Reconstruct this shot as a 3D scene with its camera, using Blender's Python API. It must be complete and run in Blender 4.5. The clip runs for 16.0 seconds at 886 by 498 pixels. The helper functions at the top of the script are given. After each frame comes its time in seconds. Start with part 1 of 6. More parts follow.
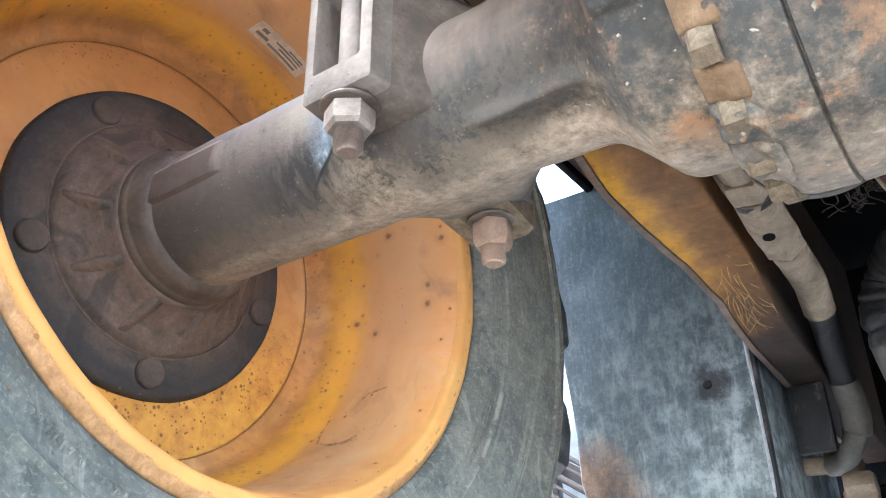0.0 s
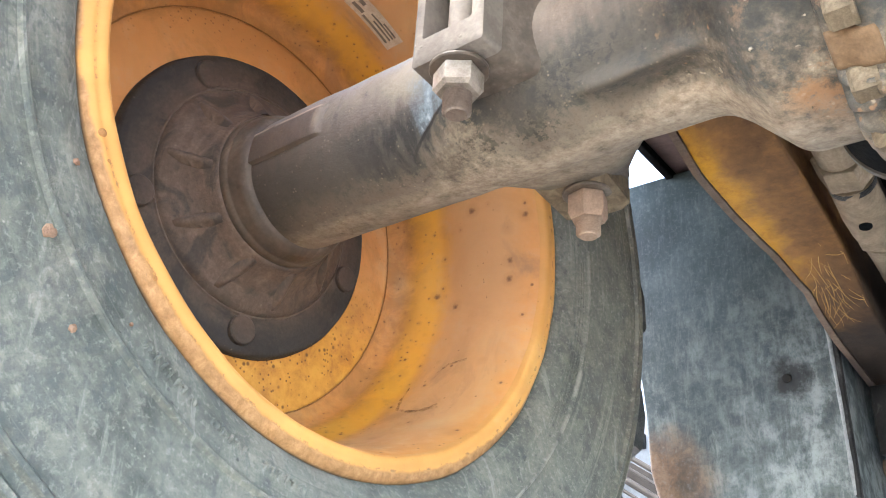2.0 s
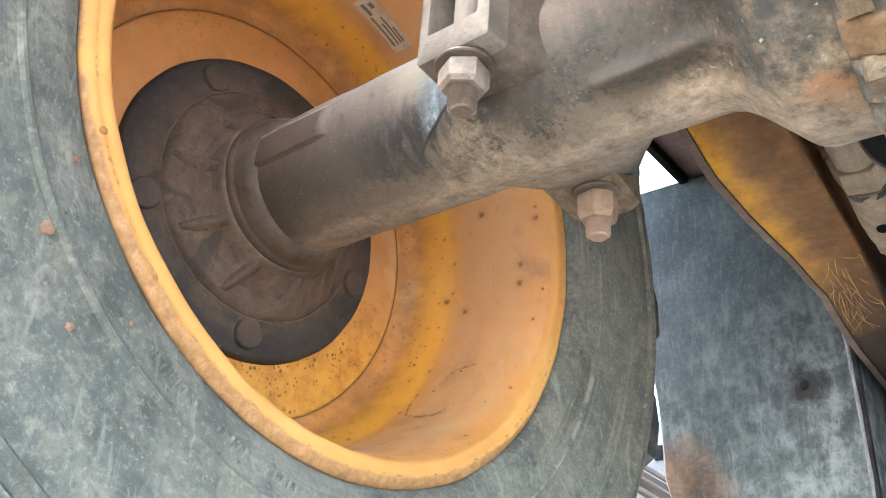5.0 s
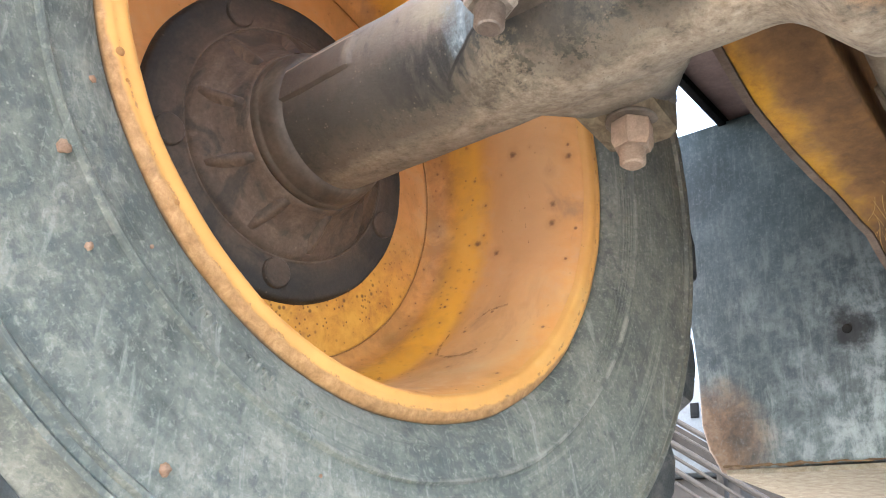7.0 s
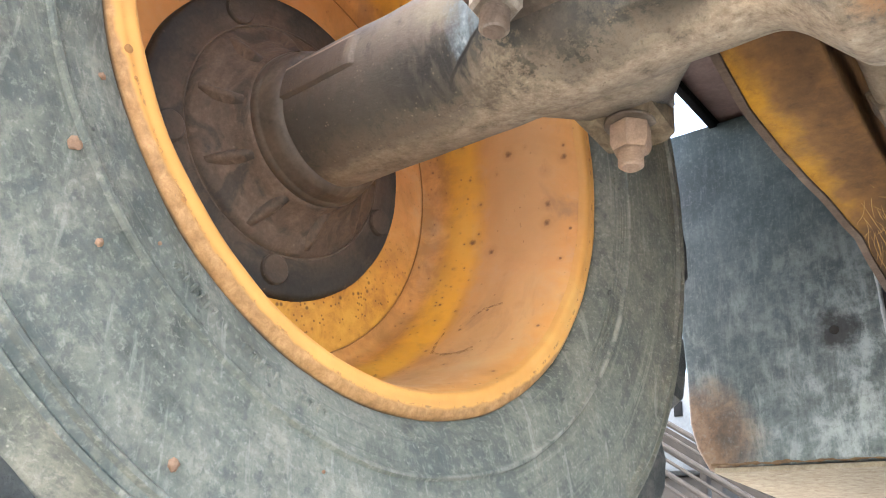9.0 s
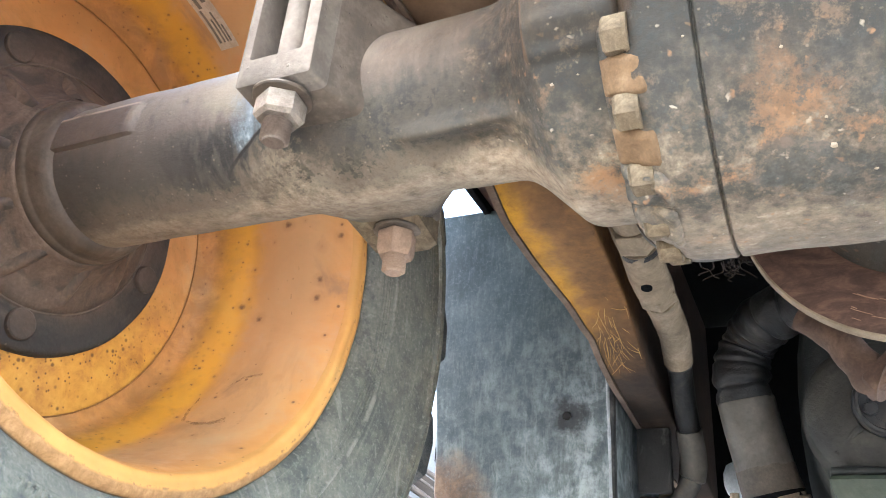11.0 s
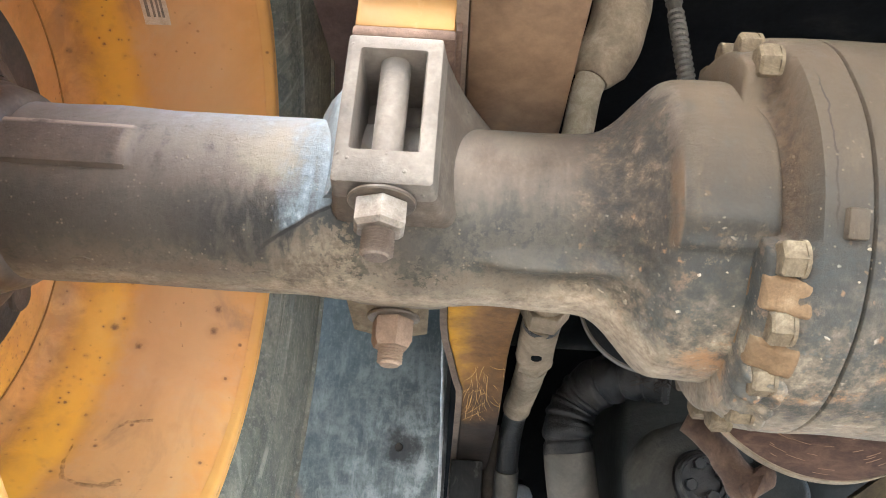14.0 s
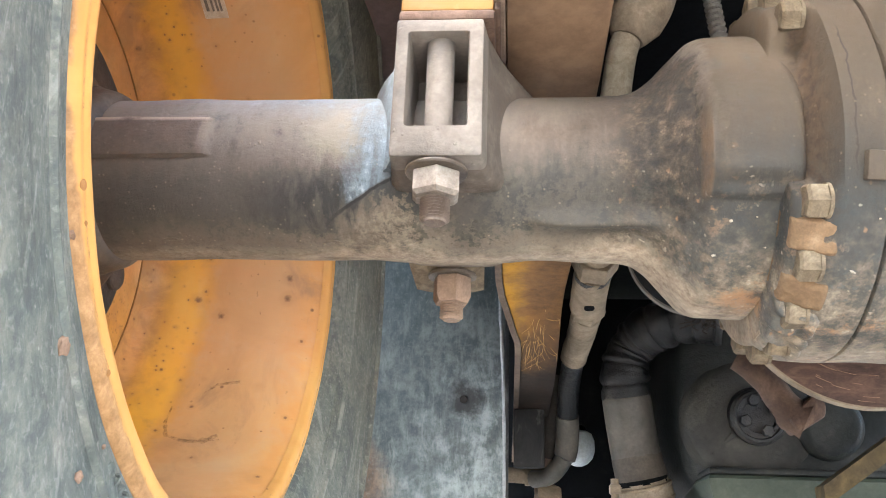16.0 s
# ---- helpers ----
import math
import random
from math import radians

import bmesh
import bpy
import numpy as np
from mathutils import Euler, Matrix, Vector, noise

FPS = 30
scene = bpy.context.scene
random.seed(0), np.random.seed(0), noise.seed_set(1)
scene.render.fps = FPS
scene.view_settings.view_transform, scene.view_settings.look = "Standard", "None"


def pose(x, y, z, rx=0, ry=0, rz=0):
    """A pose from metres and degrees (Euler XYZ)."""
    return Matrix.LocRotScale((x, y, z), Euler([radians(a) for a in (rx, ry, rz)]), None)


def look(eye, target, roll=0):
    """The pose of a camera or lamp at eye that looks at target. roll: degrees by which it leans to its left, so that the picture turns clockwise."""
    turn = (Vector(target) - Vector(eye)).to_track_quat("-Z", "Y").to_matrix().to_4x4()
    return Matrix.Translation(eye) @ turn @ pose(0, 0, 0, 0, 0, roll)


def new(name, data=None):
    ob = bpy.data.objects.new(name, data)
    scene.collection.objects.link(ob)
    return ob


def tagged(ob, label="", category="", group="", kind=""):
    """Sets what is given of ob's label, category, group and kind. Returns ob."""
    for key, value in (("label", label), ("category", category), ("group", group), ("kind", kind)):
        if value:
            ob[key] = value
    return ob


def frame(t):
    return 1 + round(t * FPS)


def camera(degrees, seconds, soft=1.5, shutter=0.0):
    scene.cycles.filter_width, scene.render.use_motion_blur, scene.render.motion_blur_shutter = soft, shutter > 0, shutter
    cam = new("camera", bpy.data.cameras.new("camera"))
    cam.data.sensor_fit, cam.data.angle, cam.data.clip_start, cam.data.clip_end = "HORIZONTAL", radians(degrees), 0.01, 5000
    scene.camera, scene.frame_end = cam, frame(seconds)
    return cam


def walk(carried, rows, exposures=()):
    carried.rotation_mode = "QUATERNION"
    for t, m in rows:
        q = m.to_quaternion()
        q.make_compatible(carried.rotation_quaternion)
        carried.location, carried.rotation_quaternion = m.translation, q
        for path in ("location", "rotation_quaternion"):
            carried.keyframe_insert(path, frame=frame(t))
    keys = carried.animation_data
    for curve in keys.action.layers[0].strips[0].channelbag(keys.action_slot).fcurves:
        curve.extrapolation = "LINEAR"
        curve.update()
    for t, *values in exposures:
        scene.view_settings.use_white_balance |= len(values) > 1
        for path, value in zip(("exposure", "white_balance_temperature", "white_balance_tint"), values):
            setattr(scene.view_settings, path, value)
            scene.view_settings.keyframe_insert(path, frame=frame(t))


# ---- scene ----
cam = camera(57.2, 16.0, soft=1.0)
PATH = [
    (0.0, 0.0480, -0.5542, 0.2272, 116.77, 0.62, 35.80),
    (0.5, 0.0261, -0.5678, 0.2123, 116.49, -1.85, 37.27),
    (1.0, 0.0199, -0.5684, 0.2075, 116.29, -2.59, 37.76),
    (1.5, 0.0127, -0.5725, 0.2031, 116.18, -2.93, 37.91),
    (2.0, 0.0121, -0.5733, 0.2010, 116.11, -3.43, 38.21),
    (2.5, 0.0101, -0.5707, 0.1933, 116.04, -3.74, 38.42),
    (3.0, 0.0192, -0.5753, 0.1993, 116.04, -3.87, 38.42),
    (3.2, 0.0168, -0.5734, 0.1967, 116.02, -3.81, 38.37),
    (5.3, 0.0091, -0.5550, 0.1983, 117.01, -3.92, 39.43),
    (5.5, 0.0091, -0.5550, 0.1983, 117.04, -4.07, 39.74),
    (6.0, 0.0019, -0.5538, 0.1941, 115.88, -4.27, 41.95),
    (6.5, -0.0044, -0.5217, 0.1751, 114.77, -4.24, 41.99),
    (7.0, -0.0074, -0.5255, 0.1792, 114.00, -4.36, 41.61),
    (7.5, -0.0051, -0.5300, 0.1791, 113.87, -4.46, 41.46),
    (8.0, -0.0131, -0.5385, 0.1748, 113.87, -4.49, 41.33),
    (8.2, -0.0136, -0.5420, 0.1736, 113.88, -4.46, 41.27),
    (10.3, -0.0007, -0.5418, 0.1913, 115.09, -6.52, 28.28),
    (10.5, 0.0134, -0.5476, 0.1958, 116.05, -5.82, 23.87),
    (10.7, 0.0279, -0.5623, 0.2057, 117.74, -5.12, 21.84),
    (11.0, 0.0443, -0.5864, 0.2232, 117.22, -4.40, 24.14),
    (11.3, 0.0449, -0.5653, 0.2503, 114.41, -2.12, 30.09),
    (11.5, 0.0437, -0.5438, 0.2685, 112.56, 0.64, 31.52),
    (11.7, 0.0086, -0.5560, 0.3029, 111.17, 2.31, 28.74),
    (12.0, -0.0624, -0.6257, 0.3672, 111.70, 7.68, 23.27),
    (12.2, -0.0945, -0.6596, 0.3727, 111.17, 10.70, 18.56),
    (12.5, -0.1505, -0.7191, 0.3851, 109.36, 8.12, 14.53),
    (12.8, -0.2229, -0.7061, 0.3678, 110.38, 3.68, 13.02),
    (13.0, -0.2468, -0.6949, 0.3443, 111.88, 0.48, 12.35),
    (13.2, -0.2610, -0.6919, 0.3369, 113.35, -1.85, 10.21),
    (13.5, -0.2742, -0.6902, 0.3417, 114.45, -3.91, 5.73),
    (14.0, -0.3002, -0.6919, 0.3724, 114.39, -3.76, -0.55),
    (14.5, -0.2990, -0.6763, 0.3752, 113.52, -1.95, -1.26),
    (15.0, -0.2884, -0.7101, 0.3613, 112.56, -1.20, 1.00),
    (15.5, -0.2882, -0.7339, 0.3386, 111.53, -1.74, 3.33),
    (16.0, -0.2985, -0.7571, 0.3465, 111.35, -2.01, 4.23),
]
# the clip's camera shifts its brightness and white balance a little on the way: seconds, stops, kelvin, tint
SHIFT = [(0.0, 4.18, 5740, 10), (0.5, 4.21, 5990, 10), (1.0, 4.16, 6140, 10), (2.0, 4.16, 6270, 10), (8.0, 4.06, 6390, 10), (10.0, 4.06, 6890, 10), (10.5, 4.06, 6990, 10), (11.0, 4.26, 6190, 10), (11.5, 4.11, 6240, 10),
         (12.0, 4.11, 6790, 7), (12.5, 4.19, 5840, 2), (13.0, 4.11, 6040, 6), (13.5, 4.06, 6440, 10), (14.0, 4.18, 6290, 8), (14.5, 4.08, 6230, 5), (15.0, 4.15, 5960, 6), (15.5, 4.18, 5990, 7), (16.0, 4.14, 6290, 10)]
walk(cam, [(t, pose(x, y, z, rx, ry, rz)) for t, x, y, z, rx, ry, rz in PATH], SHIFT)

# ---- world, sun, exposure ----
world = bpy.data.worlds.new("sky")
scene.world = world
world.use_nodes = True
wn = world.node_tree
bg = wn.nodes["Background"]
sky = wn.nodes.new("ShaderNodeTexSky")
sky.sky_type = 'NISHITA'
sky.sun_disc = False
sky.sun_elevation = radians(61)
sky.sun_rotation = radians(-150)
sky.air_density, sky.dust_density, sky.ozone_density = 1.2, 3.5, 1.0
wn.links.new(sky.outputs[0], bg.inputs[0])
bg.inputs[1].default_value = 0.15
sun = new("sun", bpy.data.lights.new("sun", 'SUN'))
sun.data.energy, sun.data.angle, sun.data.color = 0.6, radians(40), (1.0, 0.985, 0.96)
sun.matrix_world = look((-2.6, -2.4, 7.0), (0, 0, 0))

# ---- materials ----
AX = 0.72                      # height of the wheel's and axle's centre line
AXLE_C = Vector((0, 0, AX))


def mat_new(name):
    m = bpy.data.materials.new(name)
    m.use_nodes = True
    return m, m.node_tree, m.node_tree.nodes["Principled BSDF"]


def coords(nt, scale=(1, 1, 1), rot=(0, 0, 0)):
    tc = nt.nodes.new("ShaderNodeTexCoord")
    mp = nt.nodes.new("ShaderNodeMapping")
    mp.inputs["Scale"].default_value = scale
    mp.inputs["Rotation"].default_value = [radians(a) for a in rot]
    nt.links.new(tc.outputs["Object"], mp.inputs[0])
    return mp.outputs[0]


def tex_noise(nt, vec, scale, detail=6, rough=0.6, dist=0.0):
    n = nt.nodes.new("ShaderNodeTexNoise")
    n.inputs["Scale"].default_value, n.inputs["Detail"].default_value = scale, detail
    n.inputs["Roughness"].default_value, n.inputs["Distortion"].default_value = rough, dist
    nt.links.new(vec, n.inputs["Vector"])
    return n.outputs["Fac"]


def ramp(nt, fac, stops):
    r = nt.nodes.new("ShaderNodeValToRGB")
    e = r.color_ramp.elements
    while len(e) < len(stops):
        e.new(0.5)
    for el, (p, c) in zip(e, stops):
        el.position = p
        el.color = (*c, 1) if len(c) == 3 else c
    nt.links.new(fac, r.inputs[0])
    return r.outputs["Color"]


def grey(nt, fac, lo, hi):
    """0 at lo, 1 at hi, clamped; lo may be the greater."""
    m = nt.nodes.new("ShaderNodeMapRange")
    m.inputs["From Min"].default_value, m.inputs["From Max"].default_value = lo, hi
    nt.links.new(fac, m.inputs["Value"])
    return m.outputs["Result"]


def mix(nt, fac, a, b):
    m = nt.nodes.new("ShaderNodeMix")
    m.data_type = 'RGBA'
    for sock, v in ((0, fac), (6, a), (7, b)):
        if isinstance(v, (int, float)):
            m.inputs[sock].default_value = v
        elif isinstance(v, tuple):
            m.inputs[sock].default_value = (*v, 1)
        else:
            nt.links.new(v, m.inputs[sock])
    return m.outputs[2]


def calc(nt, op, a, b=0.0, c=0.0, clamp=False):
    m = nt.nodes.new("ShaderNodeMath")
    m.operation, m.use_clamp = op, clamp
    for i, v in enumerate((a, b, c)):
        if isinstance(v, (int, float)):
            m.inputs[i].default_value = v
        else:
            nt.links.new(v, m.inputs[i])
    return m.outputs[0]


def axis_values(nt):
    tc = nt.nodes.new("ShaderNodeTexCoord")
    s = nt.nodes.new("ShaderNodeSeparateXYZ")
    nt.links.new(tc.outputs["Object"], s.inputs[0])
    return s.outputs


def bump(nt, bsdf, height, strength, distance):
    b = nt.nodes.new("ShaderNodeBump")
    b.inputs["Strength"].default_value, b.inputs["Distance"].default_value = strength, distance
    nt.links.new(height, b.inputs["Height"])
    nt.links.new(b.outputs[0], bsdf.inputs["Normal"])


def spots(nt, vec, scale, size, keep=0.5):
    """Scattered round specks, about size of a cell wide; keep: the share of cells that have one."""
    v = nt.nodes.new("ShaderNodeTexVoronoi")
    v.inputs["Scale"].default_value = scale
    nt.links.new(vec, v.inputs["Vector"])
    near = grey(nt, v.outputs["Distance"], size, size * 0.45)
    s = nt.nodes.new("ShaderNodeSeparateColor")
    nt.links.new(v.outputs["Color"], s.inputs[0])
    return calc(nt, 'MULTIPLY', near, calc(nt, 'LESS_THAN', s.outputs[0], keep))


def blotch_mat(name, stops, scale=9, rough=0.8, fine=(0.78, 1.18), spec=0.3, metal=0.0, bumps=(0.5, 0.002), stretch=(1, 1, 1), dist=0.6, rot=(0, 0, 0)):
    m, nt, b = mat_new(name)
    vec = coords(nt, stretch, rot)
    col = ramp(nt, tex_noise(nt, vec, scale, 9, 0.68, dist), stops)
    f = tex_noise(nt, vec, scale * 14, 5, 0.7)
    mul = nt.nodes.new("ShaderNodeMix")
    mul.data_type, mul.blend_type = 'RGBA', 'MULTIPLY'
    mul.inputs[0].default_value = 1.0
    nt.links.new(col, mul.inputs[6])
    nt.links.new(ramp(nt, f, [(0.25, (fine[0],) * 3), (0.75, (fine[1],) * 3)]), mul.inputs[7])
    nt.links.new(mul.outputs[2], b.inputs["Base Color"])
    b.inputs["Roughness"].default_value, b.inputs["Specular IOR Level"].default_value, b.inputs["Metallic"].default_value = rough, spec, metal
    bump(nt, b, f, bumps[0], bumps[1])
    return m


def polar(nt, k_angle, k_radius, k_x):
    """Coordinates that run round the wheel: angle, radius and x, each scaled."""
    x, y, z = axis_values(nt)[:3]
    zz = calc(nt, 'SUBTRACT', z, 0.72)
    ang = calc(nt, 'ARCTAN2', zz, y)
    rad = calc(nt, 'SQRT', calc(nt, 'ADD', calc(nt, 'MULTIPLY', y, y), calc(nt, 'MULTIPLY', zz, zz)))
    c = nt.nodes.new("ShaderNodeCombineXYZ")
    nt.links.new(calc(nt, 'MULTIPLY', ang, k_angle), c.inputs[0])
    nt.links.new(calc(nt, 'MULTIPLY', rad, k_radius), c.inputs[1])
    nt.links.new(calc(nt, 'MULTIPLY', x, k_x), c.inputs[2])
    return c.outputs[0], rad


def orange_paint(name, dusty, speck, tone=(0.60, 0.280, 0.085), bands=False, edge=False):
    """Faded orange enamel with a film of pinkish dust, rust specks and dull scuffs."""
    m, nt, b = mat_new(name)
    vec = coords(nt)
    big = tex_noise(nt, vec, 5.5, 6, 0.6, 0.5)
    mid = tex_noise(nt, vec, 34, 6, 0.65, 0.3)
    x, y, z = axis_values(nt)[:3]
    base = ramp(nt, big, [(0.3, tuple(c * 0.78 for c in tone)), (0.55, tone), (0.75, (tone[0] * 1.08, tone[1] * 1.3, tone[2] * 1.5))])
    dust = calc(nt, 'MULTIPLY', grey(nt, calc(nt, 'ADD', calc(nt, 'MULTIPLY', big, 0.5), calc(nt, 'MULTIPLY', mid, 0.5)), 0.62 - dusty * 0.4, 0.75 - dusty * 0.3), 0.35 + dusty * 0.4)
    col = mix(nt, dust, base, (0.52, 0.345, 0.215))
    col = mix(nt, calc(nt, 'MULTIPLY', grey(nt, tex_noise(nt, vec, 13, 8, 0.7, 0.4), 0.50, 0.66), 0.5 * min(1, speck * 1.6)), col, (0.33, 0.17, 0.05))
    if bands:
        soft = calc(nt, 'ADD', x, calc(nt, 'MULTIPLY', calc(nt, 'SUBTRACT', mid, 0.5), 0.03))
        film = calc(nt, 'MULTIPLY', grey(nt, soft, -0.745, -0.690), grey(nt, soft, -0.580, -0.625))
        col = mix(nt, calc(nt, 'MULTIPLY', film, calc(nt, 'ADD', 0.2, calc(nt, 'MULTIPLY', big, 0.5))), col, (0.53, 0.338, 0.180))
        fresh = calc(nt, 'MULTIPLY', grey(nt, soft, -0.80, -0.775), grey(nt, soft, -0.715, -0.745))
        col = mix(nt, calc(nt, 'MULTIPLY', fresh, 0.75), col, (0.68, 0.325, 0.022))
    col = mix(nt, calc(nt, 'MULTIPLY', calc(nt, 'MAXIMUM', spots(nt, vec, 62, 0.20, speck * 0.55), calc(nt, 'MULTIPLY', spots(nt, vec, 130, 0.26, speck * 0.5), 0.7)), grey(nt, tex_noise(nt, vec, 9, 4), 0.42, 0.56)), col, (0.20, 0.095, 0.035))
    col = mix(nt, calc(nt, 'MULTIPLY', spots(nt, vec, 24, 0.2, speck * 0.45), 0.8), col, (0.17, 0.06, 0.025))
    if speck > 0.4 and tone[2] > 0.09:
        fall = grey(nt, calc(nt, 'ADD', z, calc(nt, 'MULTIPLY', calc(nt, 'SUBTRACT', big, 0.5), 0.3)), 0.74, 0.56)
        col = mix(nt, calc(nt, 'MULTIPLY', fall, 0.75), col, ramp(nt, mid, [(0.36, (0.36, 0.155, 0.022)), (0.5, (0.56, 0.275, 0.035)), (0.62, (0.66, 0.35, 0.05))]))
        col = mix(nt, calc(nt, 'MULTIPLY', calc(nt, 'MULTIPLY', calc(nt, 'MAXIMUM', spots(nt, vec, 75, 0.26, 0.5), spots(nt, vec, 150, 0.30, 0.4)), fall), 0.85), col, (0.12, 0.058, 0.022))
    if bands:
        # rust blooms with soft brown halos, crowded where the barrel meets the disc
        def bloom(scale, size, keep):
            v = nt.nodes.new("ShaderNodeTexVoronoi")
            v.inputs["Scale"].default_value = scale
            nt.links.new(vec, v.inputs["Vector"])
            sep = nt.nodes.new("ShaderNodeSeparateColor")
            nt.links.new(v.outputs["Color"], sep.inputs[0])
            dist = calc(nt, 'ADD', v.outputs["Distance"], calc(nt, 'MULTIPLY', calc(nt, 'SUBTRACT', tex_noise(nt, vec, scale * 6, 5, 0.7), 0.5), size * 1.6))
            has = calc(nt, 'LESS_THAN', sep.outputs[0], keep)
            return calc(nt, 'MULTIPLY', grey(nt, dist, size * 2.4, size * 0.5), has), calc(nt, 'MULTIPLY', grey(nt, dist, size, size * 0.4), has)
        deep = calc(nt, 'MULTIPLY', grey(nt, x, -0.715, -0.750), grey(nt, tex_noise(nt, vec, 6, 3), 0.40, 0.50))
        for scale, size, keep, part_of in ((17, 0.105, 0.58, 1.0), (48, 0.13, 0.50, deep), (95, 0.17, 0.55, deep), (34, 0.10, 0.22, 0.9)):
            halo, core = bloom(scale, size, keep)
            col = mix(nt, calc(nt, 'MULTIPLY', calc(nt, 'MULTIPLY', halo, part_of), 0.35), col, (0.30, 0.135, 0.045))
            col = mix(nt, calc(nt, 'MULTIPLY', calc(nt, 'MULTIPLY', core, part_of), 0.8), col, (0.115, 0.050, 0.024))
        # grime collected towards the disc
        heel = calc(nt, 'MULTIPLY', grey(nt, calc(nt, 'ADD', soft, calc(nt, 'MULTIPLY', calc(nt, 'SUBTRACT', big, 0.5), 0.05)), -0.752, -0.790), grey(nt, tex_noise(nt, vec, 22, 7, 0.7, 0.4), 0.36, 0.58))
        col = mix(nt, calc(nt, 'MULTIPLY', heel, 0.55), col, (0.26, 0.125, 0.045))
        smudge = calc(nt, 'MULTIPLY', grey(nt, tex_noise(nt, coords(nt, (9, 5, 5)), 1.0, 7, 0.65, 1.0), 0.54, 0.68), grey(nt, tex_noise(nt, vec, 3.5, 3), 0.44, 0.58))
        col = mix(nt, calc(nt, 'MULTIPLY', smudge, 0.68), col, (0.30, 0.165, 0.085))
    if edge:
        rad = polar(nt, 1, 1, 1)[1]
        chew = tex_noise(nt, vec, 70, 9, 0.78, 0.3)
        worn = calc(nt, 'ADD', rad, calc(nt, 'ADD', calc(nt, 'MULTIPLY', calc(nt, 'SUBTRACT', mid, 0.5), 0.006), calc(nt, 'MULTIPLY', calc(nt, 'SUBTRACT', chew, 0.5), 0.008)))
        dark_bare = ramp(nt, chew, [(0.36, (0.120, 0.064, 0.030)), (0.5, (0.245, 0.135, 0.062)), (0.62, (0.385, 0.225, 0.108))])
        # rubbed further in where the wheel was knocked, low and behind
        rubbed = calc(nt, 'ADD', worn, calc(nt, 'MULTIPLY', grey(nt, calc(nt, 'ADD', z, calc(nt, 'MULTIPLY', calc(nt, 'SUBTRACT', big, 0.5), 0.5)), 0.44, 0.62), -0.0115))
        col = mix(nt, calc(nt, 'MULTIPLY', grey(nt, rubbed, 0.3640, 0.3672), 0.75), col, dark_bare)
        col = mix(nt, calc(nt, 'MULTIPLY', calc(nt, 'MULTIPLY', grey(nt, worn, 0.3630, 0.3645), grey(nt, worn, 0.3672, 0.3656)), calc(nt, 'MULTIPLY', grey(nt, chew, 0.53, 0.58), 0.6)), col, (0.120, 0.072, 0.040))
        col = mix(nt, calc(nt, 'MULTIPLY', grey(nt, rad, 0.3770, 0.3785), 0.8), col, (0.050, 0.040, 0.030))
        col = mix(nt, calc(nt, 'MULTIPLY', grey(nt, tex_noise(nt, vec, 75, 8, 0.8, 0.5), 0.62, 0.66), 0.75), col, (0.20, 0.115, 0.065))
    scuff = grey(nt, tex_noise(nt, coords(nt, (26, 9, 9)), 1.0, 5, 0.6, 1.0), 0.66, 0.74)
    col = mix(nt, calc(nt, 'MULTIPLY', scuff, 0.35), col, (0.36, 0.18, 0.08))
    nt.links.new(col, b.inputs["Base Color"])
    nt.links.new(ramp(nt, mid, [(0.3, (0.45,) * 3), (0.7, (0.75,) * 3)]), b.inputs["Roughness"])
    b.inputs["Specular IOR Level"].default_value = 0.35
    bump(nt, b, mid, 0.12, 0.002)
    return m


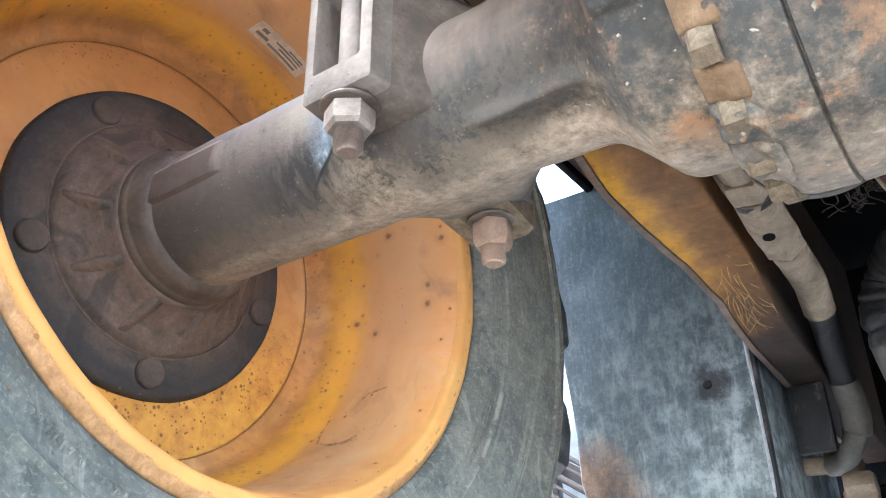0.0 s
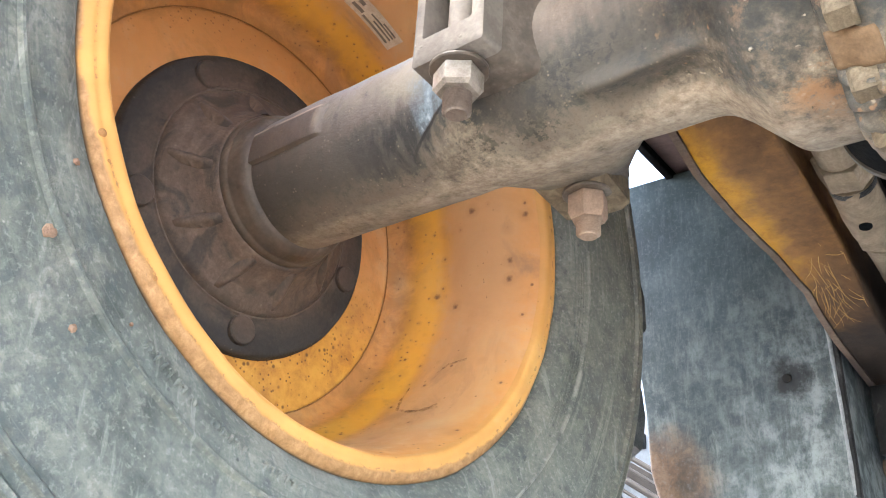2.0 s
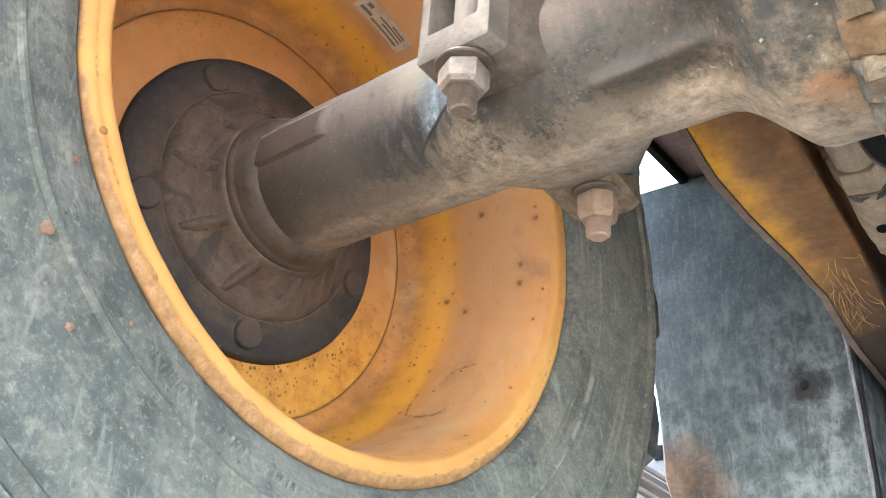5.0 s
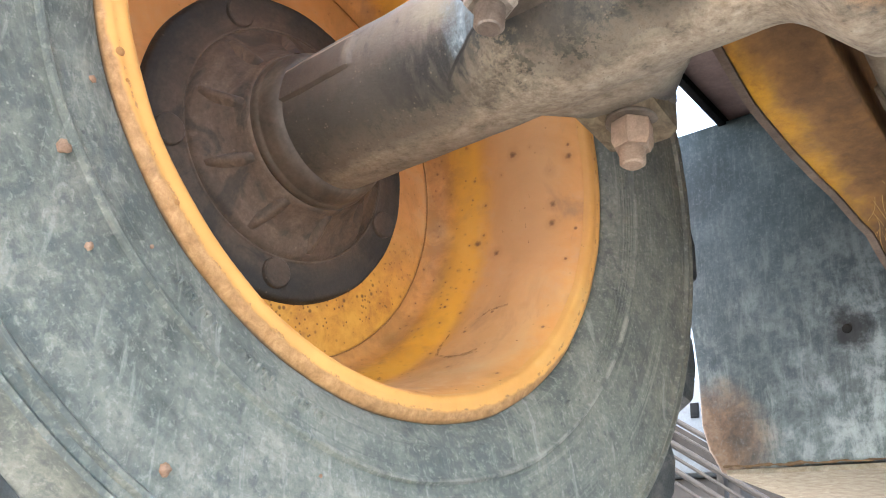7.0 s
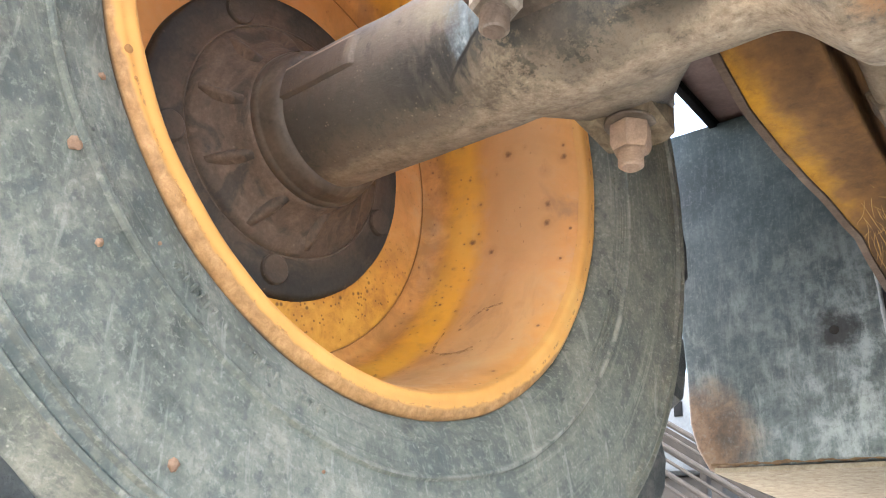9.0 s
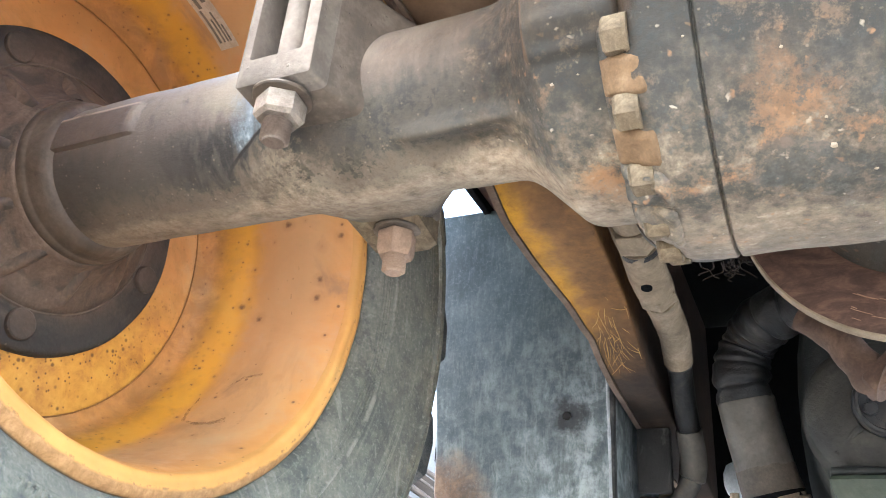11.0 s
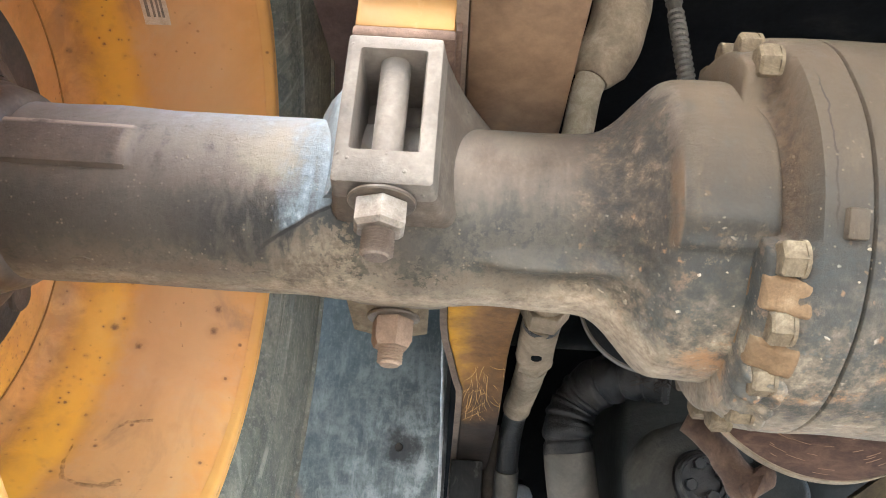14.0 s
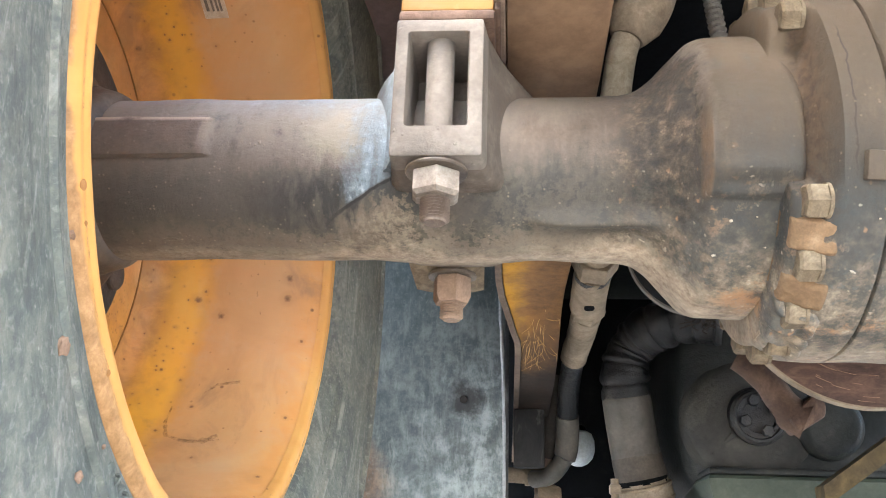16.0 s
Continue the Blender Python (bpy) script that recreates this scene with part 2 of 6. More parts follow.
def casting(name, dark, dust_col, light, amount, chip=0.5, floor=(0.662, 0.634), settle=0.62):
    """Old black paint on cast iron under a film of dust, with mud spatter below and pale chips."""
    m, nt, b = mat_new(name)
    vec = coords(nt)
    n1 = tex_noise(nt, vec, 5.0, 5, 0.55, 0.2)
    n2 = tex_noise(nt, vec, 38, 8, 0.62, 0.15)
    n3 = tex_noise(nt, vec, 230, 3, 0.55)
    x, y, z = axis_values(nt)[:3]
    d = calc(nt, 'ADD', calc(nt, 'MULTIPLY', n1, 0.55), calc(nt, 'ADD', calc(nt, 'MULTIPLY', n2, 0.34), calc(nt, 'MULTIPLY', n3, 0.11)))
    half = tuple(0.5 * (a + c) for a, c in zip(dark, dust_col))
    col = ramp(nt, d, [(0.47 - amount * 0.14, dark), (0.535 - amount * 0.14, half), (0.60 - amount * 0.14, dust_col), (0.70 - amount * 0.12, light)])
    black = calc(nt, 'MULTIPLY', grey(nt, calc(nt, 'ADD', calc(nt, 'MULTIPLY', tex_noise(nt, vec, 10, 4, 0.6, 0.3), 0.55), calc(nt, 'MULTIPLY', tex_noise(nt, vec, 75, 6, 0.7), 0.45)), 0.50, 0.545), 0.85)
    col = mix(nt, calc(nt, 'MULTIPLY', black, chip), col, dark)
    # spatter thrown up from the ground
    low = grey(nt, calc(nt, 'ADD', z, calc(nt, 'MULTIPLY', calc(nt, 'SUBTRACT', n2, 0.5), 0.16)), floor[0], floor[1])
    col = mix(nt, calc(nt, 'MULTIPLY', low, 0.62), col, ramp(nt, n2, [(0.4, tuple(0.55 * c for c in light)), (0.58, light)]))
    settled = calc(nt, 'MULTIPLY', grey(nt, calc(nt, 'ADD', z, calc(nt, 'MULTIPLY', calc(nt, 'SUBTRACT', n1, 0.5), 0.06)), 0.735, 0.808), settle)
    col = mix(nt, calc(nt, 'MULTIPLY', settled, 0.8), col, (0.20, 0.17, 0.13))
    chips = calc(nt, 'MULTIPLY', spots(nt, vec, 130, 0.20, 0.10), grey(nt, n1, 0.46, 0.58))
    col = mix(nt, calc(nt, 'MULTIPLY', chips, chip * 0.6), col, light)
    nt.links.new(col, b.inputs["Base Color"])
    nt.links.new(ramp(nt, d, [(0.35, (0.5,) * 3), (0.6, (0.88,) * 3)]), b.inputs["Roughness"])
    b.inputs["Specular IOR Level"].default_value = 0.3
    crud = spots(nt, vec, 130, 0.26, 0.14)
    h = calc(nt, 'ADD', calc(nt, 'MULTIPLY', n2, 0.8), calc(nt, 'ADD', calc(nt, 'MULTIPLY', tex_noise(nt, vec, 100, 8, 0.75), 0.5), calc(nt, 'MULTIPLY', crud, 0.5)))
    bump(nt, b, h, 0.6, 0.003)
    return m


def axle_paint():
    """The axle: old black paint, dust and painted toplight on top, mud below, pale blue repaint beside the bracket,
    speckled bell and drum.
    """
    m, nt, b = mat_new("dusty_axle_paint")
    vec = coords(nt)
    n1 = tex_noise(nt, vec, 6, 5, 0.55, 0.2)
    n2 = tex_noise(nt, vec, 38, 8, 0.62, 0.15)
    n3 = tex_noise(nt, vec, 230, 4, 0.6)
    n4 = tex_noise(nt, vec, 15, 6, 0.6, 0.4)
    n5 = tex_noise(nt, vec, 100, 9, 0.78, 0.0)
    x, y, z = axis_values(nt)[:3]
    rad = polar(nt, 1, 1, 1)[1]
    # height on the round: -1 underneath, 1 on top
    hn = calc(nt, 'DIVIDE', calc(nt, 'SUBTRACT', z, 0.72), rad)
    c = nt.nodes.new("ShaderNodeCombineXYZ")
    nt.links.new(calc(nt, 'MULTIPLY', calc(nt, 'ARCTAN2', calc(nt, 'SUBTRACT', z, 0.72), calc(nt, 'MULTIPLY', y, -1.0)), 1.8), c.inputs[0])
    nt.links.new(calc(nt, 'MULTIPLY', x, 70.0), c.inputs[2])
    run = tex_noise(nt, c.outputs[0], 1.0, 7, 0.62, 0.3)

    def plus(*terms):
        out = terms[0]
        for t in terms[1:]:
            out = calc(nt, 'ADD', out, t)
        return out

    def times(*terms):
        out = terms[0]
        for t in terms[1:]:
            out = calc(nt, 'MULTIPLY', out, t)
        return out

    def off(n, k):
        return calc(nt, 'MULTIPLY', calc(nt, 'SUBTRACT', n, 0.5), k)

    def window(v, p, q, r, t):
        return times(grey(nt, v, p, q), grey(nt, v, t, r))
    d = plus(times(n4, 0.22), times(run, 0.30), times(n2, 0.28), times(n3, 0.20))
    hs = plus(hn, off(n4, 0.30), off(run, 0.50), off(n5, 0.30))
    hm = plus(hn, off(n5, 0.80), off(n2, 0.30), off(n4, 0.25))
    xn = plus(x, off(n4, 0.06))
    # the tube: dark flank; dust and painted toplight pale it towards the top
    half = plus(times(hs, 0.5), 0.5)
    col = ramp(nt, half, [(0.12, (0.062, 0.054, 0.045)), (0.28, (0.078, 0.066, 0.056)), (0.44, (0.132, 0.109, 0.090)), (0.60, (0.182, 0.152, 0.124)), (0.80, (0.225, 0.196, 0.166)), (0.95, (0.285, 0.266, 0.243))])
    col = mix(nt, times(grey(nt, d, 0.47, 0.38), 0.55), col, (0.036, 0.034, 0.031))
    # brown by the hub, with the same toplight in its ramp
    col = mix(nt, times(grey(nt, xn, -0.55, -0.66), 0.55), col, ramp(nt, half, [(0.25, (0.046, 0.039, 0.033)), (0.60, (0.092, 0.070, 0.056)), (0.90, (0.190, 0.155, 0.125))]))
    land = times(window(x, -0.735, -0.715, -0.604, -0.588), window(hn, -0.24, -0.14, 0.315, 0.345))
    col = mix(nt, times(land, 0.82), col, ramp(nt, d, [(0.4, (0.058, 0.043, 0.034)), (0.6, (0.118, 0.088, 0.068))]))
    # painted highlight along the land's upper edge and its end
    rim = calc(nt, 'MAXIMUM', times(window(x, -0.720, -0.712, -0.592, -0.588), window(hn, 0.262, 0.295, 0.345, 0.370)), times(window(x, -0.600, -0.597, -0.592, -0.588), window(hn, -0.10, 0.0, 0.318, 0.345), 0.25))
    col = mix(nt, times(rim, grey(nt, n2, 0.26, 0.44), 0.9), col, (0.345, 0.270, 0.212))
    # pinkish dust between bracket and bell
    rosy = times(window(xn, -0.325, -0.285, -0.195, -0.155), grey(nt, hs, -0.42, 0.15))
    col = mix(nt, times(rosy, 0.92), col, ramp(nt, d, [(0.38, (0.060, 0.044, 0.032)), (0.5, (0.104, 0.077, 0.057)), (0.62, (0.160, 0.122, 0.093))]))
    olive = times(window(xn, -0.345, -0.300, -0.195, -0.165), grey(nt, hs, 0.10, -0.40))
    col = mix(nt, times(olive, 0.6), col, ramp(nt, d, [(0.40, (0.038, 0.035, 0.028)), (0.60, (0.088, 0.078, 0.060))]))
    # highlight painted on the upper tube just past the bracket
    bright = times(window(xn, -0.300, -0.275, -0.250, -0.215), window(hs, 0.05, 0.40, 0.75, 1.0))
    col = mix(nt, times(bright, 0.35), col, (0.235, 0.190, 0.150))
    # mottled brown slope of the bell
    slope = window(plus(xn, off(n5, 0.03)), -0.215, -0.185, -0.140, -0.126)
    col = mix(nt, times(slope, 0.92), col, ramp(nt, plus(times(n2, 0.45), times(n5, 0.55)), [(0.40, (0.022, 0.021, 0.019)), (0.48, (0.040, 0.033, 0.026)), (0.55, (0.072, 0.054, 0.038)), (0.63, (0.145, 0.110, 0.077))]))
    # the bell's pad and the drum: a smooth brown film, paler on top, darker below
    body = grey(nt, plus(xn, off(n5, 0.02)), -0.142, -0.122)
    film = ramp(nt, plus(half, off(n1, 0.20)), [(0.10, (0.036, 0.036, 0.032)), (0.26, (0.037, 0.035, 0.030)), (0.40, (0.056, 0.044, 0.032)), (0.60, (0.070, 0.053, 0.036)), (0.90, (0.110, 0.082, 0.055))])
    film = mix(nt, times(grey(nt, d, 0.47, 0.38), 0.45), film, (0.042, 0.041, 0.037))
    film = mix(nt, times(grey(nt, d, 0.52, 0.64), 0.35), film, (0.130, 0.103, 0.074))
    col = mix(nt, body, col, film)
    ridge = times(window(x, -0.1350, -0.1330, -0.1290, -0.1270), window(hn, -0.56, -0.50, -0.15, 0.05), grey(nt, n2, 0.30, 0.50))
    col = mix(nt, times(ridge, 0.6), col, (0.150, 0.096, 0.056))
    # dark brown band in the hollow between bell and drum
    rust = times(window(x, -0.060, -0.053, -0.046, -0.037), grey(nt, n2, 0.30, 0.50))
    col = mix(nt, times(rust, 0.85), col, ramp(nt, n5, [(0.4, (0.036, 0.023, 0.014)), (0.6, (0.084, 0.054, 0.032))]))
    scabby = times(grey(nt, plus(times(n4, 0.4), times(n5, 0.6)), 0.505, 0.545), grey(nt, hn, -0.10, -0.55), body)
    col = mix(nt, times(scabby, 0.75), col, (0.033, 0.037, 0.036))
    ochre = times(grey(nt, plus(times(tex_noise(nt, vec, 11, 4, 0.6, 0.3), 0.55), times(n5, 0.45)), 0.545, 0.60), grey(nt, hn, -0.30, -0.75), grey(nt, x, -0.19, -0.12))
    col = mix(nt, times(ochre, 0.6), col, (0.235, 0.150, 0.088))
    # fine crack in the old filler on the drum
    crackx = plus(x, off(n2, 0.010))
    col = mix(nt, times(window(crackx, -0.0282, -0.0276, -0.0268, -0.0262), window(hn, -0.45, -0.35, 0.25, 0.40), 0.8), col, (0.030, 0.024, 0.018))
    # mud thrown up from below, higher round the bracket's root
    root = times(window(xn, -0.475, -0.425, -0.395, -0.350), 0.36)
    level = plus(hm, times(root, -1.0))
    mud = times(grey(nt, plus(level, off(tex_noise(nt, vec, 7, 3, 0.5), -0.5)), -0.80, -1.08), plus(0.55, times(grey(nt, xn, -0.60, -0.46), 0.35)))
    mud_col = ramp(nt, plus(times(n2, 0.35), times(n5, 0.65)), [(0.36, (0.080, 0.064, 0.046)), (0.46, (0.150, 0.121, 0.087)), (0.56, (0.235, 0.194, 0.142)), (0.66, (0.350, 0.300, 0.226))])
    col = mix(nt, mud, col, mud_col)
    # dark grains in and above the mud
    grain = times(grey(nt, tex_noise(nt, vec, 260, 6, 0.75), 0.53, 0.60), grey(nt, hn, -0.20, -0.55))
    col = mix(nt, times(grain, 0.28), col, (0.040, 0.036, 0.030))
    # black paint showing through in streaks and scabs
    smear = times(window(xn, -0.575, -0.500, -0.445, -0.425), window(hs, -0.92, -0.72, -0.52, -0.25), grey(nt, run, 0.36, 0.50))
    col = mix(nt, times(smear, 0.85), col, (0.023, 0.023, 0.022))
    scab = grey(nt, plus(times(tex_noise(nt, vec, 19, 4, 0.6, 0.3), 0.5), times(n5, 0.5)), 0.485, 0.520)
    scab = times(scab, calc(nt, 'ADD', window(xn, -0.440, -0.422, -0.385, -0.360), times(window(xn, -0.35, -0.31, -0.230, -0.18), 0.8), clamp=True), window(hs, -0.86, -0.72, -0.52, -0.30))
    col = mix(nt, times(scab, 0.88), col, (0.026, 0.029, 0.028))
    # pale blue repaint, skylight tint painted on top, lower edge slanting down from the bracket
    cut = plus(times(x, -0.52), z, off(n2, 0.006))
    streak = plus(times(tex_noise(nt, coords(nt, (42, 26, 15), (0, 14, 0)), 1.0, 7, 0.70, 0.5), 0.6), times(n5, 0.4))
    edge = plus(x, off(streak, 0.07))
    near = window(edge, -0.462, -0.432, -0.4065, -0.4045)
    top = times(window(edge, -0.600, -0.480, -0.4065, -0.4045), grey(nt, hs, 0.30, 0.75), 0.70)
    blue = times(calc(nt, 'MAXIMUM', near, top), grey(nt, cut, 0.8985, 0.9010))
    fringe = times(window(edge, -0.500, -0.475, -0.452, -0.435), window(hs, -0.30, -0.05, 0.30, 0.60))
    col = mix(nt, times(fringe, 0.45), col, (0.265, 0.238, 0.178))
    col = mix(nt, times(blue, plus(0.55, times(grey(nt, streak, 0.40, 0.56), 0.35))), col, ramp(nt, streak, [(0.38, (0.100, 0.124, 0.138)), (0.48, (0.140, 0.177, 0.200)), (0.56, (0.185, 0.228, 0.252)), (0.64, (0.320, 0.360, 0.375))]))
    crack = times(window(cut, 0.8955, 0.8966, 0.8984, 0.8994), window(x, -0.478, -0.455, -0.410, -0.406))
    col = mix(nt, times(crack, 0.9), col, (0.016, 0.015, 0.014))
    # underside of bell and drum: black paint peeling through tan, orange and chalky crust
    under = times(grey(nt, plus(hn, off(n4, 0.5), off(n2, 0.3)), -0.60, -0.92), grey(nt, xn, -0.215, -0.165))
    crust = plus(times(tex_noise(nt, vec, 16, 4, 0.55, 0.1), 0.35), times(tex_noise(nt, vec, 66, 9, 0.74, 0.0), 0.65))
    peel = ramp(nt, crust, [(0.38, (0.032, 0.034, 0.032)), (0.46, (0.058, 0.055, 0.047)), (0.52, (0.118, 0.098, 0.072)), (0.58, (0.190, 0.156, 0.113)), (0.64, (0.300, 0.254, 0.190)), (0.68, (0.430, 0.390, 0.315))])
    tint = grey(nt, plus(times(tex_noise(nt, vec, 13, 3, 0.5), 0.6), times(n5, 0.4)), 0.53, 0.60)
    peel = mix(nt, times(tint, 0.75), peel, (0.320, 0.170, 0.078))
    shell = grey(nt, plus(times(tex_noise(nt, vec, 21, 4, 0.6, 0.1), 0.55), times(n5, 0.45)), 0.530, 0.560)
    peel = mix(nt, times(shell, 0.75), peel, ramp(nt, n5, [(0.40, (0.030, 0.034, 0.033)), (0.60, (0.075, 0.080, 0.076))]))
    col = mix(nt, times(under, 0.9), col, peel)
    # flakes of olive-black paint left standing in the mud
    stand = grey(nt, plus(times(tex_noise(nt, vec, 30, 6, 0.7, 0.1), 0.5), times(tex_noise(nt, vec, 140, 5, 0.7, 0.0), 0.5)), 0.510, 0.545)
    where = times(grey(nt, hn, -0.25, -0.50), grey(nt, tex_noise(nt, vec, 9, 4, 0.55, 0.3), 0.44, 0.58), plus(0.25, times(window(xn, -0.44, -0.40, -0.20, -0.12), 0.75)))
    col = mix(nt, times(stand, where, 0.85), col, ramp(nt, n5, [(0.40, (0.027, 0.027, 0.021)), (0.60, (0.066, 0.060, 0.045))]))
    # solid pale clay along the very bottom
    yn = calc(nt, 'DIVIDE', y, rad)
    slab = times(grey(nt, plus(yn, times(window(xn, -0.25, -0.20, -0.125, -0.10), 0.16), off(n5, 0.28), off(n4, 0.34), off(n2, 0.16)), -0.24, 0.02), grey(nt, hn, -0.45, -0.70), plus(0.7, times(grey(nt, xn, -0.55, -0.40), 0.3)))
    slab = times(slab, plus(0.78, times(grey(nt, xn, -0.28, -0.20), 0.22), times(grey(nt, xn, -0.125, -0.06), -0.5)))
    col = mix(nt, times(slab, 0.92), col, ramp(nt, plus(times(n2, 0.4), times(n5, 0.6)), [(0.36, (0.125, 0.096, 0.066)), (0.46, (0.255, 0.203, 0.146)), (0.56, (0.365, 0.300, 0.222)), (0.66, (0.500, 0.430, 0.335))]))
    # crumbs of dry mud
    bend = nt.nodes.new("ShaderNodeVectorMath")
    bend.operation = 'MULTIPLY_ADD'
    warp = nt.nodes.new("ShaderNodeTexNoise")
    warp.inputs["Scale"].default_value = 120
    nt.links.new(vec, warp.inputs["Vector"])
    nt.links.new(warp.outputs["Color"], bend.inputs[0])
    bend.inputs[1].default_value = (0.012, 0.012, 0.012)
    nt.links.new(vec, bend.inputs[2])
    ragged = bend.outputs[0]
    lower = grey(nt, hn, 0.35, -0.45)
    crud = calc(nt, 'MAXIMUM', times(spots(nt, vec, 150, 0.22, 0.06), grey(nt, n4, 0.45, 0.58)), times(spots(nt, vec, 210, 0.30, 0.24), grey(nt, n2, 0.45, 0.58)))
    col = mix(nt, times(crud, plus(0.08, times(lower, 0.30))), col, (0.27, 0.215, 0.150))
    flake = times(spots(nt, ragged, 60, 0.15, 0.16), grey(nt, x, -0.20, -0.15), grey(nt, hn, -0.30, -0.75))
    col = mix(nt, times(flake, 0.8), col, (0.42, 0.38, 0.30))
    # small pale and orange chips peppered over the bell and drum
    below = times(grey(nt, x, -0.22, -0.17), grey(nt, hn, -0.15, -0.60))
    chips = times(spots(nt, ragged, 105, 0.24, 0.26), grey(nt, n4, 0.44, 0.56), below)
    col = mix(nt, times(chips, 0.75), col, (0.380, 0.325, 0.245))
    sparks = times(spots(nt, ragged, 84, 0.26, 0.20), grey(nt, n1, 0.44, 0.56), below)
    col = mix(nt, times(sparks, 0.7), col, (0.270, 0.150, 0.075))
    nt.links.new(col, b.inputs["Base Color"])
    nt.links.new(ramp(nt, d, [(0.35, (0.55,) * 3), (0.6, (0.88,) * 3)]), b.inputs["Roughness"])
    b.inputs["Specular IOR Level"].default_value = 0.28
    bump(nt, b, plus(times(n2, 0.7), times(n5, 0.7), times(mud, 0.35), times(crud, 0.25), times(flake, 0.5)), 0.7, 0.004)
    return m


def hub_paint():
    """Cast hub: brown dust rubbed over old black paint, thinning to a bluish black rim, with oily smears."""
    m, nt, b = mat_new("brown_dusted_hub")
    vec = coords(nt)
    n1 = tex_noise(nt, vec, 9, 6, 0.6, 0.5)
    n2 = tex_noise(nt, vec, 45, 8, 0.66, 0.2)
    n3 = tex_noise(nt, vec, 190, 5, 0.7)
    ring, rad = polar(nt, 1.2, 60.0, 40.0)
    turn = tex_noise(nt, ring, 1.0, 6, 0.6, 0.3)
    out = calc(nt, 'ADD', rad, calc(nt, 'ADD', calc(nt, 'MULTIPLY', calc(nt, 'SUBTRACT', n1, 0.5), 0.10), calc(nt, 'MULTIPLY', calc(nt, 'SUBTRACT', n2, 0.5), 0.04)))
    d = calc(nt, 'ADD', calc(nt, 'MULTIPLY', n2, 0.5), calc(nt, 'ADD', calc(nt, 'MULTIPLY', n3, 0.25), calc(nt, 'MULTIPLY', turn, 0.25)))
    brown = ramp(nt, d, [(0.36, (0.064, 0.045, 0.034)), (0.50, (0.112, 0.080, 0.059)), (0.64, (0.180, 0.133, 0.099))])
    black = ramp(nt, d, [(0.36, (0.026, 0.026, 0.026)), (0.52, (0.041, 0.038, 0.036)), (0.66, (0.072, 0.062, 0.053))])
    col = mix(nt, grey(nt, out, 0.145, 0.195), brown, black)
    oil = calc(nt, 'MULTIPLY', grey(nt, tex_noise(nt, coords(nt, (30, 14, 14)), 1.0, 6, 0.65, 0.8), 0.52, 0.62), 0.55)
    col = mix(nt, oil, col, (0.024, 0.025, 0.025))
    line = calc(nt, 'MULTIPLY', grey(nt, rad, 0.1560, 0.1575), grey(nt, rad, 0.1602, 0.1590))
    col = mix(nt, calc(nt, 'MULTIPLY', line, calc(nt, 'MULTIPLY', grey(nt, n2, 0.38, 0.55), 0.6)), col, (0.150, 0.112, 0.082))
    col = mix(nt, calc(nt, 'MULTIPLY', spots(nt, vec, 120, 0.2, 0.06), 0.4), col, (0.22, 0.18, 0.14))
    nt.links.new(col, b.inputs["Base Color"])
    nt.links.new(ramp(nt, n2, [(0.35, (0.55,) * 3), (0.65, (0.85,) * 3)]), b.inputs["Roughness"])
    b.inputs["Specular IOR Level"].default_value = 0.3
    bump(nt, b, calc(nt, 'ADD', n2, calc(nt, 'MULTIPLY', n3, 0.6)), 0.5, 0.003)
    return m


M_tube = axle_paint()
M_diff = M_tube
M_pad = casting("pale_dusty_bracket", (0.064, 0.055, 0.047), (0.118, 0.101, 0.085), (0.180, 0.158, 0.135), 0.5, 0.2, settle=0.0)
M_flare = casting("brown_dirt_caked_bracket", (0.046, 0.038, 0.031), (0.085, 0.069, 0.055), (0.150, 0.124, 0.098), 0.4, 0.35, settle=0.0)
M_bolt = blotch_mat("dusty_steel", [(0.3, (0.085, 0.066, 0.052)), (0.5, (0.19, 0.16, 0.13)), (0.75, (0.31, 0.275, 0.235))], 40, 0.7, bumps=(0.35, 0.001))
M_thread = blotch_mat("rusty_thread", [(0.3, (0.075, 0.054, 0.043)), (0.55, (0.14, 0.108, 0.085)), (0.8, (0.27, 0.23, 0.19))], 60, 0.7, bumps=(0.3, 0.001))
M_claybolt = blotch_mat("clay_caked_steel", [(0.3, (0.070, 0.053, 0.034)), (0.5, (0.135, 0.104, 0.066)), (0.75, (0.24, 0.195, 0.132))], 60, 0.85, bumps=(0.5, 0.0015))
M_pinknut = blotch_mat("pale_clay_coat", [(0.3, (0.175, 0.120, 0.085)), (0.55, (0.275, 0.195, 0.140)), (0.8, (0.38, 0.295, 0.225))], 30, 0.9, bumps=(0.5, 0.0015))
M_mud = blotch_mat("dried_tan_mud", [(0.3, (0.19, 0.15, 0.10)), (0.55, (0.28, 0.235, 0.17)), (0.8, (0.38, 0.335, 0.265))], 60, 0.95, bumps=(0.6, 0.0015))
M_cake = blotch_mat("brown_clay_cake", [(0.3, (0.095, 0.059, 0.031)), (0.55, (0.165, 0.106, 0.058)), (0.8, (0.235, 0.165, 0.100))], 22, 0.95, bumps=(0.6, 0.002))
M_hub = hub_paint()
M_collar = blotch_mat("greasy_collar", [(0.3, (0.044, 0.034, 0.027)), (0.55, (0.088, 0.069, 0.053)), (0.8, (0.20, 0.168, 0.132))], 14, 0.5, bumps=(0.3, 0.0015))
M_rim = orange_paint("orange_rim_paint", 0.3, 0.12, bands=True)
M_rimdisc = orange_paint("speckled_orange_paint", 0.25, 0.6, (0.60, 0.288, 0.098))
M_lip = orange_paint("worn_orange_lip", 0.08, 0.08, (0.57, 0.280, 0.078), edge=True)
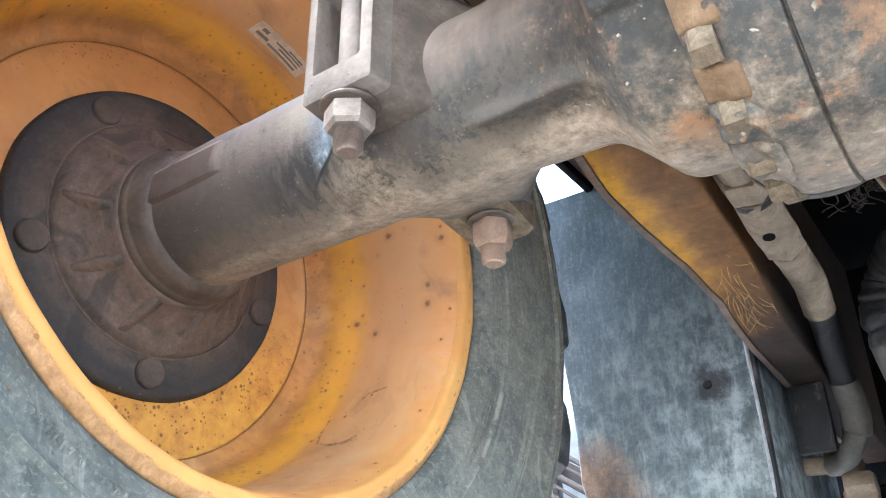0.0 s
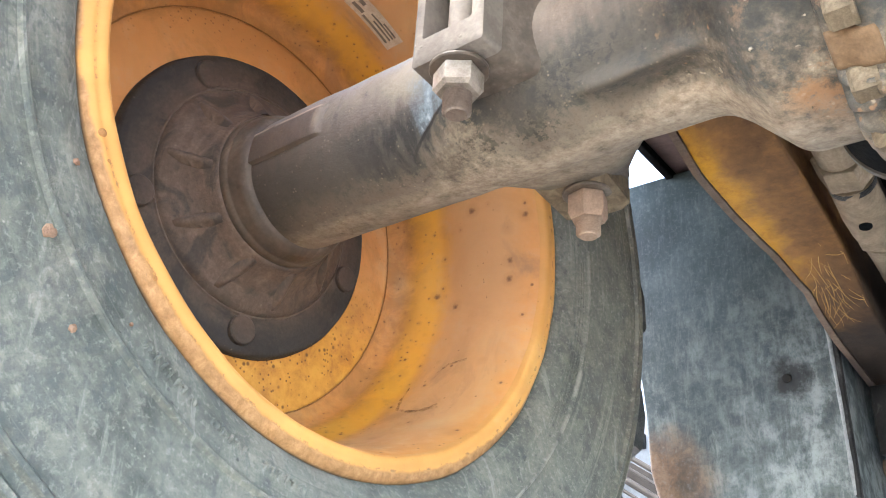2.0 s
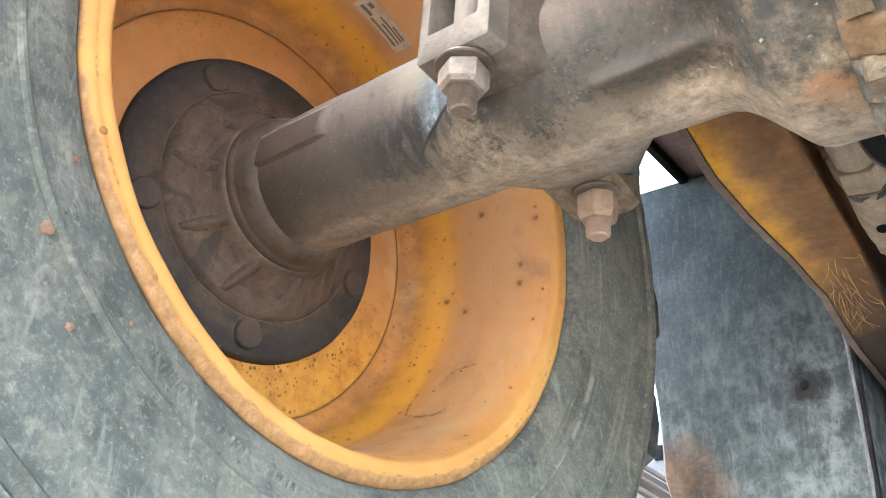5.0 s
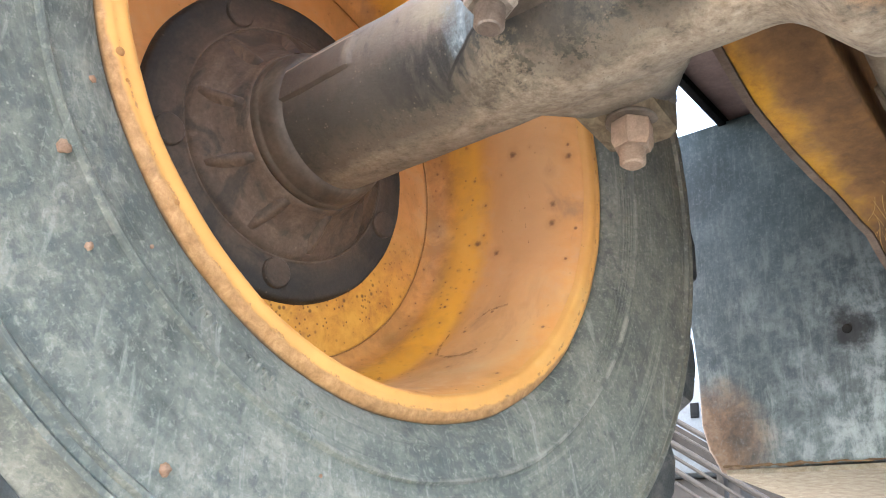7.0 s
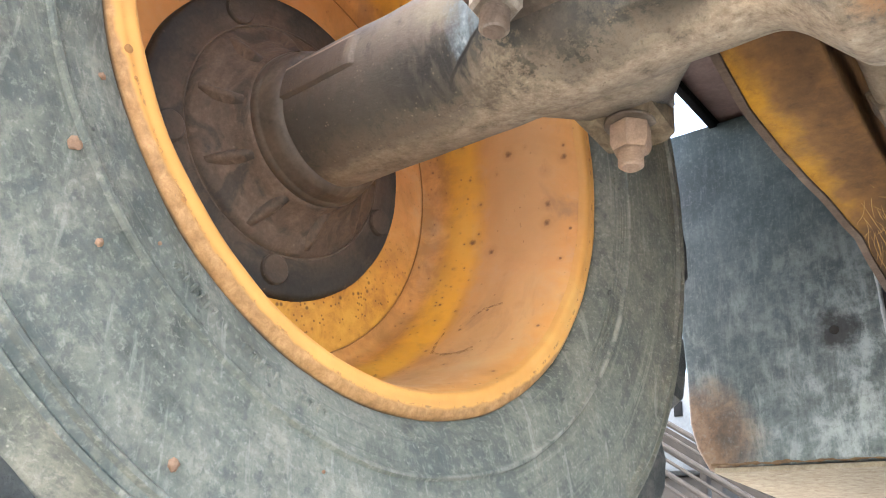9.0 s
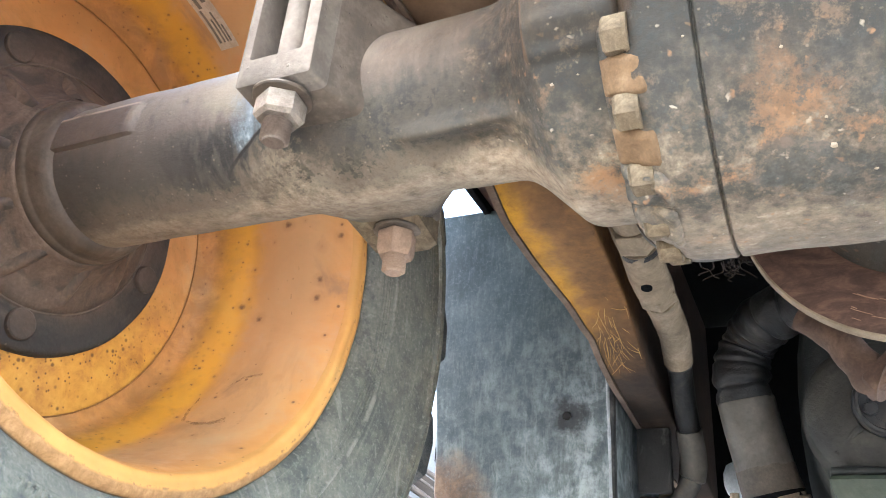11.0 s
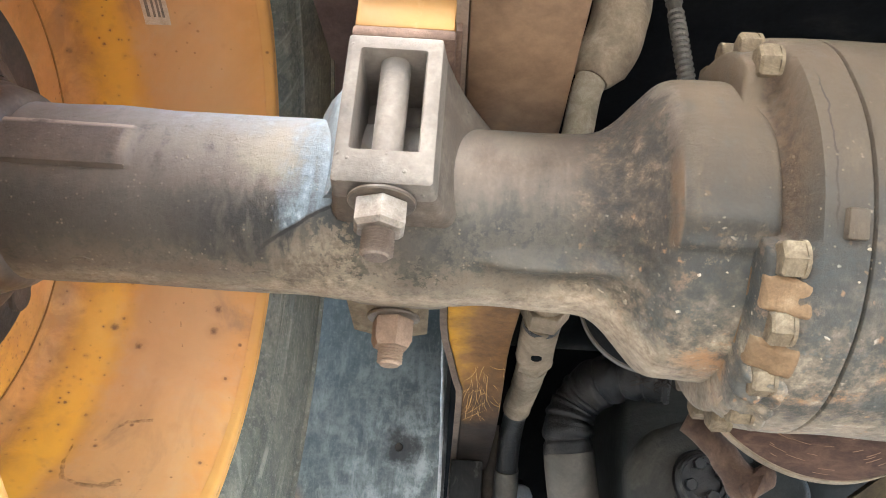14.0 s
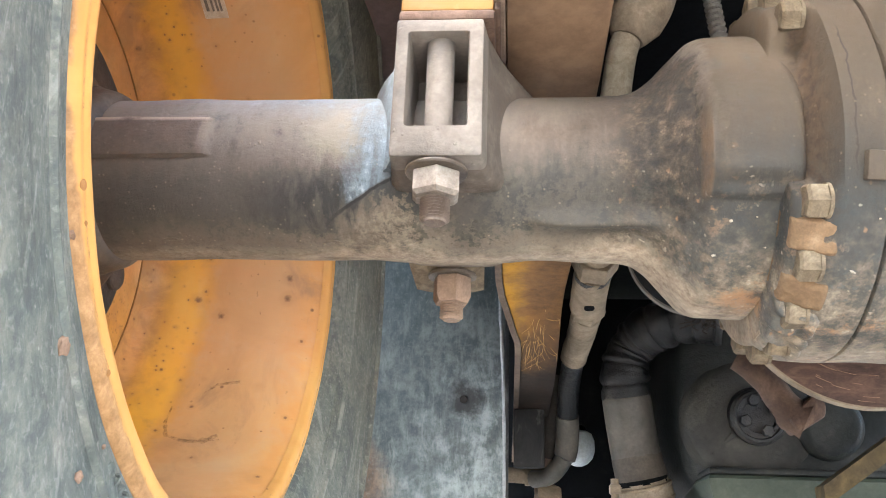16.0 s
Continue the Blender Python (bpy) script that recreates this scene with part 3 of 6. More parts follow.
M_disc = blotch_mat("red_brown_disc", [(0.3, (0.034, 0.019, 0.014)), (0.5, (0.074, 0.041, 0.029)), (0.78, (0.165, 0.098, 0.070))], 24, 0.7, bumps=(0.4, 0.001), stretch=(1, 1, 2.5))
M_rust = blotch_mat("rust", [(0.3, (0.034, 0.020, 0.014)), (0.5, (0.080, 0.049, 0.034)), (0.78, (0.18, 0.118, 0.085))], 20, 0.85, bumps=(0.5, 0.002))
M_tan = blotch_mat("dust_caked_metal", [(0.3, (0.120, 0.090, 0.060)), (0.55, (0.245, 0.193, 0.134)), (0.8, (0.40, 0.33, 0.245))], 15, 0.85, bumps=(0.5, 0.002))
# near-black: the deep shade under the machine is put into this colour
M_black = blotch_mat("near_black", [(0.3, (0.003, 0.0035, 0.004)), (0.6, (0.006, 0.0065, 0.007)), (0.85, (0.020, 0.018, 0.016))], 9, 0.8, spec=0.04, bumps=(0.5, 0.003))
M_hose = blotch_mat("dusty_black_rubber", [(0.38, (0.008, 0.0085, 0.009)), (0.54, (0.016, 0.0155, 0.015)), (0.74, (0.060, 0.052, 0.042))], 11, 0.42, bumps=(0.6, 0.003))
M_sleeve = blotch_mat("dusty_grey_sleeve", [(0.3, (0.050, 0.046, 0.038)), (0.55, (0.088, 0.079, 0.065)), (0.8, (0.150, 0.131, 0.106))], 9, 0.5, bumps=(0.3, 0.0015))
M_cuff = blotch_mat("brown_dusted_rubber", [(0.3, (0.040, 0.033, 0.026)), (0.55, (0.072, 0.060, 0.047)), (0.8, (0.120, 0.102, 0.080))], 14, 0.7, bumps=(0.4, 0.0015))
M_dome = blotch_mat("dusty_grey_casting", [(0.35, (0.017, 0.017, 0.016)), (0.54, (0.034, 0.033, 0.029)), (0.74, (0.075, 0.069, 0.058))], 9, 0.6, spec=0.2, bumps=(0.5, 0.003))
M_pale = blotch_mat("rubbed_pale_edge", [(0.3, (0.17, 0.185, 0.185)), (0.5, (0.31, 0.325, 0.32)), (0.8, (0.47, 0.48, 0.46))], 30, 0.6, bumps=(0.4, 0.001))
M_trans = blotch_mat("oily_dark_green_casting", [(0.35, (0.010, 0.012, 0.012)), (0.54, (0.021, 0.023, 0.022)), (0.74, (0.062, 0.061, 0.052))], 6, 0.5, spec=0.18, bumps=(0.6, 0.003))
M_hanger = blotch_mat("scuffed_black_plate", [(0.38, (0.011, 0.0112, 0.011)), (0.56, (0.022, 0.022, 0.021)), (0.70, (0.105, 0.102, 0.094))], 26, 0.6, bumps=(0.5, 0.002), stretch=(1, 1, 0.5))
M_sump = blotch_mat("dull_green_sump", [(0.3, (0.030, 0.040, 0.031)), (0.55, (0.052, 0.064, 0.047)), (0.8, (0.10, 0.105, 0.08))], 7, 0.6, bumps=(0.4, 0.002))
M_white = blotch_mat("white_plastic", [(0.3, (0.55, 0.58, 0.58)), (0.7, (0.75, 0.78, 0.78))], 10, 0.45)
M_strut = blotch_mat("grimy_ochre_steel", [(0.35, (0.030, 0.022, 0.012)), (0.52, (0.075, 0.052, 0.022)), (0.70, (0.15, 0.105, 0.045))], 14, 0.8, bumps=(0.4, 0.002))
M_truss = blotch_mat("weathered_brown_steel", [(0.3, (0.007, 0.0055, 0.004)), (0.7, (0.020, 0.016, 0.012))], 12, 0.8)
M_panel = blotch_mat("pale_grey_panel", [(0.3, (0.026, 0.031, 0.035)), (0.7, (0.055, 0.063, 0.070))], 3, 0.4)
M_root = blotch_mat("dry_brown_root", [(0.3, (0.009, 0.006, 0.005)), (0.7, (0.026, 0.017, 0.012))], 40, 0.9)
M_ink = blotch_mat("faded_print", [(0.3, (0.10, 0.09, 0.08)), (0.7, (0.28, 0.22, 0.17))], 90, 0.7)
M_label = blotch_mat("soiled_label", [(0.3, (0.45, 0.33, 0.22)), (0.6, (0.62, 0.52, 0.40)), (0.8, (0.70, 0.62, 0.5))], 60, 0.6)
M_spot = blotch_mat("brown_rust_spot", [(0.3, (0.26, 0.12, 0.042)), (0.7, (0.42, 0.21, 0.075))], 90, 0.85)
M_seam = blotch_mat("dark_seam", [(0.3, (0.22, 0.105, 0.035)), (0.7, (0.34, 0.17, 0.055))], 60, 0.85)
M_clay = blotch_mat("red_clay", [(0.3, (0.17, 0.095, 0.058)), (0.7, (0.33, 0.215, 0.145))], 60, 0.95, bumps=(0.7, 0.002))


def rubber():
    """Sun-bleached tyre rubber: blue-grey dust rubbed through to black, smeared round and across the side."""
    m, nt, b = mat_new("dusty_tyre_rubber")
    vec = coords(nt)
    n1 = tex_noise(nt, vec, 4.5, 7, 0.6, 0.4)
    n2 = tex_noise(nt, vec, 30, 9, 0.66, 0.25)
    n3 = tex_noise(nt, vec, 150, 5, 0.65)
    ring, rad = polar(nt, 3.0, 42.0, 10.0)
    n4 = tex_noise(nt, ring, 1.0, 8, 0.7, 0.6)
    smear = tex_noise(nt, coords(nt, (8, 16, 7), (35, 0, 0)), 1.0, 9, 0.66, 0.3)
    d = calc(nt, 'ADD', calc(nt, 'ADD', calc(nt, 'MULTIPLY', n1, 0.34), calc(nt, 'MULTIPLY', n2, 0.22)), calc(nt, 'ADD', calc(nt, 'MULTIPLY', n4, 0.24), calc(nt, 'MULTIPLY', smear, 0.20)))
    col = ramp(nt, d, [(0.40, (0.051, 0.058, 0.050)), (0.465, (0.106, 0.115, 0.098)), (0.53, (0.166, 0.170, 0.140)), (0.61, (0.272, 0.264, 0.212))])
    col = mix(nt, calc(nt, 'MULTIPLY', grey(nt, tex_noise(nt, vec, 9, 7, 0.7, 1.2), 0.50, 0.70), 0.38), col, (0.29, 0.268, 0.222))
    dark = grey(nt, calc(nt, 'ADD', calc(nt, 'MULTIPLY', tex_noise(nt, coords(nt, (7, 12, 6), (30, 0, 0)), 1.0, 5, 0.6, 0.4), 0.6), calc(nt, 'MULTIPLY', tex_noise(nt, vec, 70, 6, 0.7), 0.4)), 0.50, 0.55)
    col = mix(nt, calc(nt, 'MULTIPLY', dark, 0.62), col, (0.064, 0.076, 0.072))
    col = mix(nt, calc(nt, 'MULTIPLY', spots(nt, vec, 150, 0.2, 0.07), 0.5), col, (0.38, 0.37, 0.32))
    col = mix(nt, calc(nt, 'MULTIPLY', grey(nt, n3, 0.52, 0.68), 0.42), col, (0.06, 0.066, 0.064))
    ys = axis_values(nt)[1]
    far = calc(nt, 'MULTIPLY', calc(nt, 'MULTIPLY', grey(nt, rad, 0.44, 0.58), grey(nt, ys, 0.05, 0.40)), grey(nt, n1, 0.36, 0.56))
    col = mix(nt, calc(nt, 'MULTIPLY', far, 0.72), col, ramp(nt, n2, [(0.38, (0.078, 0.069, 0.050)), (0.5, (0.140, 0.120, 0.086)), (0.62, (0.225, 0.192, 0.140))]))
    # darker patches, stronger towards the far side
    dark_bare = calc(nt, 'MULTIPLY', grey(nt, ys, -0.12, 0.30), calc(nt, 'ADD', 0.15, calc(nt, 'MULTIPLY', grey(nt, calc(nt, 'ADD', calc(nt, 'MULTIPLY', n1, 0.6), calc(nt, 'MULTIPLY', n2, 0.4)), 0.42, 0.56), 0.35)))
    col = mix(nt, dark_bare, col, ramp(nt, n2, [(0.36, (0.042, 0.045, 0.037)), (0.62, (0.110, 0.110, 0.088))]))
    grit = tex_noise(nt, vec, 170, 6, 0.7, 0.3)
    line = tex_noise(nt, coords(nt, (6, 75, 9), (38, 0, 0)), 1.0, 5, 0.6, 0.35)
    col = mix(nt, calc(nt, 'MULTIPLY', grey(nt, line, 0.60, 0.68), 0.35), col, (0.31, 0.31, 0.275))
    col = mix(nt, calc(nt, 'MULTIPLY', grey(nt, line, 0.40, 0.34), 0.35), col, (0.085, 0.098, 0.094))
    col = mix(nt, calc(nt, 'MULTIPLY', grey(nt, grit, 0.53, 0.66), 0.34), col, (0.34, 0.335, 0.295))
    col = mix(nt, calc(nt, 'MULTIPLY', grey(nt, grit, 0.47, 0.35), 0.36), col, (0.070, 0.080, 0.076))
    # thin rubbed lines running round the wall
    turned = tex_noise(nt, polar(nt, 0.9, 190.0, 20.0)[0], 1.0, 3, 0.55, 0.1)
    patch = grey(nt, tex_noise(nt, vec, 7, 3, 0.5), 0.42, 0.58)
    col = mix(nt, calc(nt, 'MULTIPLY', calc(nt, 'MULTIPLY', grey(nt, turned, 0.60, 0.68), patch), 0.26), col, (0.30, 0.29, 0.24))
    col = mix(nt, calc(nt, 'MULTIPLY', calc(nt, 'MULTIPLY', grey(nt, turned, 0.40, 0.32), patch), 0.40), col, (0.055, 0.062, 0.056))
    pit = calc(nt, 'MULTIPLY', spots(nt, vec, 70, 0.15, 0.16), 0.7)
    col = mix(nt, pit, col, (0.060, 0.062, 0.058))
    y = axis_values(nt)[1]
    ridge = calc(nt, 'MULTIPLY', grey(nt, rad, 0.4305, 0.4325), grey(nt, rad, 0.4375, 0.4360))
    col = mix(nt, calc(nt, 'MULTIPLY', ridge, calc(nt, 'MULTIPLY', grey(nt, n2, 0.42, 0.58), calc(nt, 'MULTIPLY', grey(nt, y, -0.1, 0.25), 0.5))), col, (0.33, 0.315, 0.27))
    nt.links.new(col, b.inputs["Base Color"])
    b.inputs["Roughness"].default_value, b.inputs["Specular IOR Level"].default_value = 0.72, 0.35
    bump(nt, b, calc(nt, 'ADD', calc(nt, 'SUBTRACT', calc(nt, 'ADD', n2, calc(nt, 'MULTIPLY', grit, 0.7)), calc(nt, 'MULTIPLY', pit, 0.5)), calc(nt, 'MULTIPLY', n4, 0.6)), 0.6, 0.004)
    return m


def tank_paint():
    """Blue-black paint, chalky, with pale scratches running down, and clay splashed low on one side."""
    m, nt, b = mat_new("chalky_blue_black_tank")
    vec = coords(nt)
    n1 = tex_noise(nt, vec, 5, 7, 0.6, 0.6)
    n2 = tex_noise(nt, vec, 26, 8, 0.66, 0.3)
    streak = tex_noise(nt, coords(nt, (34, 20, 10), (0, 13, 0)), 1.0, 8, 0.72, 0.7)
    fine = tex_noise(nt, coords(nt, (130, 60, 34), (0, -10, 0)), 1.0, 5, 0.7)
    x, y, z = axis_values(nt)[:3]
    col = ramp(nt, calc(nt, 'ADD', calc(nt, 'MULTIPLY', n1, 0.72), calc(nt, 'MULTIPLY', n2, 0.28)), [(0.36, (0.030, 0.042, 0.044)), (0.50, (0.047, 0.064, 0.066)), (0.64, (0.086, 0.108, 0.108))])
    # chalk pales the lower half; shade on the upper half is in this gradient
    low = grey(nt, calc(nt, 'ADD', z, calc(nt, 'ADD', calc(nt, 'MULTIPLY', n1, 0.12), calc(nt, 'MULTIPLY', streak, 0.10))), 1.00, 0.64)
    chalk = calc(nt, 'MULTIPLY', low, calc(nt, 'ADD', 0.35, calc(nt, 'MULTIPLY', grey(nt, calc(nt, 'ADD', calc(nt, 'MULTIPLY', streak, 0.55), calc(nt, 'ADD', calc(nt, 'MULTIPLY', n1, 0.12), calc(nt, 'MULTIPLY', n2, 0.33))), 0.40, 0.60), 0.65)))
    chalk = calc(nt, 'MULTIPLY', chalk, calc(nt, 'ADD', 0.45, calc(nt, 'MULTIPLY', grey(nt, x, -0.62, -0.40), 0.55)))
    col = mix(nt, calc(nt, 'MULTIPLY', chalk, 0.85), col, ramp(nt, n2, [(0.34, (0.178, 0.206, 0.204)), (0.5, (0.246, 0.280, 0.274)), (0.66, (0.365, 0.392, 0.376))]))
    col = mix(nt, calc(nt, 'MULTIPLY', calc(nt, 'MULTIPLY', grey(nt, streak, 0.53, 0.64), calc(nt, 'ADD', calc(nt, 'MULTIPLY', low, 0.7), 0.1)), 0.5), col, (0.31, 0.335, 0.315))
    col = mix(nt, calc(nt, 'MULTIPLY', grey(nt, fine, 0.56, 0.68), 0.12), col, (0.25, 0.275, 0.265))
    col = mix(nt, calc(nt, 'MULTIPLY', grey(nt, fine, 0.42, 0.34), 0.15), col, (0.035, 0.05, 0.055))
    drip = tex_noise(nt, coords(nt, (85, 30, 13), (0, 5, 0)), 1.0, 6, 0.7, 0.5)
    col = mix(nt, calc(nt, 'MULTIPLY', grey(nt, drip, 0.54, 0.66), 0.16), col, (0.27, 0.30, 0.285))
    col = mix(nt, calc(nt, 'MULTIPLY', grey(nt, drip, 0.46, 0.36), 0.3), col, (0.024, 0.036, 0.040))
    scuff = calc(nt, 'MULTIPLY', calc(nt, 'MULTIPLY', grey(nt, calc(nt, 'ADD', x, calc(nt, 'MULTIPLY', calc(nt, 'SUBTRACT', n1, 0.5), 0.25)), -0.50, -0.345), low), grey(nt, calc(nt, 'ADD', calc(nt, 'MULTIPLY', streak, 0.5), calc(nt, 'MULTIPLY', n2, 0.5)), 0.46, 0.56))
    col = mix(nt, calc(nt, 'MULTIPLY', scuff, 0.75), col, (0.34, 0.385, 0.385))
    # clay splash
    dx = calc(nt, 'DIVIDE', calc(nt, 'SUBTRACT', x, -0.625), 0.100)
    dz = calc(nt, 'DIVIDE', calc(nt, 'SUBTRACT', z, 0.490), 0.115)
    rr = calc(nt, 'ADD', calc(nt, 'MULTIPLY', dx, dx), calc(nt, 'MULTIPLY', dz, dz))
    clay = grey(nt, calc(nt, 'SUBTRACT', rr, calc(nt, 'ADD', calc(nt, 'MULTIPLY', calc(nt, 'SUBTRACT', n1, 0.5), 1.6), calc(nt, 'MULTIPLY', calc(nt, 'SUBTRACT', n2, 0.5), 1.2))), 1.25, 0.25)
    col = mix(nt, calc(nt, 'MULTIPLY', clay, 0.92), col, ramp(nt, calc(nt, 'ADD', calc(nt, 'MULTIPLY', n1, 0.5), calc(nt, 'MULTIPLY', n2, 0.5)), [(0.38, (0.085, 0.050, 0.029)), (0.5, (0.175, 0.104, 0.058)), (0.62, (0.26, 0.168, 0.100))]))
    # worn speckle all over
    grit = tex_noise(nt, vec, 130, 7, 0.75, 0.2)
    col = mix(nt, calc(nt, 'MULTIPLY', grey(nt, grit, 0.54, 0.64), 0.22), col, (0.24, 0.262, 0.255))
    col = mix(nt, calc(nt, 'MULTIPLY', grey(nt, grit, 0.47, 0.38), 0.28), col, (0.022, 0.032, 0.036))
    # oily blot
    ex = calc(nt, 'DIVIDE', calc(nt, 'SUBTRACT', x, -0.383), 0.040)
    ez = calc(nt, 'DIVIDE', calc(nt, 'SUBTRACT', z, 0.66), 0.040)
    ee = calc(nt, 'ADD', calc(nt, 'MULTIPLY', ex, ex), calc(nt, 'MULTIPLY', ez, ez))
    blot = grey(nt, calc(nt, 'SUBTRACT', ee, calc(nt, 'MULTIPLY', calc(nt, 'SUBTRACT', tex_noise(nt, vec, 40, 6, 0.7), 0.5), 2.4)), 1.2, 0.3)
    col = mix(nt, calc(nt, 'MULTIPLY', blot, 0.9), col, (0.022, 0.022, 0.022))
    nt.links.new(col, b.inputs["Base Color"])
    b.inputs["Roughness"].default_value, b.inputs["Specular IOR Level"].default_value = 0.62, 0.32
    bump(nt, b, calc(nt, 'ADD', streak, tex_noise(nt, vec, 60, 6, 0.7)), 0.3, 0.0015)
    return m


def rail_paint():
    """Ochre paint rubbed through to brown rust and grime, with bright crossing scratches."""
    m, nt, b = mat_new("scuffed_ochre_rail")
    vec = coords(nt)
    n1 = tex_noise(nt, vec, 7, 8, 0.65, 0.2)
    n2 = tex_noise(nt, vec, 45, 7, 0.7, 0.15)
    x, y, z = axis_values(nt)[:3]
    d = calc(nt, 'ADD', calc(nt, 'MULTIPLY', n1, 0.6), calc(nt, 'MULTIPLY', n2, 0.4))
    worn = ramp(nt, d, [(0.36, (0.110, 0.054, 0.020)), (0.48, (0.225, 0.112, 0.036)), (0.58, (0.32, 0.160, 0.045)), (0.68, (0.43, 0.225, 0.058))])
    fresh = ramp(nt, d, [(0.36, (0.30, 0.135, 0.012)), (0.5, (0.56, 0.28, 0.012)), (0.66, (0.70, 0.39, 0.018))])
    blur = tex_noise(nt, vec, 17, 6, 0.6, 0.1)
    spread = calc(nt, 'ADD', x, calc(nt, 'ADD', calc(nt, 'MULTIPLY', calc(nt, 'SUBTRACT', blur, 0.5), 0.09), calc(nt, 'MULTIPLY', calc(nt, 'SUBTRACT', n2, 0.5), 0.04)))
    keep = calc(nt, 'MULTIPLY', grey(nt, spread, -0.270, -0.298), grey(nt, calc(nt, 'ADD', y, calc(nt, 'MULTIPLY', calc(nt, 'SUBTRACT', n2, 0.5), 0.3)), 0.16, 0.32))
    paint = mix(nt, calc(nt, 'MULTIPLY', keep, 0.8), worn, fresh)
    paint = mix(nt, calc(nt, 'MULTIPLY', grey(nt, spread, -0.285, -0.240), 0.80), paint, ramp(nt, d, [(0.38, (0.060, 0.029, 0.013)), (0.5, (0.118, 0.058, 0.022)), (0.62, (0.20, 0.098, 0.032))]))
    grime = ramp(nt, d, [(0.36, (0.014, 0.011, 0.009)), (0.55, (0.036, 0.024, 0.017)), (0.7, (0.085, 0.053, 0.034))])
    col = mix(nt, grey(nt, calc(nt, 'ADD', y, calc(nt, 'MULTIPLY', calc(nt, 'SUBTRACT', n1, 0.5), 0.5)), 0.60, 0.75), paint, grime)
    dusty = ramp(nt, d, [(0.36, (0.095, 0.058, 0.034)), (0.6, (0.185, 0.118, 0.070))])
    col = mix(nt, grey(nt, calc(nt, 'ADD', y, calc(nt, 'MULTIPLY', calc(nt, 'SUBTRACT', n1, 0.5), 0.3)), 0.22, 0.02), col, dusty)
    nt.links.new(col, b.inputs["Base Color"])
    b.inputs["Roughness"].default_value, b.inputs["Specular IOR Level"].default_value = 0.7, 0.3
    bump(nt, b, n2, 0.4, 0.0025)
    return m


M_tyre, M_tank, M_rail = rubber(), tank_paint(), rail_paint()
# less dusty rubber, with the shade of downturned lug faces in its colour
M_lug = blotch_mat("scuffed_shaded_rubber", [(0.32, (0.020, 0.023, 0.024)), (0.5, (0.042, 0.045, 0.044)), (0.7, (0.105, 0.102, 0.090))], 22, 0.7, bumps=(0.5, 0.003))
M_ochre = orange_paint("ochre_mount", 0.12, 0.4, (0.27, 0.138, 0.035))


# ---- mesh helpers ----
def thing(name, base, label, category, group="", kind=""):
    e = new(name)
    e.location = base
    e.empty_display_size = 0.05
    return tagged(e, label, category, group, kind)


def part(name, bm, material, parent=None, label="", smooth=True, angle=35):
    """Link a bmesh in world metres as one mesh, under a thing or a part."""
    me = bpy.data.meshes.new(name)
    bmesh.ops.recalc_face_normals(bm, faces=bm.faces)
    bm.to_mesh(me)
    bm.free()
    me.materials.append(material)
    if smooth:
        for p in me.polygons:
            p.use_smooth = True
        me.set_sharp_from_angle(angle=radians(angle))
    ob = new(name, me)
    if parent is not None:
        ob.parent = parent
        top = Matrix.Translation(parent.location)
        if parent.parent is not None:
            top = Matrix.Identity(4)
        ob.matrix_parent_inverse = top.inverted()
    return tagged(ob, label)


def again(ob, parent, m=None):
    """Another object on the same mesh."""
    o = ob.copy()
    scene.collection.objects.link(o)
    o.parent, o.matrix_parent_inverse = parent, ob.matrix_parent_inverse
    o.matrix_basis = m if m is not None else Matrix.Identity(4)
    return o


def resample(profile, step):
    out = [profile[0]]
    for (a, r), (b, s) in zip(profile, profile[1:]):
        n = max(1, int(math.hypot(b - a, s - r) / step))
        out += [(a + (b - a) * k / n, r + (s - r) * k / n) for k in range(1, n + 1)]
    return out


def lathe(profile, segs=96, centre=AXLE_C, axis='X', a0=0.0, a1=360.0, closed=False, wobble=0.0, freq=18.0, shape=None):
    """Turn a profile of (along, radius) about an axis; closed: the profile is a loop."""
    bm = bmesh.new()
    full = abs(a1 - a0) >= 360
    n = segs if full else segs + 1
    rings = []
    for along, r_in in profile:
        ring, r = [], r_in
        for i in range(n):
            a = radians(a0 + (a1 - a0) * i / segs)
            c, s = math.cos(a), math.sin(a)
            if shape:
                r = r_in + shape(along, math.degrees(a) % 360)
            if axis == 'X':
                v = Vector((along, r * c, r * s))
            elif axis == 'Y':
                v = Vector((r * c, along, r * s))
            else:
                v = Vector((r * c, r * s, along))
            if wobble and r > 1e-4:
                k = noise.noise((v + centre) * freq) * wobble
                v += (Vector((0, c, s)) if axis == 'X' else Vector((c, 0, s)) if axis == 'Y' else Vector((c, s, 0))) * k
            ring.append(bm.verts.new(v + centre))
        rings.append(ring)
    m = len(rings)
    for j in range(m if closed else m - 1):
        a, b = rings[j], rings[(j + 1) % m]
        for i in range(n if full else n - 1):
            k = (i + 1) % n
            bm.faces.new((a[i], a[k], b[k], b[i]))
    bmesh.ops.remove_doubles(bm, verts=bm.verts, dist=1e-6)
    return bm


def soften(profile, r=0.004, steps=4):
    """Round the corners of an open profile."""
    out = [Vector(profile[0])]
    for a, b, c in zip(profile, profile[1:], profile[2:]):
        a, b, c = Vector(a), Vector(b), Vector(c)
        d1, d2 = (a - b), (c - b)
        k = min(r, d1.length * 0.45, d2.length * 0.45)
        p, q = b + d1.normalized() * k, b + d2.normalized() * k
        for i in range(steps + 1):
            t = i / steps
            out.append(p * (1 - t) ** 2 + b * 2 * t * (1 - t) + q * t * t)
    out.append(Vector(profile[-1]))
    return [tuple(v) for v in out]


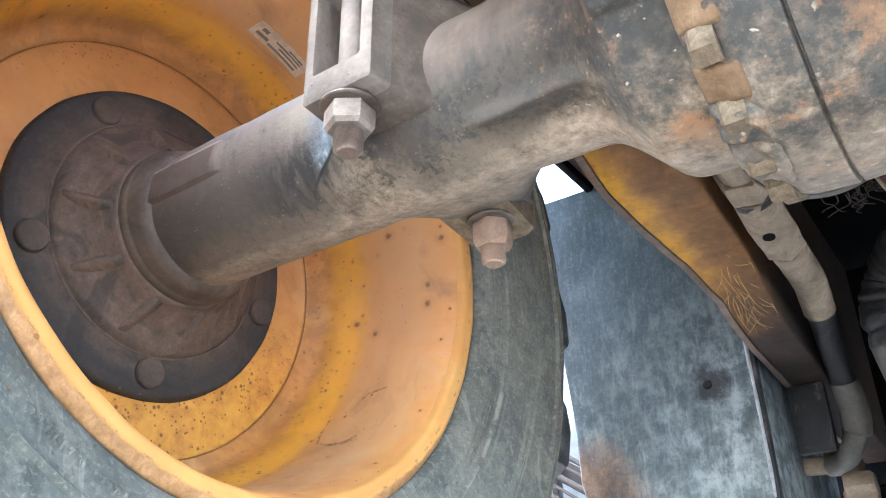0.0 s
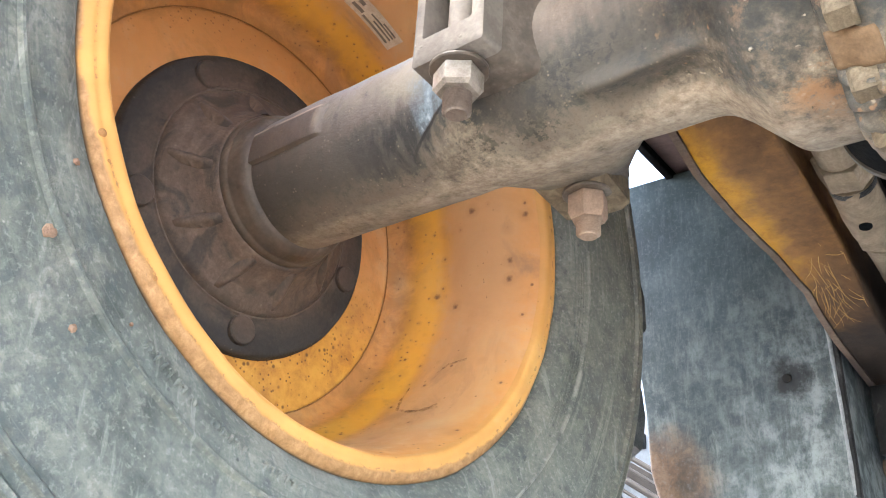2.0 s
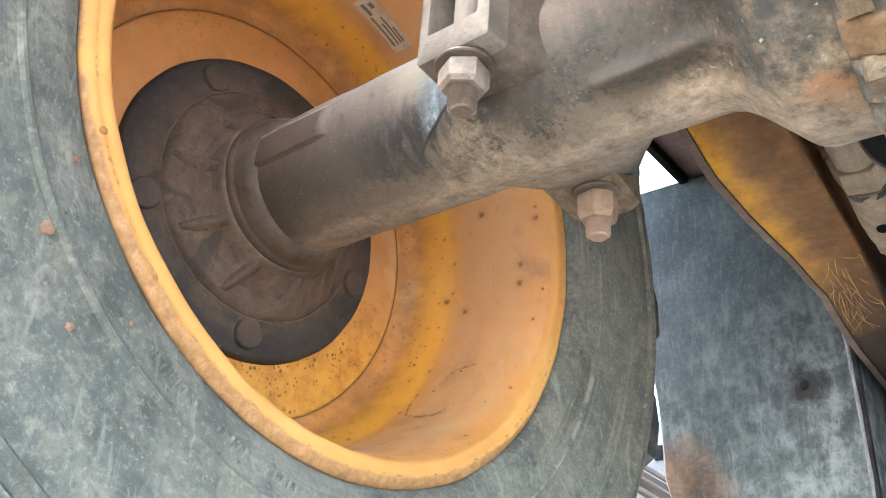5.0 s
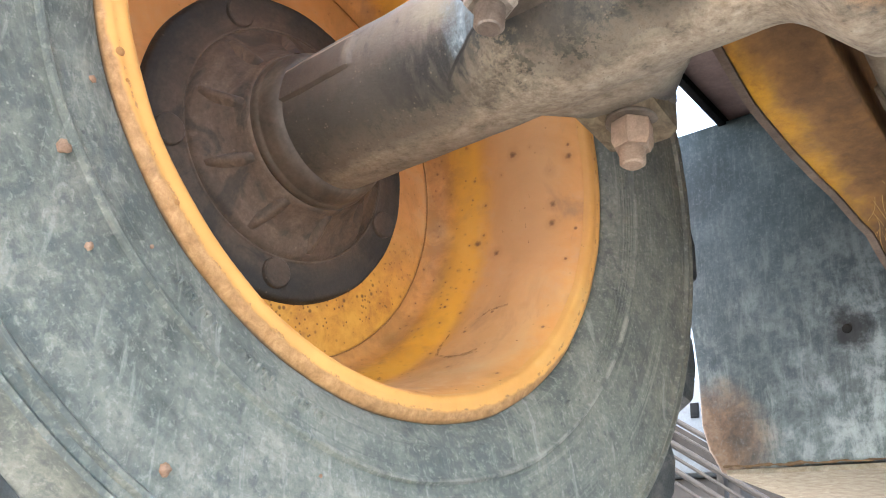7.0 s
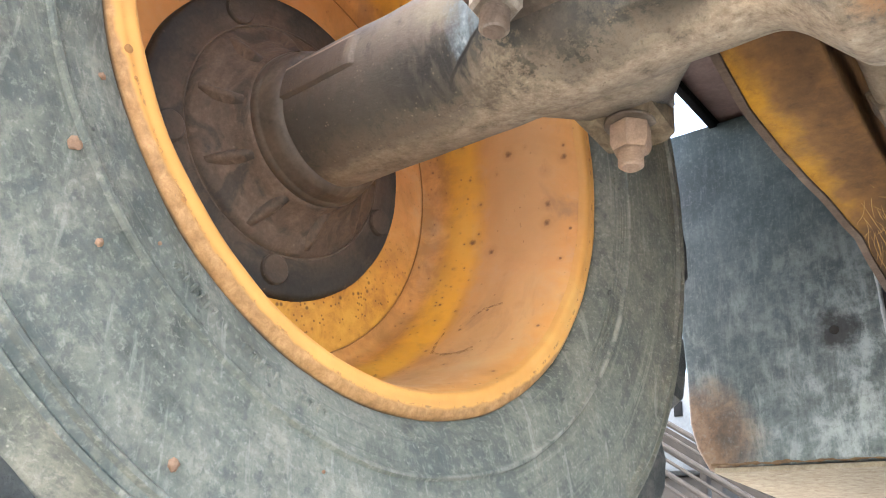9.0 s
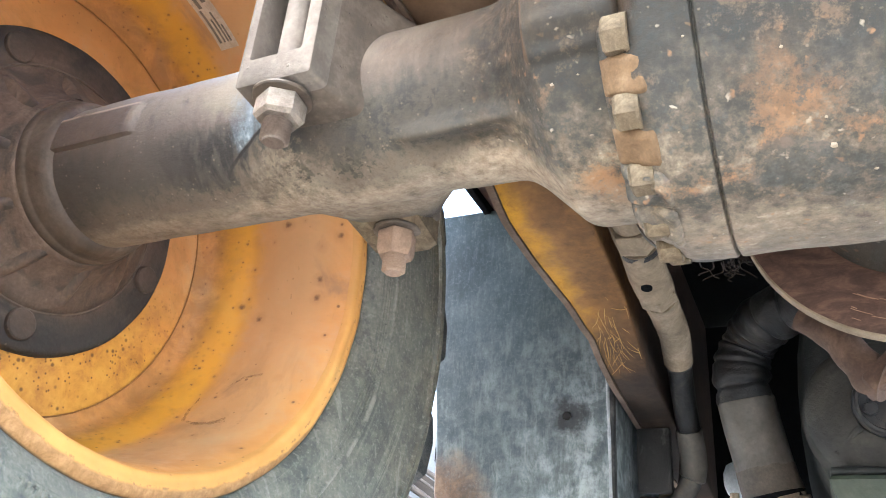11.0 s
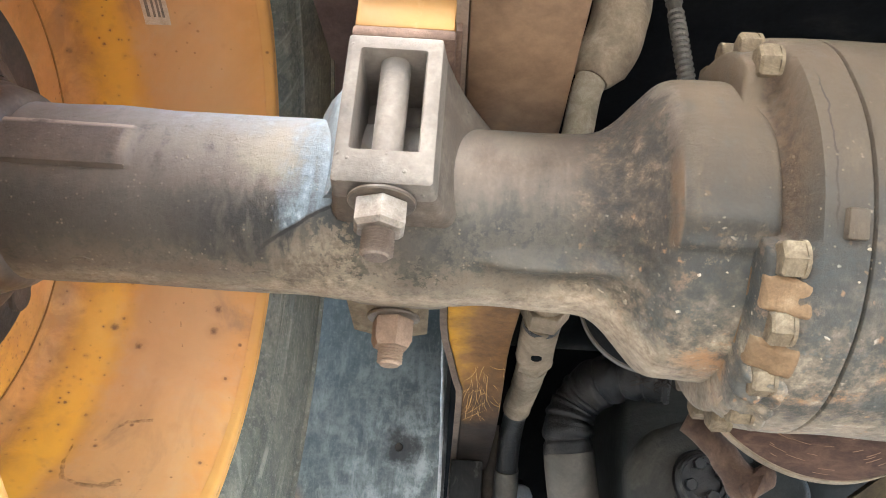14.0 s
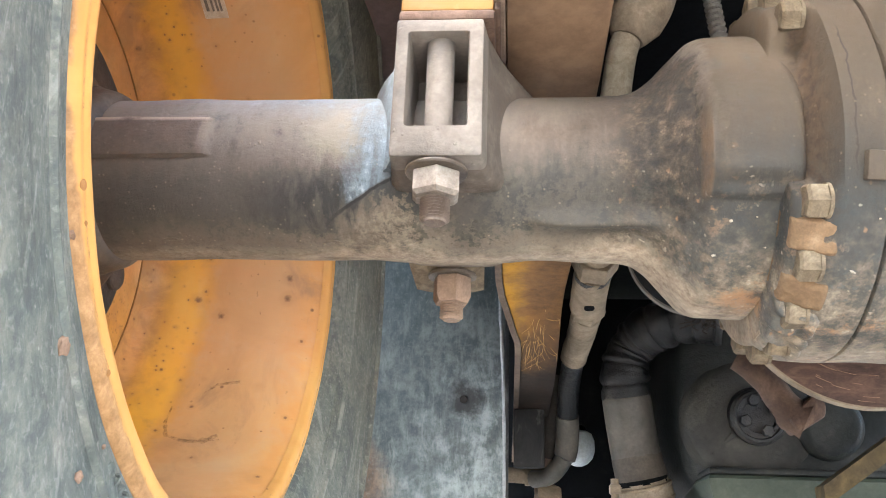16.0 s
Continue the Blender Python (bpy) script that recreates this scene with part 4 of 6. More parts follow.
def block(x0, x1, y0, y1, z0, z1, bevel=0.003, segs=2, bm=None):
    made = bmesh.new()
    bmesh.ops.create_cube(made, size=1)
    for v in made.verts:
        v.co = Vector((x0 + (v.co.x + 0.5) * (x1 - x0), y0 + (v.co.y + 0.5) * (y1 - y0), z0 + (v.co.z + 0.5) * (z1 - z0)))
    if bevel:
        bmesh.ops.bevel(made, geom=made.edges[:], offset=bevel, segments=segs, affect='EDGES', profile=0.5)
    if bm is None:
        return made
    join(bm, made)
    return bm


def join(bm, other):
    me = bpy.data.meshes.new("tmp")
    other.to_mesh(me)
    other.free()
    bm.from_mesh(me)
    bpy.data.meshes.remove(me)
    return bm


def smooth_path(pts, n=8):
    out = []
    P = [Vector(p) for p in pts]
    for i in range(len(P) - 1):
        p0, p1, p2, p3 = P[max(i - 1, 0)], P[i], P[i + 1], P[min(i + 2, len(P) - 1)]
        for k in range(n):
            t = k / n
            out.append(0.5 * ((2 * p1) + (p2 - p0) * t + (2 * p0 - 5 * p1 + 4 * p2 - p3) * t * t + (3 * p1 - p0 - 3 * p2 + p3) * t ** 3))
    out.append(P[-1])
    return out


def sweep(path, radius, segs=20, cap=True, wobble=0.0):
    """A round pipe along a path; radius: a number, or a function of 0..1 along it."""
    bm = bmesh.new()
    path = [Vector(p) for p in path]
    up = Vector((0.13, 0.2, 1)).normalized()
    rings = []
    for i, p in enumerate(path):
        t = (path[min(i + 1, len(path) - 1)] - path[max(i - 1, 0)]).normalized()
        u = (up - t * up.dot(t)).normalized()
        up = u
        w = t.cross(u)
        r = radius(i / (len(path) - 1)) if callable(radius) else radius
        ring = []
        for k in range(segs):
            a = 2 * math.pi * k / segs
            v = u * math.cos(a) + w * math.sin(a)
            rr = r * (1 + wobble * noise.noise((p + v * r) * 40))
            ring.append(bm.verts.new(p + v * rr))
        rings.append(ring)
    for a, b in zip(rings, rings[1:]):
        for k in range(segs):
            j = (k + 1) % segs
            bm.faces.new((a[k], a[j], b[j], b[k]))
    if cap:
        bm.faces.new(rings[0][::-1])
        bm.faces.new(rings[-1])
    return bm


def hexagon(c, axis, across, length, chamfer=0.004, turn=0.0):
    """A hexagon nut or head from c along axis, its far end chamfered."""
    bm = bmesh.new()
    axis = Vector(axis).normalized()
    q = axis.to_track_quat('Z', 'Y').to_matrix()
    R = across / math.sqrt(3)
    rows = [(0, R * 0.97), (0.0012, R), (length - chamfer, R), (length, R * 0.84)]
    rings = []
    for h, r in rows:
        rings.append([bm.verts.new(Vector(c) + q @ Vector((r * math.cos(radians(60 * k + turn)), r * math.sin(radians(60 * k + turn)), h))) for k in range(6)])
    for a, b in zip(rings, rings[1:]):
        for k in range(6):
            bm.faces.new((a[k], a[(k + 1) % 6], b[(k + 1) % 6], b[k]))
    bm.faces.new(rings[0][::-1])
    bm.faces.new(rings[-1])
    return bm


def disc_stack(c, axis, rows, segs=28):
    """Turn rows of (height, radius) about an axis through c, closed at both ends."""
    bm = bmesh.new()
    q = Vector(axis).normalized().to_track_quat('Z', 'Y').to_matrix()
    rings = [[bm.verts.new(Vector(c) + q @ Vector((r * math.cos(2 * math.pi * k / segs), r * math.sin(2 * math.pi * k / segs), h))) for k in range(segs)] for h, r in rows]
    for a, b in zip(rings, rings[1:]):
        for k in range(segs):
            bm.faces.new((a[k], a[(k + 1) % segs], b[(k + 1) % segs], b[k]))
    bm.faces.new(rings[0][::-1])
    bm.faces.new(rings[-1])
    return bm


def prism(outline, lift, bevel=0.002):
    """A plate: a closed outline of points, pushed along lift."""
    bm = bmesh.new()
    a = [bm.verts.new(Vector(p)) for p in outline]
    b = [bm.verts.new(Vector(p) + Vector(lift)) for p in outline]
    bm.faces.new(a)
    bm.faces.new(b[::-1])
    n = len(a)
    for i in range(n):
        bm.faces.new((a[i], b[i], b[(i + 1) % n], a[(i + 1) % n]))
    bmesh.ops.recalc_face_normals(bm, faces=bm.faces)
    if bevel:
        bmesh.ops.bevel(bm, geom=bm.edges[:], offset=bevel, segments=2, affect='EDGES', profile=0.5)
    return bm


def loft(sections, cap=True, ends=(True, True)):
    """Skin over sections of equal point counts."""
    bm = bmesh.new()
    rings = [[bm.verts.new(Vector(p)) for p in s] for s in sections]
    n = len(rings[0])
    for a, b in zip(rings, rings[1:]):
        for k in range(n):
            bm.faces.new((a[k], a[(k + 1) % n], b[(k + 1) % n], b[k]))
    if cap and ends[0]:
        bm.faces.new(rings[0][::-1])
    if cap and ends[1]:
        bm.faces.new(rings[-1])
    return bm


# ---- ground ----
def ground():
    bm = bmesh.new()
    bmesh.ops.create_grid(bm, x_segments=110, y_segments=110, size=1)
    for v in bm.verts:
        for i in (0, 1):
            k = v.co[i]
            v.co[i] = math.copysign(abs(k) ** 3 * 400 + abs(k) * 6, k)
        d = v.co.length
        v.co.z = (noise.noise(v.co * 0.9) * 0.035 + noise.noise(v.co * 5) * 0.012) * min(1, 3 / max(d, 1)) - 0.025
    m, nt, b = mat_new("dry_pale_earth")
    vec = coords(nt)
    n = tex_noise(nt, vec, 3, 10, 0.7, 0.4)
    nt.links.new(ramp(nt, n, [(0.3, (0.27, 0.245, 0.205)), (0.55, (0.40, 0.37, 0.32)), (0.75, (0.48, 0.45, 0.40))]), b.inputs["Base Color"])
    b.inputs["Roughness"].default_value = 0.95
    bump(nt, b, tex_noise(nt, vec, 30, 8, 0.7), 0.6, 0.01)
    ob = part("ground", bm, m, None, "", True, 80)
    tagged(ob, "dry pale earth yard under the parked machine", "ground", kind="structure")


ground()

# ---- the wheel ----
wheel = thing("wheel", (-0.79, 0, 0.02), "large earthmover wheel with orange rim and dusty grey tyre", "wheel")


def tyre_profile():
    inner = [(-0.600, 0.352), (-0.578, 0.362), (-0.568, 0.3765), (-0.559, 0.384), (-0.553, 0.394), (-0.5485, 0.4015), (-0.5465, 0.4055), (-0.5455, 0.4085), (-0.5450, 0.4115),
             (-0.5435, 0.4150), (-0.5408, 0.4250), (-0.5385, 0.4300), (-0.5348, 0.4325), (-0.5342, 0.4352), (-0.5372, 0.4382), (-0.532, 0.455), (-0.524, 0.485), (-0.518, 0.520), (-0.5160, 0.5440), (-0.5110, 0.5470),
             (-0.5105, 0.5510), (-0.5150, 0.5540), (-0.5160, 0.5600), (-0.5125, 0.5625), (-0.5135, 0.5665), (-0.5260, 0.5690), (-0.5450, 0.580), (-0.5550, 0.5880), (-0.5575, 0.5895), (-0.5570, 0.5915), (-0.5640, 0.601), (-0.5740, 0.612), (-0.587, 0.625), (-0.602, 0.636), (-0.66, 0.650), (-0.79, 0.653)]
    outer = [(-1.58 - x, r) for x, r in reversed(inner[:-1])]
    return inner + outer


tyre = part("tyre", lathe(tyre_profile(), 220, wobble=0.0035, freq=9), M_tyre, wheel, "dusty blue-grey rubber tyre with worn lugs")


def lug(side):
    """One slanting bar of the tread, from the shoulder to the middle."""
    secs = []
    for i in range(9):
        t = i / 8
        x = -0.552 - t * 0.220
        base = 0.600 + 0.045 * min(1, t * 3.5)
        top = 0.662 + 0.036 * min(1, t * 4.0) ** 0.7
        pts = []
        for r, a in ((base - 0.012, -0.012), (top - 0.006, 0.008), (top, 0.022), (top, 0.105), (top - 0.016, 0.165), (base - 0.012, 0.225)):
            ang = max(0, t - 0.3) * 0.3 + a
            xx = x if side > 0 else -1.58 - x
            pts.append((xx, r * math.cos(ang), r * math.sin(ang) + AX))
        secs.append(pts)
    return loft(secs)


first = [part("tread_lug", lug(1), M_lug, tyre, "worn rubber tread bar"), part("tread_lug", lug(-1), M_lug, tyre, "worn rubber tread bar")]
NL = 19
for s, ob in enumerate(first):
    for i in range(NL):
        a = -20.5 + 360 / NL * (i + 0.5 * s)
        m = Matrix.Translation(AXLE_C) @ pose(0, 0, 0, a) @ Matrix.Translation(-AXLE_C)
        if i:
            again(ob, tyre, m)
        else:
            ob.matrix_basis = m

# rim: rolled lip, flared flange, barrel and welded disc
RIM = soften([(-0.600, 0.3600), (-0.582, 0.3640), (-0.5740, 0.3760), (-0.5690, 0.3700), (-0.5660, 0.3600), (-0.5680, 0.3500), (-0.5780, 0.3450), (-0.5920, 0.3405), (-0.640, 0.3325), (-0.700, 0.3280),
              (-0.735, 0.3255), (-0.752, 0.3190), (-0.770, 0.3120), (-0.798, 0.3060), (-0.811, 0.2980), (-0.8130, 0.2840), (-0.8165, 0.2800)], 0.006, 3)
rim = part("rim", lathe(RIM, 160, wobble=0.0012, freq=6), M_rim, wheel, "faded dusty orange steel rim", angle=50)
LIP = soften([(-0.5760, 0.3790), (-0.5665, 0.3795), (-0.5605, 0.3755), (-0.5575, 0.3680), (-0.5590, 0.3630), (-0.5580, 0.3560), (-0.5605, 0.3500), (-0.5700, 0.3475)], 0.003, 3)
part("rim_lip", lathe(LIP, 200, wobble=0.0018, freq=16), M_lip, rim, "chipped orange rim edge", angle=60)
DISC = soften([(-0.8180, 0.2860), (-0.8155, 0.2815), (-0.8140, 0.2780), (-0.8130, 0.240), (-0.8120, 0.190)], 0.002, 2)
part("wheel_disc", lathe(DISC, 140, wobble=0.0008, freq=12), M_rimdisc, wheel, "orange wheel disc speckled with rust")
part("weld_seam", lathe([(-0.8137 + 0.0010 * math.cos(t), 0.2812 + 0.0010 * math.sin(t)) for t in np.linspace(0, 2 * math.pi, 9)[:-1]], 140, closed=True, wobble=0.001, freq=60), M_seam, rim)

# outer half of the rim, closing the wheel
part("rim_outer", lathe([(-0.822, 0.283), (-0.86, 0.305), (-0.95, 0.33), (-1.00, 0.345), (-1.016, 0.378)], 96), M_rim, wheel)

for i, (y, z, s) in enumerate(((-0.331, 0.554, 0.0040), (-0.261, 0.448, 0.0026), (-0.335, 0.524, 0.0018))):
    a = math.atan2(z - AX, y)
    bm = disc_stack((-0.5592, 0.366 * math.cos(a), AX + 0.366 * math.sin(a)), (1, 0, 0), [(0, s), (0.0014, s * 0.95), (0.0021, s * 0.6), (0.0021, s * 0.2)], 12)
    part("rust_pit", bm, M_spot, rim, "brown rust pit on the rim's edge")

# hub: dark ring, brown casting with ribs, stud ends
hub = part("hub", lathe(soften([(-0.8130, 0.2085), (-0.8060, 0.2080), (-0.8010, 0.2060), (-0.7985, 0.200), (-0.7968, 0.1600), (-0.7945, 0.1575), (-0.7920, 0.1560), (-0.7885, 0.1530), (-0.7850, 0.148), (-0.778, 0.1310),
                              (-0.764, 0.1160), (-0.750, 0.1075), (-0.743, 0.1035), (-0.743, 0.070)], 0.004, 3), 140, wobble=0.0012, freq=22), M_hub, wheel, "brown dusty cast hub with radial ribs")
part("hub_ring", lathe(soften([(-0.8135, 0.2098), (-0.8050, 0.2092), (-0.7990, 0.2060), (-0.7970, 0.199), (-0.7948, 0.1610), (-0.7930, 0.1592), (-0.7932, 0.1575), (-0.7960, 0.1560)], 0.004, 3), 140, wobble=0.0014, freq=20), M_hub, hub, "blackened outer ring of the hub")


def rib():
    secs = []
    for i in range(7):
        t = i / 6
        r = 0.108 + t * 0.040
        x = -0.751 - 0.034 * t ** 0.9
        h = 0.0060 * math.sin(math.pi * min(1, 0.15 + t * 0.85)) + 0.0004
        w = 0.0042 + 0.0016 * (1 - t)
        lean = AX - 0.014 * t
        secs.append([(x - 0.012, r, lean - w * 2.2), (x + h * 0.55, r, lean - w * 0.9), (x + h, r, lean - w * 0.25), (x + h, r, lean + w * 0.25), (x + h * 0.55, r, lean + w * 0.9), (x - 0.012, r, lean + w * 2.2)])
    return loft(secs)


def about(deg):
    return Matrix.Translation(AXLE_C) @ pose(0, 0, 0, deg) @ Matrix.Translation(-AXLE_C)


ob = part("rib", rib(), M_hub, hub, angle=85)
for i in range(10):
    if i:
        again(ob, hub, about(-102 + 36 * i))
    else:
        ob.matrix_basis = about(-102)
ob = part("stud_end", disc_stack((-0.7975, 0.1790, AX), (1, 0, 0), [(0, 0.0195), (0.0068, 0.0192), (0.0085, 0.0175), (0.0085, 0.006), (0.0080, 0.001)], 36), M_hub, hub, "round stud head pressed in the hub ring")
for i in range(5):
    if i:
        again(ob, hub, about(-87 + 72 * i))
    else:
        ob.matrix_basis = about(-87)

# dark scrawls and rust spots on the barrel
def on_barrel(x, deg, lift=0.0008):
    a = radians(deg)
    for (x0, r0), (x1, r1) in zip(RIM[10:], RIM[11:]):
        if x1 <= x <= x0:
            r = r0 + (r1 - r0) * (x - x0) / (x1 - x0)
            return Vector((x, (r - lift) * math.cos(a), AX + (r - lift) * math.sin(a)))
    return Vector((x, 0.327 * math.cos(a), AX + 0.327 * math.sin(a)))


def scrawl_paint():
    """A thin dark smear that breaks up over the paint."""
    m, nt, b = mat_new("dark_smear")
    n = tex_noise(nt, coords(nt), 150, 6, 0.7)
    nt.links.new(ramp(nt, n, [(0.4, (0.17, 0.105, 0.075)), (0.6, (0.28, 0.170, 0.105))]), b.inputs["Base Color"])
    nt.links.new(calc(nt, 'MULTIPLY', grey(nt, tex_noise(nt, coords(nt), 120, 5, 0.7), 0.38, 0.66), 0.55), b.inputs["Alpha"])
    b.inputs["Roughness"].default_value = 0.8
    return m


M_scrawl = scrawl_paint()


def stroke(path, width, seed):
    """A smudged brush stroke lying on the barrel, thin and ragged at its edges."""
    bm = bmesh.new()
    rows = []
    for i in range(len(path) * 8 - 7):
        k, t = divmod(i, 8)
        k2 = min(k + 1, len(path) - 1)
        x = path[k][0] + (path[k2][0] - path[k][0]) * t / 8
        a = path[k][1] + (path[k2][1] - path[k][1]) * t / 8
        dx, da = path[k2][0] - path[max(0, k2 - 1)][0], radians(path[k2][1] - path[max(0, k2 - 1)][1]) * 0.327
        length = math.hypot(dx, da)
        u = i / (len(path) * 8 - 8)
        w = width * (0.25 + 0.75 * u) * (1 + 0.8 * noise.noise(Vector((i * 0.55, seed, 0))))
        sx, sa = -da / length * w, math.degrees(dx / length * w / 0.327)
        rows.append([bm.verts.new(on_barrel(x + sx * q, a + sa * q, lift)) for q, lift in ((-1, 0.0002), (-0.6, 0.0006), (0.6, 0.0006), (1, 0.0002))])
    for p, q in zip(rows, rows[1:]):
        for k in range(3):
            bm.faces.new((p[k], p[k + 1], q[k + 1], q[k]))
    return bm


for path, w in ((((-0.730, -36.6), (-0.728, -41.8), (-0.718, -46.1), (-0.695, -47.5), (-0.675, -47.4), (-0.654, -45.2)), 0.0048), (((-0.699, -32.1), (-0.684, -28.9), (-0.655, -27.6)), 0.0030)):
    part("scrawl", stroke(path, w, w * 900), M_scrawl, rim, "smudged dark stroke on the paint")


for x, a, n in ((-0.655, 5.5, 0.9), (-0.660, -2.5, 1.3), (-0.672, 2.0, 0.7), (-0.652, -7.5, 1.1), (-0.70, -3.0, 0.5)):
    part("paint_drip", sweep([on_barrel(x + 0.0006 * k, a - n * k / 3, -0.0005) for k in range(4)], lambda t: 0.0007 + 0.0006 * t, 8, wobble=0.4), M_scrawl, rim, "short dark drip on the paint")


# label stuck inside the rim, its print unreadable
sticker = part("label", lathe([(-0.708, 0.3262), (-0.676, 0.3278)], 14, a0=68, a1=86), M_label, rim, "soiled paper label with faded print")
for x0, x1, a0, a1 in ((-0.703, -0.699, 70, 80), (-0.7, -0.694, 80.5, 84.5), (-0.695, -0.692, 70, 77), (-0.689, -0.686, 70, 79), (-0.684, -0.681, 70, 75), (-0.689, -0.682, 82, 84)):
    part("print_bar", lathe([(x0, 0.3256), (x1, 0.3258)], 6, a0=a0, a1=a1), M_ink, sticker)

# embossed marks on the tyre's side: rows of raised bars and small round pips
def on_side(r, deg, lift=0.0):
    """The tyre's inner side at a radius and angle."""
    pr = tyre_profile()[:40]
    for (x0, r0), (x1, r1) in zip(pr, pr[1:]):
        if r0 <= r <= r1:
            x = x0 + (x1 - x0) * (r - r0) / max(r1 - r0, 1e-6)
            break
    a = radians(deg)
    return Vector((x + lift, r * math.cos(a), AX + r * math.sin(a)))


def mark_row(a0, count, step, r=0.421, tall=0.011, wide=0.35):
    for i in range(count):
        a = a0 + i * step
        bm = bmesh.new()
        c = on_side(r, a)
        join(bm, block(-0.0024, 0.0020, -0.0012, 0.0012, -tall / 2, tall / 2, 0.0005, 1))
        if i % 2:
            join(bm, block(-0.0024, 0.0020, -0.0030, 0.0012, tall / 2 - 0.0024, tall / 2, 0.0005, 1))
        else:
            join(bm, block(-0.0024, 0.0020, -0.0012, 0.0034, -tall / 2, -tall / 2 + 0.0024, 0.0005, 1))
        m = Matrix.Translation(c) @ pose(0, 0, 0, a - 90) @ pose(0, 0, 0, 0, -14, 0)
        bmesh.ops.transform(bm, matrix=m, verts=bm.verts)
        part("raised_mark", bm, M_tyre, tyre, "worn raised rubber mark")


mark_row(-126.4, 5, 1.2, 0.412)
mark_row(-114.6, 4, 1.2, 0.411)
mark_row(-107.4, 5, 1.2, 0.411)
for a, r in ((-127.9, 0.412), (-119.9, 0.411), (-115.9, 0.410), (-100.9, 0.411), (-47.6, 0.414), (-18, 0.412), (8, 0.410)):
    bm = disc_stack(on_side(r, a, -0.002), (1, 0, 0), [(0, 0.0058), (0.0025, 0.0054), (0.0034, 0.0036), (0.0026, 0.002)], 14)
    part("raised_pip", bm, M_tyre, tyre, "round moulded mark on the tyre")
for a0 in (-88.5, -85.0, -73.5):
    part("raised_line", sweep(smooth_path([on_side(0.394, a0, 0.0004), on_side(0.400, a0 + 1.2, 0.0004), on_side(0.402, a0 + 3.2, 0.0004)], 4), 0.0014, 6), M_tyre, tyre, "curved moulded line on the tyre")


for r, a0, a1 in ((0.4135, -42, 14), (0.4185, -50, 20), (0.4235, -46, 8), (0.4280, -36, 24)):
    path = [on_side(r, a0 + (a1 - a0) * k / 30, -0.0003) for k in range(31)]
    part("moulded_ring", sweep(path, lambda t: 0.0003 + 0.0010 * math.sin(math.pi * t) ** 0.4, 6), M_tyre, tyre, "fine moulded ring on the tyre's side")


def clod(c, size, seed):
    bm = bmesh.new()
    bmesh.ops.create_icosphere(bm, subdivisions=3, radius=size)
    for v in bm.verts:
        k = 1 + 0.45 * noise.noise(v.co * (1.6 / size) + Vector((seed, 0, 0)))
        v.co = v.co * k
        v.co.x *= 0.6
    bmesh.ops.translate(bm, verts=bm.verts, vec=c)
    return part("clay_clod", bm, M_clay, None)


for i, (r, a, s) in enumerate(((0.447, -142.5, 0.0050), (0.465, -133.8, 0.0030), (0.527, -117.0, 0.0042), (0.400, -149.3, 0.0028), (0.415, -131, 0.0016), (0.46, -102, 0.0016))):
    tagged(clod(on_side(r, a, 0.001), s, i * 3.7), "small clod of dried red clay on the tyre", "clod", "clods on the tyre")


# ---- the axle ----
axle = thing("drive_axle", (-0.3, 0, AX - 0.19), "dust-caked black cast drive axle with differential housing", "axle")
TUBE = soften([(-0.745, 0.060), (-0.745, 0.0840), (-0.700, 0.0846), (-0.600, 0.0843), (-0.450, 0.0838), (-0.400, 0.0838), (-0.290, 0.0835), (-0.215, 0.0840), (-0.188, 0.0848), (-0.174, 0.0885),
               (-0.160, 0.0985), (-0.1424, 0.1175), (-0.125, 0.1362), (-0.1150, 0.1400), (-0.085, 0.1412), (-0.0545, 0.1412), (-0.0535, 0.120)], 0.008, 3)


def tube_shape(x, a):
    """Cast ledge low on the front of the tube's inner end, the land by the hub and a thickened root at the brackets."""
    def bell(v, c, w):
        return math.exp(-((v - c) / w) ** 2)

    def gate(v, lo, hi, soft):
        return 1 / (1 + math.exp(min(50, -(v - lo) / soft))) / (1 + math.exp(min(50, (v - hi) / soft)))
    k = 0.0150 * bell(a, 232 - (x + 0.27) * 22, 5.5) * gate(x, -0.268, -0.165, 0.008)
    k -= 0.0070 * bell(a, 249 - (x + 0.27) * 22, 8) * gate(x, -0.262, -0.17, 0.01)
    k += 0.0042 * gate(a, 160.5, 190, 0.2) * gate(x, -0.72, -0.588, 0.0012)
    k += 0.0026 * gate(a, 215, 325, 4) * gate(x, -0.425, -0.29, 0.006)
    # cast pad on the bell, rounded off below and running out above
    fall = min(1, max(0, (213.5 - a) / 11.5))
    rise = min(1, max(0, (a - 158) / 24))
    k += 0.0120 * (fall * fall * (3 - 2 * fall)) ** 0.7 * rise * rise * (3 - 2 * rise) * gate(x, -0.1315, 0.1, 0.0016)
    k += 0.0035 * bell(a, 210.5, 2.0) * gate(x, -0.129, 0.1, 0.003)
    k += 0.0042 * bell(x, -0.1298, 0.0024) * gate(a, 182, 211, 2.5)
    k += 0.0055 * bell(a, 202.0, 3.0) * gate(x, -0.122, -0.066, 0.004)
    k -= 0.0018 * bell(a, 190.5, 1.1) * gate(x, -0.70, -0.60, 0.004)
    return k


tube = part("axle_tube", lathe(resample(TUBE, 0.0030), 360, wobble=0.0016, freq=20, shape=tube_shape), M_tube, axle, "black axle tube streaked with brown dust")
part("collar", lathe(soften([(-0.772, 0.070), (-0.772, 0.1020), (-0.7385, 0.1020), (-0.7345, 0.1005), (-0.7320, 0.0985), (-0.7260, 0.0975), (-0.7150, 0.0945), (-0.7075, 0.0895), (-0.7045, 0.0845), (-0.7040, 0.080)], 0.0035, 4), 96, wobble=0.0008, freq=18), M_collar, axle, "greasy grey collar where the tube enters the hub")
